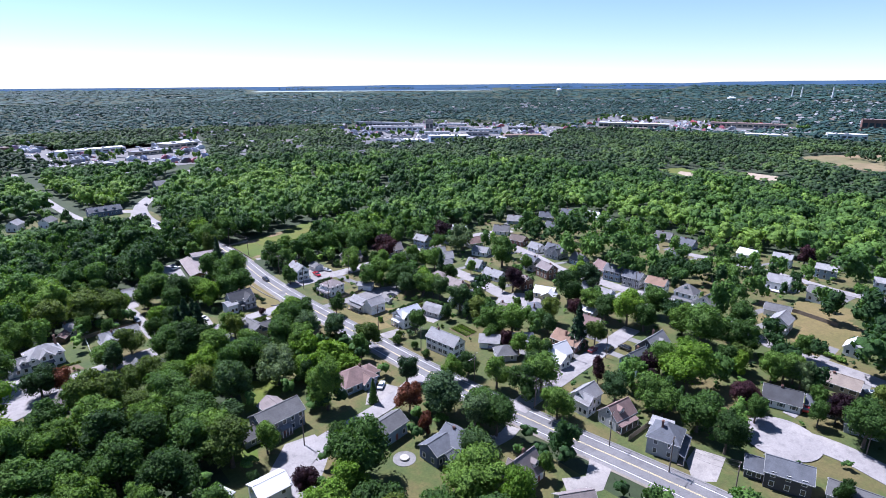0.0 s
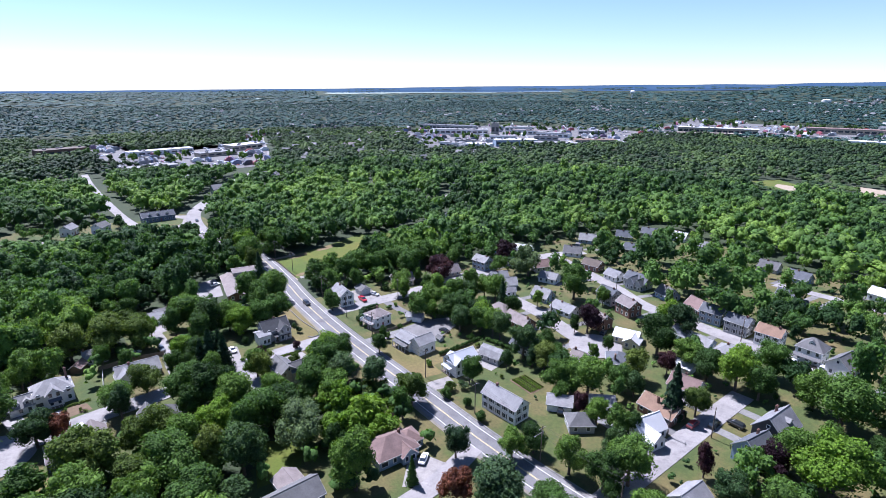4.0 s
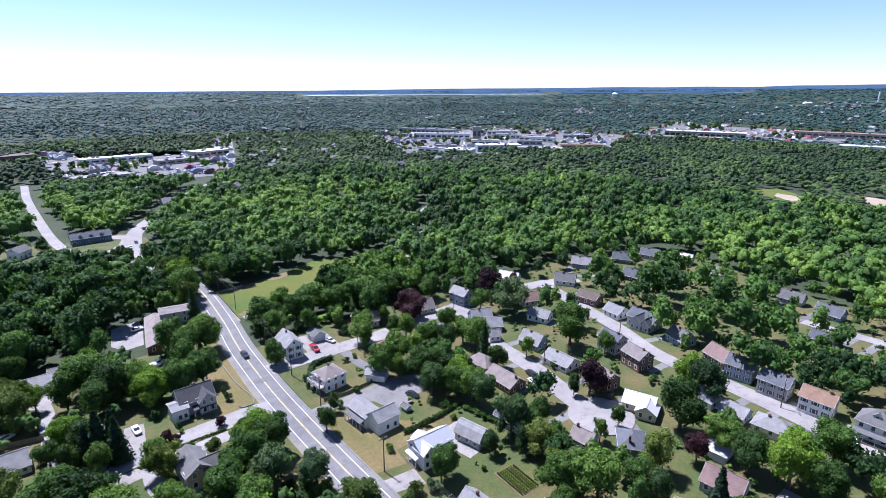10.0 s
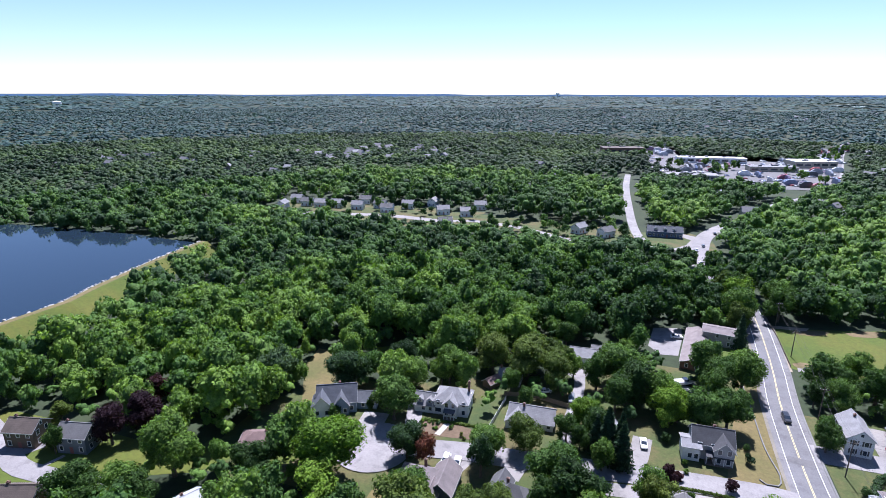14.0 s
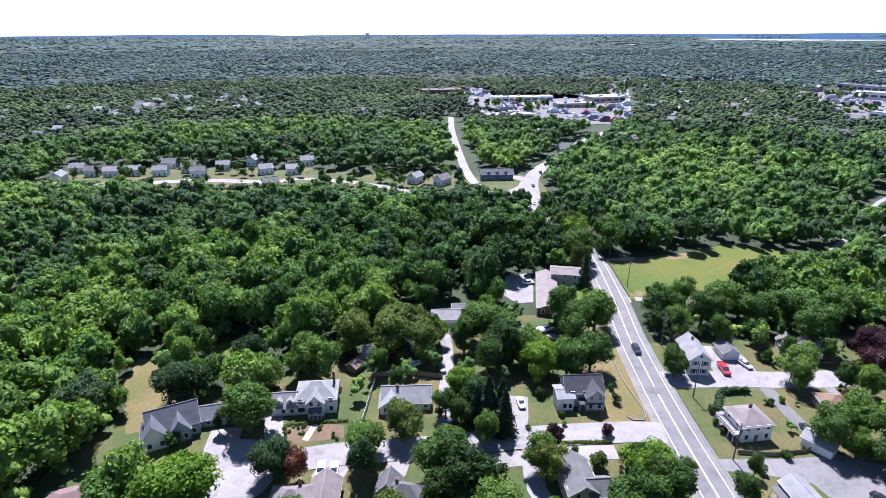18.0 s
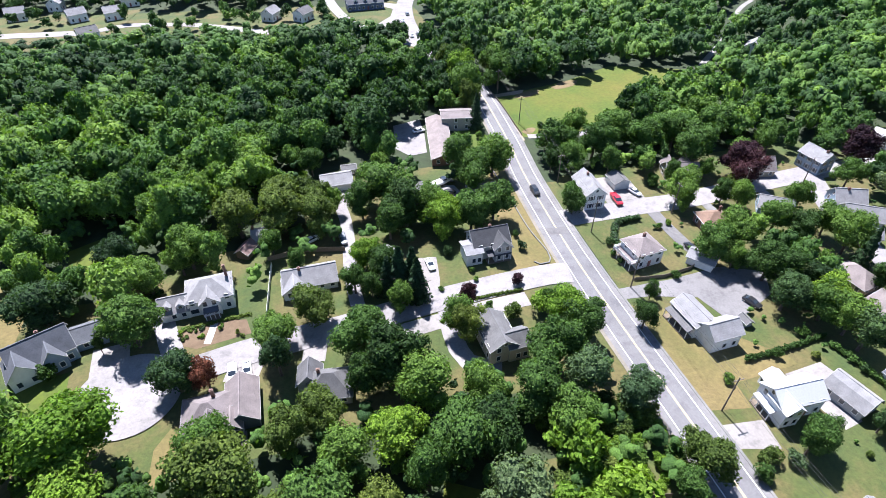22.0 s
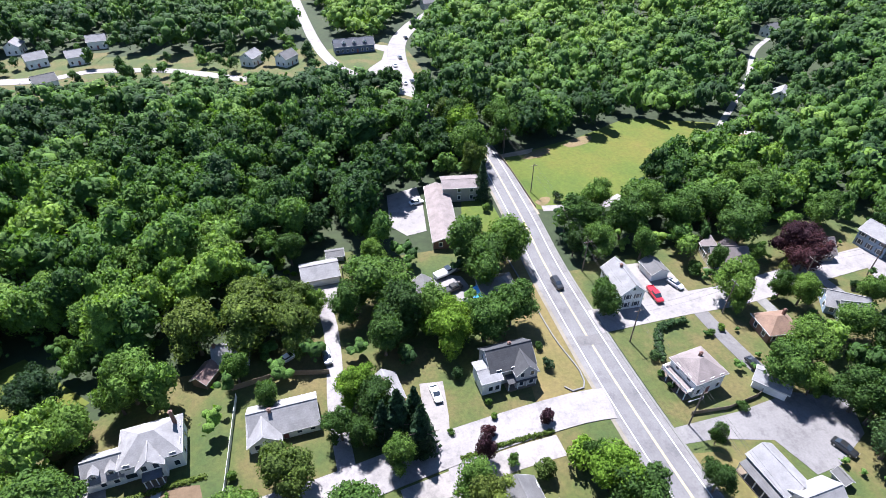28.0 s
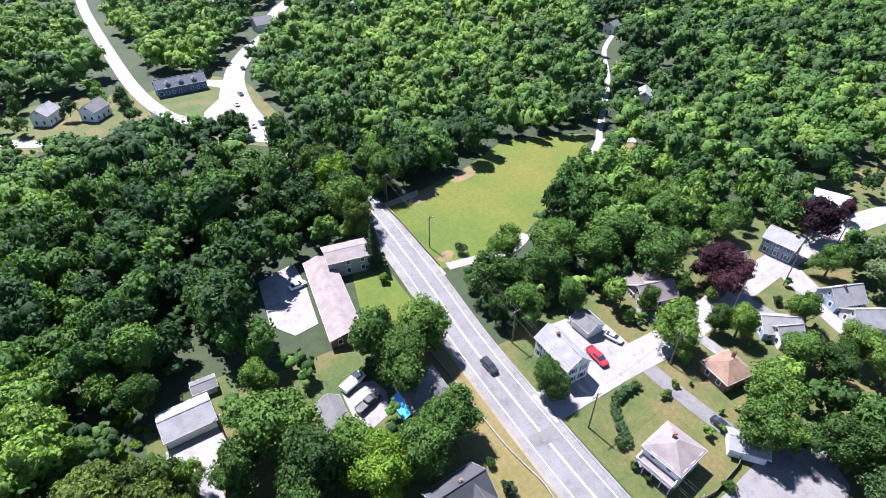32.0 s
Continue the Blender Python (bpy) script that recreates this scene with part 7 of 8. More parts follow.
tree(127.6, 267.7, 13.4, 5.9)
tree(128.5, 255.0, 14.9, 6.9)
tree(129.2, 245.1, 11.3, 4.5)
tree(138.7, 261.7, 14.5, 6.7)
tree(145.4, 253.1, 14.9, 7.0)
tree(157.5, 254.9, 14.7, 6.8)
tree(173.5, 265.8, 14.5, 6.6)
tree(172.1, 256.2, 14.5, 6.7)
tree(112.1, 250.8, 9.4, 3.3)
tree(208.9, 243.1, 9.5, 3.3)
tree(188.9, 246.3, 12.9, 5.6)
tree(119.5, 278.1, 3.3, 2.2, "green", "bush")
tree(96.2, 277.9, 3.0, 2.0, "green", "bush")
tree(90.0, 221.2, 2.2, 1.4, "green", "bush")
tree(36.3, 243.7, 14.1, 6.4, "olive")
tree(28.1, 246.9, 12.6, 5.4, "olive")
tree(42.7, 243.7, 10.2, 3.8)
tree(58.1, 257.8, 11.2, 4.5)
tree(37.5, 265.3, 11.0, 4.3)
tree(96.9, 285.4, 13.6, 3.2, "conifer", "spire")
tree(213.5, 238.2, 10.0, 3.6, "maroon")
tree(228.0, 233.3, 8.0, 2.4, "maroon")
tree(196.6, 220.8, 11.0, 4.4)
tree(212.1, 218.0, 10.1, 3.8)
tree(149.6, 177.1, 12.6, 5.4, "lime")
tree(149.1, 165.8, 12.6, 5.4, "blue")
tree(157.4, 219.2, 10.6, 4.1)
tree(122.2, 148.7, 10.3, 3.9)
tree(146.5, 150.5, 13.7, 6.0, "blue")
tree(150.3, 137.8, 10.0, 3.6)
tree(143.9, 119.8, 15.3, 7.2)
tree(139.5, 126.5, 13.5, 6.0)
tree(163.6, 117.5, 12.2, 5.2, "olive")
tree(155.7, 111.9, 9.8, 3.5, "blue")
tree(155.5, 98.8, 17.3, 4.2, "conifer", "spire")
tree(160.8, 94.9, 10.6, 4.1, "olive")
tree(184.4, 123.1, 17.2, 8.5)
tree(182.5, 94.8, 15.9, 7.6, "lime")
tree(182.8, 88.0, 12.8, 5.6)
tree(180.9, 103.0, 12.5, 5.4)
tree(183.6, 111.3, 11.8, 4.8)
tree(179.8, 150.2, 13.3, 5.8, "maroon")
tree(202.1, 176.8, 18.0, 9.0)
tree(205.2, 209.2, 18.0, 9.0, "grey")
tree(211.2, 232.8, 14.6, 6.7, "maroon")
tree(168.3, 230.1, 12.9, 5.6, "maroon")
tree(171.2, 194.4, 14.2, 6.5)
tree(169.0, 187.4, 14.0, 3.3, "blue", "spire")
tree(168.9, 180.2, 10.6, 4.0)
tree(135.5, 115.5, 8.8, 2.9, "maroon")
tree(135.2, 109.1, 9.9, 3.6)
tree(137.2, 103.4, 9.9, 3.6)
tree(153.2, 70.0, 10.8, 4.2, "maroon")
tree(154.3, 58.4, 18.0, 9.0, "lime")
tree(184.7, 67.6, 18.0, 9.0)
tree(189.0, 76.1, 13.4, 5.9)
tree(169.1, 64.4, 11.8, 4.9)
tree(174.2, 50.3, 10.1, 3.7, "lime")
tree(178.0, 42.3, 11.8, 4.9)
tree(181.8, 37.5, 10.6, 4.1)
tree(177.6, 52.5, 10.7, 4.1, "olive")
tree(204.3, 20.8, 18.0, 9.0)
tree(220.2, 9.5, 18.0, 9.0)
tree(217.3, 22.8, 16.9, 8.3)
tree(190.9, 10.2, 9.3, 3.2, "olive")
tree(182.7, 15.5, 9.9, 3.6, "olive")
tree(175.1, 4.8, 18.0, 9.0)
tree(193.6, 1.8, 13.1, 5.8)
tree(209.7, -0.6, 15.4, 7.3)
tree(214.7, -7.6, 13.2, 5.8)
tree(237.5, 41.6, 13.4, 5.9)
tree(207.6, 70.4, 18.6, 6.1, "blue", "tall")
tree(237.4, 68.5, 13.8, 6.2)
tree(241.9, 92.9, 13.7, 6.2, "grey")
tree(237.9, 98.2, 13.7, 6.1, "grey")
tree(266.5, 174.5, 18.0, 9.0)
tree(248.4, 151.1, 18.0, 9.0)
tree(252.1, 136.7, 18.0, 9.0)
tree(261.5, 129.7, 18.0, 9.0)
tree(234.7, 160.4, 15.9, 7.6)
tree(226.3, 123.0, 18.0, 9.0, "blue")
tree(245.1, 116.5, 14.2, 6.5)
tree(272.0, 156.2, 18.0, 9.0)
tree(263.1, 184.9, 18.0, 9.0)
tree(204.7, 126.3, 14.6, 6.7, "blue")
tree(206.2, 132.5, 12.9, 5.6, "lime")
tree(286.3, 45.3, 18.0, 9.0, "blue")
tree(310.3, 70.1, 12.0, 5.0, "maroon")
tree(316.4, 28.4, 13.3, 5.9, "grey")
tree(297.0, 19.6, 14.8, 6.9, "olive")
tree(300.3, 4.0, 18.0, 9.0, "blue")
tree(251.7, 20.7, 17.3, 8.5)
tree(235.2, 29.4, 17.7, 8.8)
tree(232.8, 19.5, 18.0, 9.0)
tree(303.8, -16.5, 11.0, 4.3)
tree(255.8, -8.8, 14.0, 6.3)
tree(252.7, -13.6, 16.7, 8.1)
tree(174.5, 112.9, 10.0, 3.6, "maroon")
tree(155.5, 117.5, 10.8, 4.2)
tree(265.0, 112.4, 13.4, 6.0)
tree(278.0, 96.3, 12.9, 5.6)
tree(275.0, 82.0, 11.9, 4.9)
tree(240.0, 107.8, 12.5, 5.4)
tree(236.2, 148.0, 15.0, 7.0, "grey")
tree(182.8, 180.0, 8.6, 2.8)
tree(163.2, 200.9, 11.7, 4.8)
tree(158.1, 243.2, 17.3, 8.5)
tree(170.8, 21.6, 9.2, 3.1, "maroon")
tree(160.4, 42.4, 9.1, 3.1, "maroon")
tree(247.8, 47.1, 11.4, 4.6)
tree(276.0, 59.6, 11.0, 4.3)
tree(271.0, 10.4, 15.6, 7.4)
tree(168.3, 34.4, 2.8, 1.9, "green", "bush")
tree(152.0, 147.4, 8.7, 2.8)
tree(163.3, 133.7, 7.9, 2.3)
tree(304.9, 198.4, 15.9, 7.6)
tree(283.6, 149.2, 18.0, 9.0)
tree(290.4, 174.0, 16.0, 7.6)
tree(278.9, 184.3, 17.4, 8.6)
tree(268.0, 213.9, 14.8, 6.9)
tree(251.5, 184.2, 14.7, 6.8)
tree(206.3, 164.3, 9.6, 3.4)
tree(176.2, 153.3, 8.3, 2.5)
tree(184.4, 168.6, 2.9, 2.0, "green", "bush")
tree(204.4, 51.5, 12.2, 5.1)
tree(202.9, 61.4, 13.8, 6.2)
tree(189.1, 56.3, 14.0, 6.3)
tree(199.6, 40.4, 9.9, 3.6)
tree(199.2, 36.7, 10.3, 3.9)
tree(198.0, 45.3, 3.0, 2.0, "blue", "bush")
tree(220.0, 87.6, 8.1, 2.4)
tree(249.1, 81.6, 10.5, 4.0)
tree(197.6, 91.0, 13.6, 6.1)
tree(140.4, 172.6, 2.3, 1.6, "green", "bush")
tree(139.4, 100.2, 8.4, 2.6)
tree(172.6, 28.4, 8.5, 2.7)
tree(166.6, 16.8, 10.1, 3.7)
tree(163.6, 26.0, 9.4, 3.3)
tree(135.0, 122.9, 8.5, 2.6)
tree(199.7, -6.2, 11.1, 4.4)
tree(337.3, -53.0, 13.9, 6.2)
tree(319.0, -41.0, 9.0, 4.6, "maroon")
tree(172.3, 134.4, 8.1, 2.4)
tree(156.6, 149.1, 9.3, 3.2)
tree(273.7, 85.4, 9.7, 3.5)
tree(277.1, 71.5, 12.6, 5.4)
tree(137.7, 60.4, 13.7, 6.2)
tree(138.0, 47.8, 14.6, 6.7)
tree(134.3, 38.9, 13.6, 6.1)
tree(158.5, 44.1, 10.4, 3.9, "maroon")
tree(168.9, 23.0, 10.1, 3.7, "maroon")
tree(162.8, 15.3, 15.0, 7.0)
tree(114.8, 77.4, 12.6, 5.2)
tree(85.4, 107.9, 11.3, 4.6, "rust")
tree(82.7, 97.2, 8.2, 2.5, "rust")
tree(92.3, 101.7, 14.7, 6.8, "grey")
tree(92.4, 88.2, 16.4, 5.2, "grey", "tall")
tree(96.5, 84.0, 13.6, 6.1)
tree(59.7, 94.1, 17.8, 8.9)
tree(52.5, 89.9, 13.7, 6.1, "lime")
tree(74.5, 70.9, 15.6, 7.4)
tree(46.5, 97.8, 9.6, 3.4, "maroon")
tree(92.8, 64.9, 8.2, 2.5)
tree(114.3, 100.2, 11.9, 4.9)
tree(116.0, 91.4, 12.2, 5.1)
tree(122.6, 89.2, 14.4, 6.6)
tree(95.2, 121.4, 11.0, 4.3, "conifer")
tree(106.5, 112.5, 9.9, 3.6)
tree(68.2, 130.8, 8.5, 2.7)
tree(81.0, 119.9, 8.1, 1.7, "green", "spire")
tree(112.9, 111.3, 10.0, 3.7)
tree(46.8, 118.9, 10.6, 4.1)
tree(38.4, 107.1, 7.3, 1.8, "blue")
tree(157.1, 68.6, 13.7, 6.2)
tree(139.6, 80.0, 10.8, 2.9, "maroon", "tall")
tree(178.2, 39.4, 12.3, 5.2)
tree(180.0, 35.1, 10.7, 4.1, "grey")
tree(174.5, 54.4, 11.1, 4.4)
tree(153.0, 38.4, 10.1, 3.8)
tree(64.5, 148.3, 15.2, 7.1, "grey")
tree(59.5, 162.3, 15.6, 7.4)
tree(34.1, 153.0, 15.6, 7.4)
tree(15.6, 151.4, 15.6, 7.4)
tree(23.4, 134.9, 15.5, 7.3)
tree(33.1, 127.4, 14.3, 6.5)
tree(23.6, 117.6, 16.0, 7.7)
tree(14.7, 129.4, 14.7, 6.8)
tree(4.0, 130.6, 15.7, 7.5)
tree(37.2, 127.1, 14.0, 6.3)
tree(6.5, 148.9, 13.7, 6.2)
tree(83.6, 146.5, 11.4, 7.6, "lime", "bush")
tree(76.5, 145.2, 9.4, 6.3, "lime", "bush")
tree(79.0, 157.3, 10.5, 7.0, "lime", "bush")
tree(85.5, 139.2, 7.8, 5.2, "lime", "bush")
tree(78.2, 137.7, 6.5, 4.3, "lime", "bush")
tree(71.1, 146.7, 8.2, 5.5, "lime", "bush")
tree(109.3, 145.9, 3.7, 2.5, "green", "bush")
tree(110.8, 130.1, 3.6, 2.4, "green", "bush")
tree(112.3, 138.1, 3.1, 2.0, "green", "bush")
tree(135.1, 13.2, 8.3, 2.5)
tree(106.7, 73.5, 1.8, 1.2, "green", "bush")
tree(-43.6, 163.2, 18.0, 9.0)
tree(-68.8, 167.3, 12.6, 5.4, "maroon")
tree(-71.8, 185.9, 11.1, 4.4, "maroon")
tree(-45.7, 151.0, 13.3, 5.9)
tree(-42.4, 150.9, 12.1, 5.1)
tree(26.5, 195.1, 12.1, 5.1)
tree(59.1, 203.6, 13.0, 3.4, "conifer", "spire")
tree(-21.8, 166.4, 13.9, 6.2)
tree(-43.9, 203.9, 16.2, 7.8, "grey")
tree(66.3, 191.6, 11.3, 4.5)
tree(71.0, 226.2, 12.4, 5.3, "lime")
tree(85.8, 245.7, 15.2, 7.1)
tree(45.1, 189.6, 14.0, 6.3)
tree(52.1, 212.2, 11.1, 4.4)
tree(-56.3, 147.9, 13.0, 5.6)
tree(-79.2, 159.4, 8.9, 2.9)


tree(72.8, 228.7, 12.5, 5.6, "lime")
tree(48.6, 217.0, 10.5, 4.4, "lime")
tree(-91.0, 170.0, 7.0, 3.0, "olive")
tree(-82.5, 160.5, 5.5, 2.8, "olive")
tree(-64.5, 175.5, 13.0, 5.6, "maroon")
tree(-52.4, 146.0, 11.5, 5.2)
tree(-41.5, 146.5, 11.0, 4.8, "olive")
tree(262.5, -13.0, 11.0, 5.0)
tree(272.0, -15.5, 10.5, 4.6)
tree(180.4, 4.0, 15.0, 7.4)
tree(230.5, 18.0, 15.0, 7.4)
tree(228.0, 8.5, 14.5, 7.0)
tree(238.0, 26.0, 14.0, 6.6)
# overgrown lot beside the road: low vines and saplings
lot_rnd2 = random.Random(44)
for i in range(84):
    x, y = lot_rnd2.uniform(75, 97), lot_rnd2.uniform(147, 166)
    r = lot_rnd2.uniform(1.5, 3.2)
    tree(x, y, 1.3 * r, r, lot_rnd2.choice(["lime", "lime", "green", "olive"]), "bush")
for i in range(16):
    r = lot_rnd2.uniform(0.9, 1.8)
    tree(lot_rnd2.uniform(32, 38.5), lot_rnd2.uniform(253, 267), 1.1 * r, r, "lime", "bush")

# tall trees leaning over the road beyond the field
tree(98.8, 305.0, 17.5, 6.8, "green", "broad", "trees over the road")
tree(97.6, 298.4, 14.5, 5.0, "olive", "broad", "trees over the road")
for i in range(8):
    tree(99.6 - 0.12 * i * i, 313 + 6.2 * i, 16.5 + i % 3, 6.9, ("green", "lime", "green", "olive")[i % 4], "broad", "trees over the road")
for i in range(6):
    tree(115.6 - 0.35 * i * (i - 1), 317 + 7.0 * i, 16 + i % 2, 6.4, "green", "broad", "trees over the road")

# gardens of the eastern streets: filling trees and shrubs
garden_rnd = random.Random(31)
garden_far = list(FAR_GARDEN) + FAR_TREES
for i in range(int(250 / 6.4)):
    for j in range(int(320 / 6.4)):
        x, y = 108 + 6.4 * (i + garden_rnd.random()), -65 + 6.4 * (j + garden_rnd.random())
        pick, sz = garden_rnd.random(), garden_rnd.random()
        if not inside(x, y, Z_EAST) or x < 128 or (x > 180 and y < 0) or not off_houses(x, y, 1.2 + 2.5 * sz) or not off_roads(x, y, 1.5 + 2.5 * sz) or any(inside(x, y, p) for p in OPEN):
            continue
        if any(math.hypot(x - a, y - b) < r * 0.75 + 1.5 for a, b, r in TREES):
            continue
        edge = 1.0 if x > 250 or y > 200 or y < 20 else 0.85
        if pick < 0.46 * edge:
            R = 2.6 + 3.0 * sz
            hue = garden_rnd.choice(["green", "green", "green", "blue", "blue", "olive"])
            if near_path(x, y) < 100:
                tree(x, y, 1.5 * R + 4.0, R, hue)
            else:
                garden_far.append((x, y, 1.5 * R + 4.0, R))
                TREES.append((x, y, R))
        elif pick < 0.72:
            R = 0.9 + 0.9 * sz
            tree(x, y, 1.5 * R, R, garden_rnd.choice(["green", "olive", "blue", "green"]), "bush")

# woods: the nearest trees one by one, the rest joined
wood_rng = random.Random(77)
CLEARINGS = [[(-27.5, 242), (-20.4, 246), (-3.8, 230), (-13, 220), (-24.4, 230)], [(-33, 202), (-44.6, 221), (-47, 234), (-42, 234), (-30.3, 217.4), (-29.9, 203)], [(32, 252), (39, 252), (39, 268), (32, 268)], CLEAR_W]

def in_sight(x, y):
    """Whether a place lies on the side of the walk that is ever looked at."""
    a = math.degrees(math.atan2(y - 60, x - 20))
    return -38 < a < 165


def scatter(x0, y0, x1, y1, step, jitter=0.5):
    nx, ny = int((x1 - x0) / step), int((y1 - y0) / step)
    for i in range(nx):
        for j in range(ny):
            yield x0 + (i + 0.5 + wood_rng.uniform(-jitter, jitter) + 0.5 * (j % 2)) * step, y0 + (j + 0.5 + wood_rng.uniform(-jitter, jitter)) * step


def low_ground(x, y):
    """Trees on the near side of a clearing stand low, so that it lies open to the walk."""
    dx, dy = x - 40, y - 90
    r = math.hypot(dx, dy)
    for k in (15, 35, 55, 75):
        if any(inside(x + dx / r * k, y + dy / r * k, p) for p in (GOLF, BALL, PIT, DRYR)):
            return 0.42
    for k in (8, 20, 32):
        if any(inside(x + dx / r * k, y + dy / r * k, p) for p in FAR_YARDS):
            return 0.6
    return 1.0


wood_hue = lambda: wood_rng.choice(["green"] * 7 + ["olive", "olive", "blue", "lime"])
mid, close, nearest, under = [], [], [], []
for x, y in scatter(-420, -280, 640, 620, 7.4):
    d = near_path(x, y)
    if d > 470 or not in_sight(x, y) or not is_woods(x, y) or not off_roads(x, y, 0.8 if 318 < y < 364 and 90 < x < 125 else 4.2 if d < 165 else 6.5 if y > 364 else 3.0):
        continue
    garden = inside(x, y, Z_WEST) or inside(x, y, Z_SOUTH)
    if not off_houses(x, y, 3.4 if garden else 2.5) or (garden and y < 222 and wood_rng.random() < 0.12):
        continue
    if any(math.hypot(x - a, y - b) < r * 0.7 + 2.5 for a, b, r in TREES if abs(x - a) < 12 and abs(y - b) < 12):
        continue
    if d > 280 and wood_rng.random() < 0.3:
        continue
    R = wood_rng.triangular(3.0, 10.0, 5.2) * (1.15 if d > 280 else 1.0)
    H = min(19.0, 7.8 + 0.95 * R + wood_rng.uniform(-2.5, 3.5)) * low_ground(x, y)
    if d < 210 and any(inside(x + 0.75 * R * math.cos(k), y + 0.75 * R * math.sin(k), p) for k in (0, 0.8, 1.6, 2.4, 3.1, 3.9, 4.7, 5.5) for p in CLEARINGS):
        R, H = 0.55 * R, 0.7 * H
    if d < 58 and y > 30:
        tree(x, y, H, R, wood_hue(), "tall" if wood_rng.random() < 0.2 else "broad", "woodland trees")
    elif d < 112:
        nearest.append((x, y, H, R))
    elif d < 175:
        close.append((x, y, H, R))
    else:
        mid.append((x, y, H, R))


def join_trees(name, spots, shapes, label, tone=0.13, mat=None):
    """Many far trees as one mesh; each takes a tint of its own."""
    V, F, T, n = [], [], [], 0
    rng = np.random.default_rng(len(spots))
    for x, y, H, R in spots:
        v, f = shapes[rng.integers(len(shapes))]
        a = rng.uniform(0, 2 * math.pi)
        c, s = math.cos(a), math.sin(a)
        w = np.empty_like(v)
        w[:, 0] = (v[:, 0] * c - v[:, 1] * s) * R + x
        w[:, 1] = (v[:, 0] * s + v[:, 1] * c) * R + y
        w[:, 2] = v[:, 2] * H + ground_z(x, y)
        V.append(w)
        F.append(f + n)
        T.append(np.full(len(v), min(1.0, max(0.0, rng.beta(1.5, 1.7) * 0.8 + tone - 0.03 + 0.45 * noise.noise((x / 34, y / 34, 3)) + 0.5 * noise.noise((x / 130, y / 130, 8))))))
        n += len(v)
    return tagged(new(name, fast_mesh(name, np.concatenate(V), np.concatenate(F), mat or M_WOODS, np.concatenate(T), mat is not M_HAZED_WOODS)), label, "trees", kind="stuff")


def unit_shape(seed, lumps, leaves, size):
    v, f = crown_of(seed, 1.0, 2.0, lumps, leaves, size, 0.0, 0.86)
    up = np.cross(v[f[:, 1]] - v[f[:, 0]], v[f[:, 2]] - v[f[:, 0]])
    core = np.arange(len(f)) < 20 * lumps
    f = f[~core | (up[:, 2] > -0.35 * np.linalg.norm(up, axis=1))]
    v = v * (1, 1, 0.5)
    v[:, 2] = v[:, 2] * 0.94 + 0.06
    return v, f


NEAR_SHAPES = [unit_shape(121 + i, 24, 820, 0.125) for i in range(9)]
CLOSE_SHAPES = [unit_shape(181 + i, 20, 400, 0.16) for i in range(9)]
GARDEN_SHAPES = [unit_shape(161 + i, 16, 280, 0.17) for i in range(7)]
MID_SHAPES = [unit_shape(201 + i, 14, 90, 0.15) for i in range(8)]
FAR_SHAPES = [unit_shape(221 + i, 5, 6, 0.3) for i in range(6)]
for x, y in scatter(-120, 20, 200, 330, 6.6):
    d = near_path(x, y)
    if d < 170 and in_sight(x, y) and is_woods(x, y) and off_roads(x, y, 3.0) and off_houses(x, y, 2.2):
        under.append((x, y, wood_rng.uniform(4.0, 8.5), wood_rng.uniform(2.6, 4.2)))
join_trees("undergrowth", under, FAR_SHAPES, "green undergrowth and saplings between the trees", 0.02)
shrubs = []
for x, y in scatter(112, -60, 320, 246, 4.6, 0.5):
    if inside(x, y, Z_EAST) and wood_rng.random() < 0.42 and off_houses(x, y, 0.4) and off_roads(x, y, 0.8) and not any(inside(x, y, p) for p in OPEN) and x > 128:
        r = wood_rng.triangular(0.5, 2.4, 1.0)
        shrubs.append((x, y, 1.7 * r, r))
join_trees("garden_shrubs", shrubs, FAR_SHAPES, "green shrubs and hedges scattered through the gardens", 0.0)
join_trees("garden_trees", garden_far, GARDEN_SHAPES, "leafy garden trees between the far houses", -0.04)
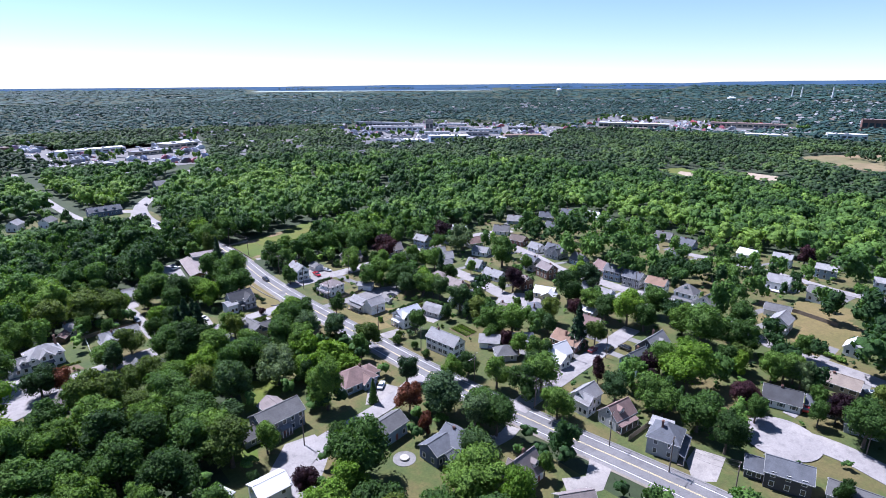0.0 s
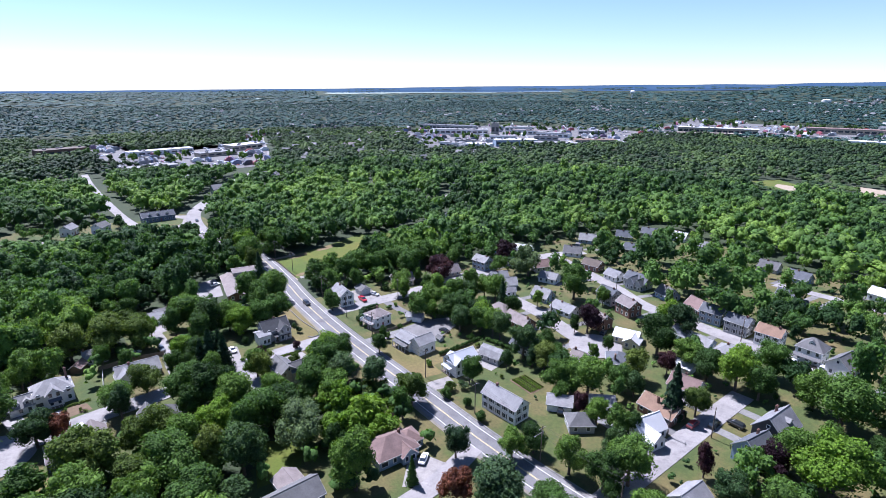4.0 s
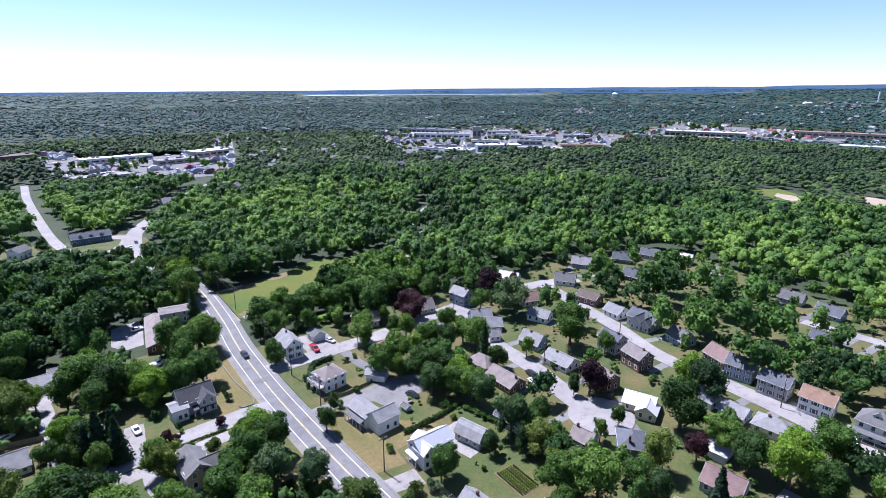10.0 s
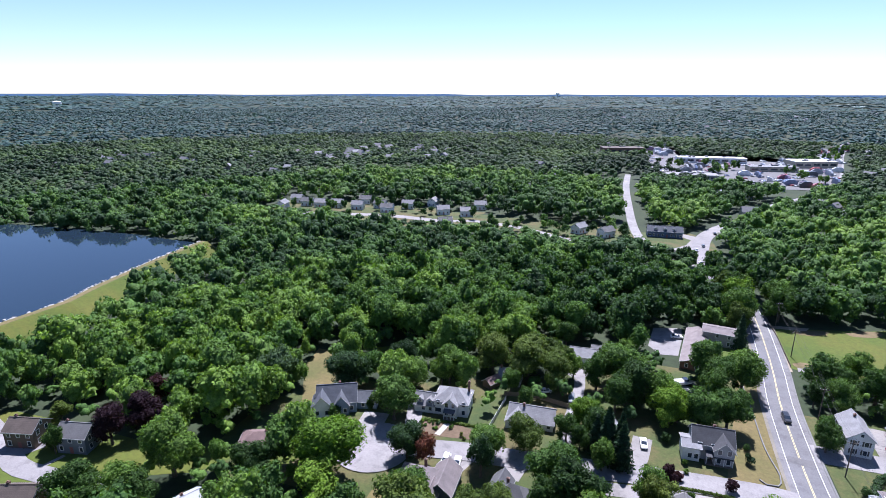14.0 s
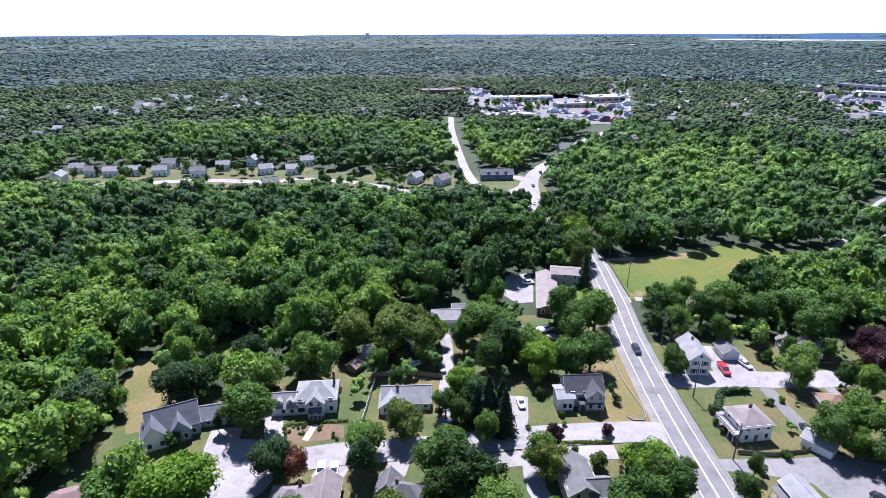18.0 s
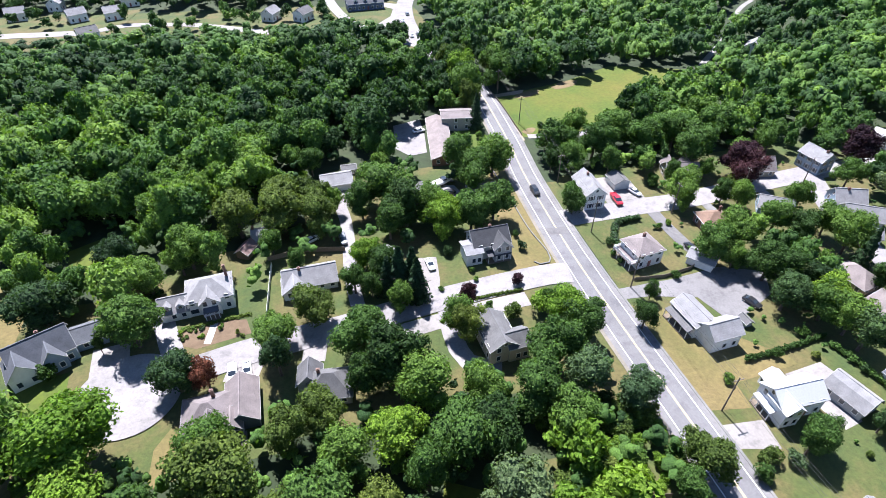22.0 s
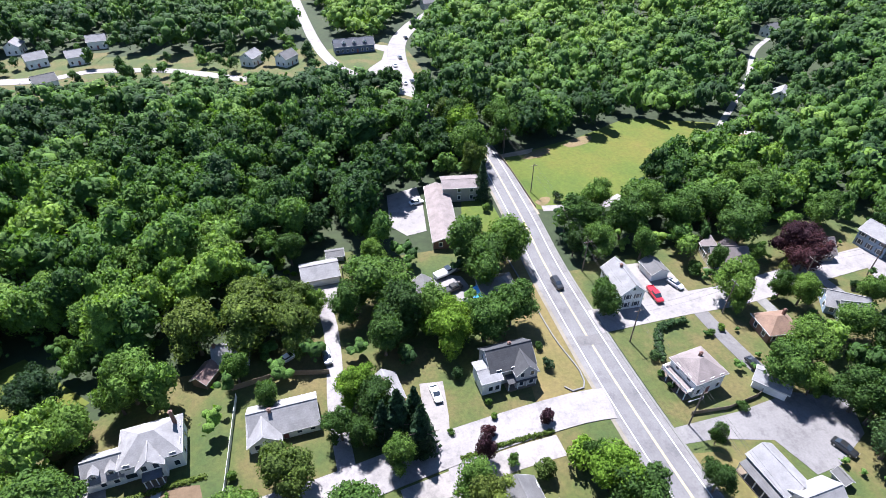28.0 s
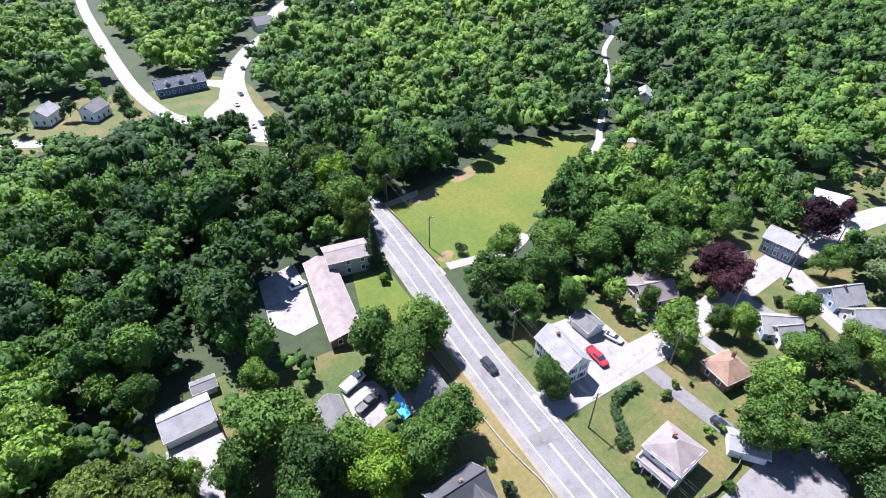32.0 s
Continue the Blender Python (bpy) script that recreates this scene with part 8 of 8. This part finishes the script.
join_trees("woods_edge", nearest, NEAR_SHAPES, "dense leafy broadleaf trees at the woods' edge", 0.2)
join_trees("woods_close", close, CLOSE_SHAPES, "dense green broadleaf woods beside the gardens", 0.2)
DOT_SHAPES = [unit_shape(241 + i, 2, 1, 0.6) for i in range(5)]
join_trees("woods_near", mid, MID_SHAPES, "dense green broadleaf woods", 0.06)
far = []
for x, y in scatter(-1000, -350, 1100, 1100, 10.8):
    d = near_path(x, y)
    if not (470 < d < 960) or not in_sight(x, y) or any(inside(x, y, p) for p in OPEN + PARKS) or not off_roads(x, y, 6.5):
        continue
    far.append((x, y, (wood_rng.uniform(9, 13) + 6 * noise.noise((x / 90, y / 90, 5))) * low_ground(x, y), wood_rng.uniform(6.2, 9.4)))
for gx, gy, n, spread in ((846, 158, 12, 14), (832, 138, 12, 12), (818, 122, 10, 10), (806, 104, 5, 6), (768, 70, 5, 6), (786, 52, 3, 5), (770, 36, 3, 4), (748, 22, 2, 3), (752, 92, 2, 3), (880, 150, 10, 14), (762, -20, 2, 3), (740, 110, 3, 5)):
    for k in range(n):
        far.append((gx + wood_rng.uniform(-spread, spread), gy + wood_rng.uniform(-spread, spread), wood_rng.uniform(9, 14), wood_rng.uniform(3.5, 5.5)))
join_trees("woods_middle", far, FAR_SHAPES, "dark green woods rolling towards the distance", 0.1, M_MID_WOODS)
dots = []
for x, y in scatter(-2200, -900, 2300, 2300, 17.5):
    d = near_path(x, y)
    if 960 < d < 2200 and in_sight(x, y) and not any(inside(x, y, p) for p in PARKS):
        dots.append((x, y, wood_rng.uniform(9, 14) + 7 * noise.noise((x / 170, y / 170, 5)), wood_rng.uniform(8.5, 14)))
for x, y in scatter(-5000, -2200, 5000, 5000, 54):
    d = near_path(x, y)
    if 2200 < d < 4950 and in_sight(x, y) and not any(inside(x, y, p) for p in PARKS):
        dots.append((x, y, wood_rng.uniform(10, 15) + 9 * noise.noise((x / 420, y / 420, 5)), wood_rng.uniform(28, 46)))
join_trees("woods_far", dots, DOT_SHAPES, "distant dark woods to the horizon, tinted with haze blue", 0.07, M_HAZED_WOODS)
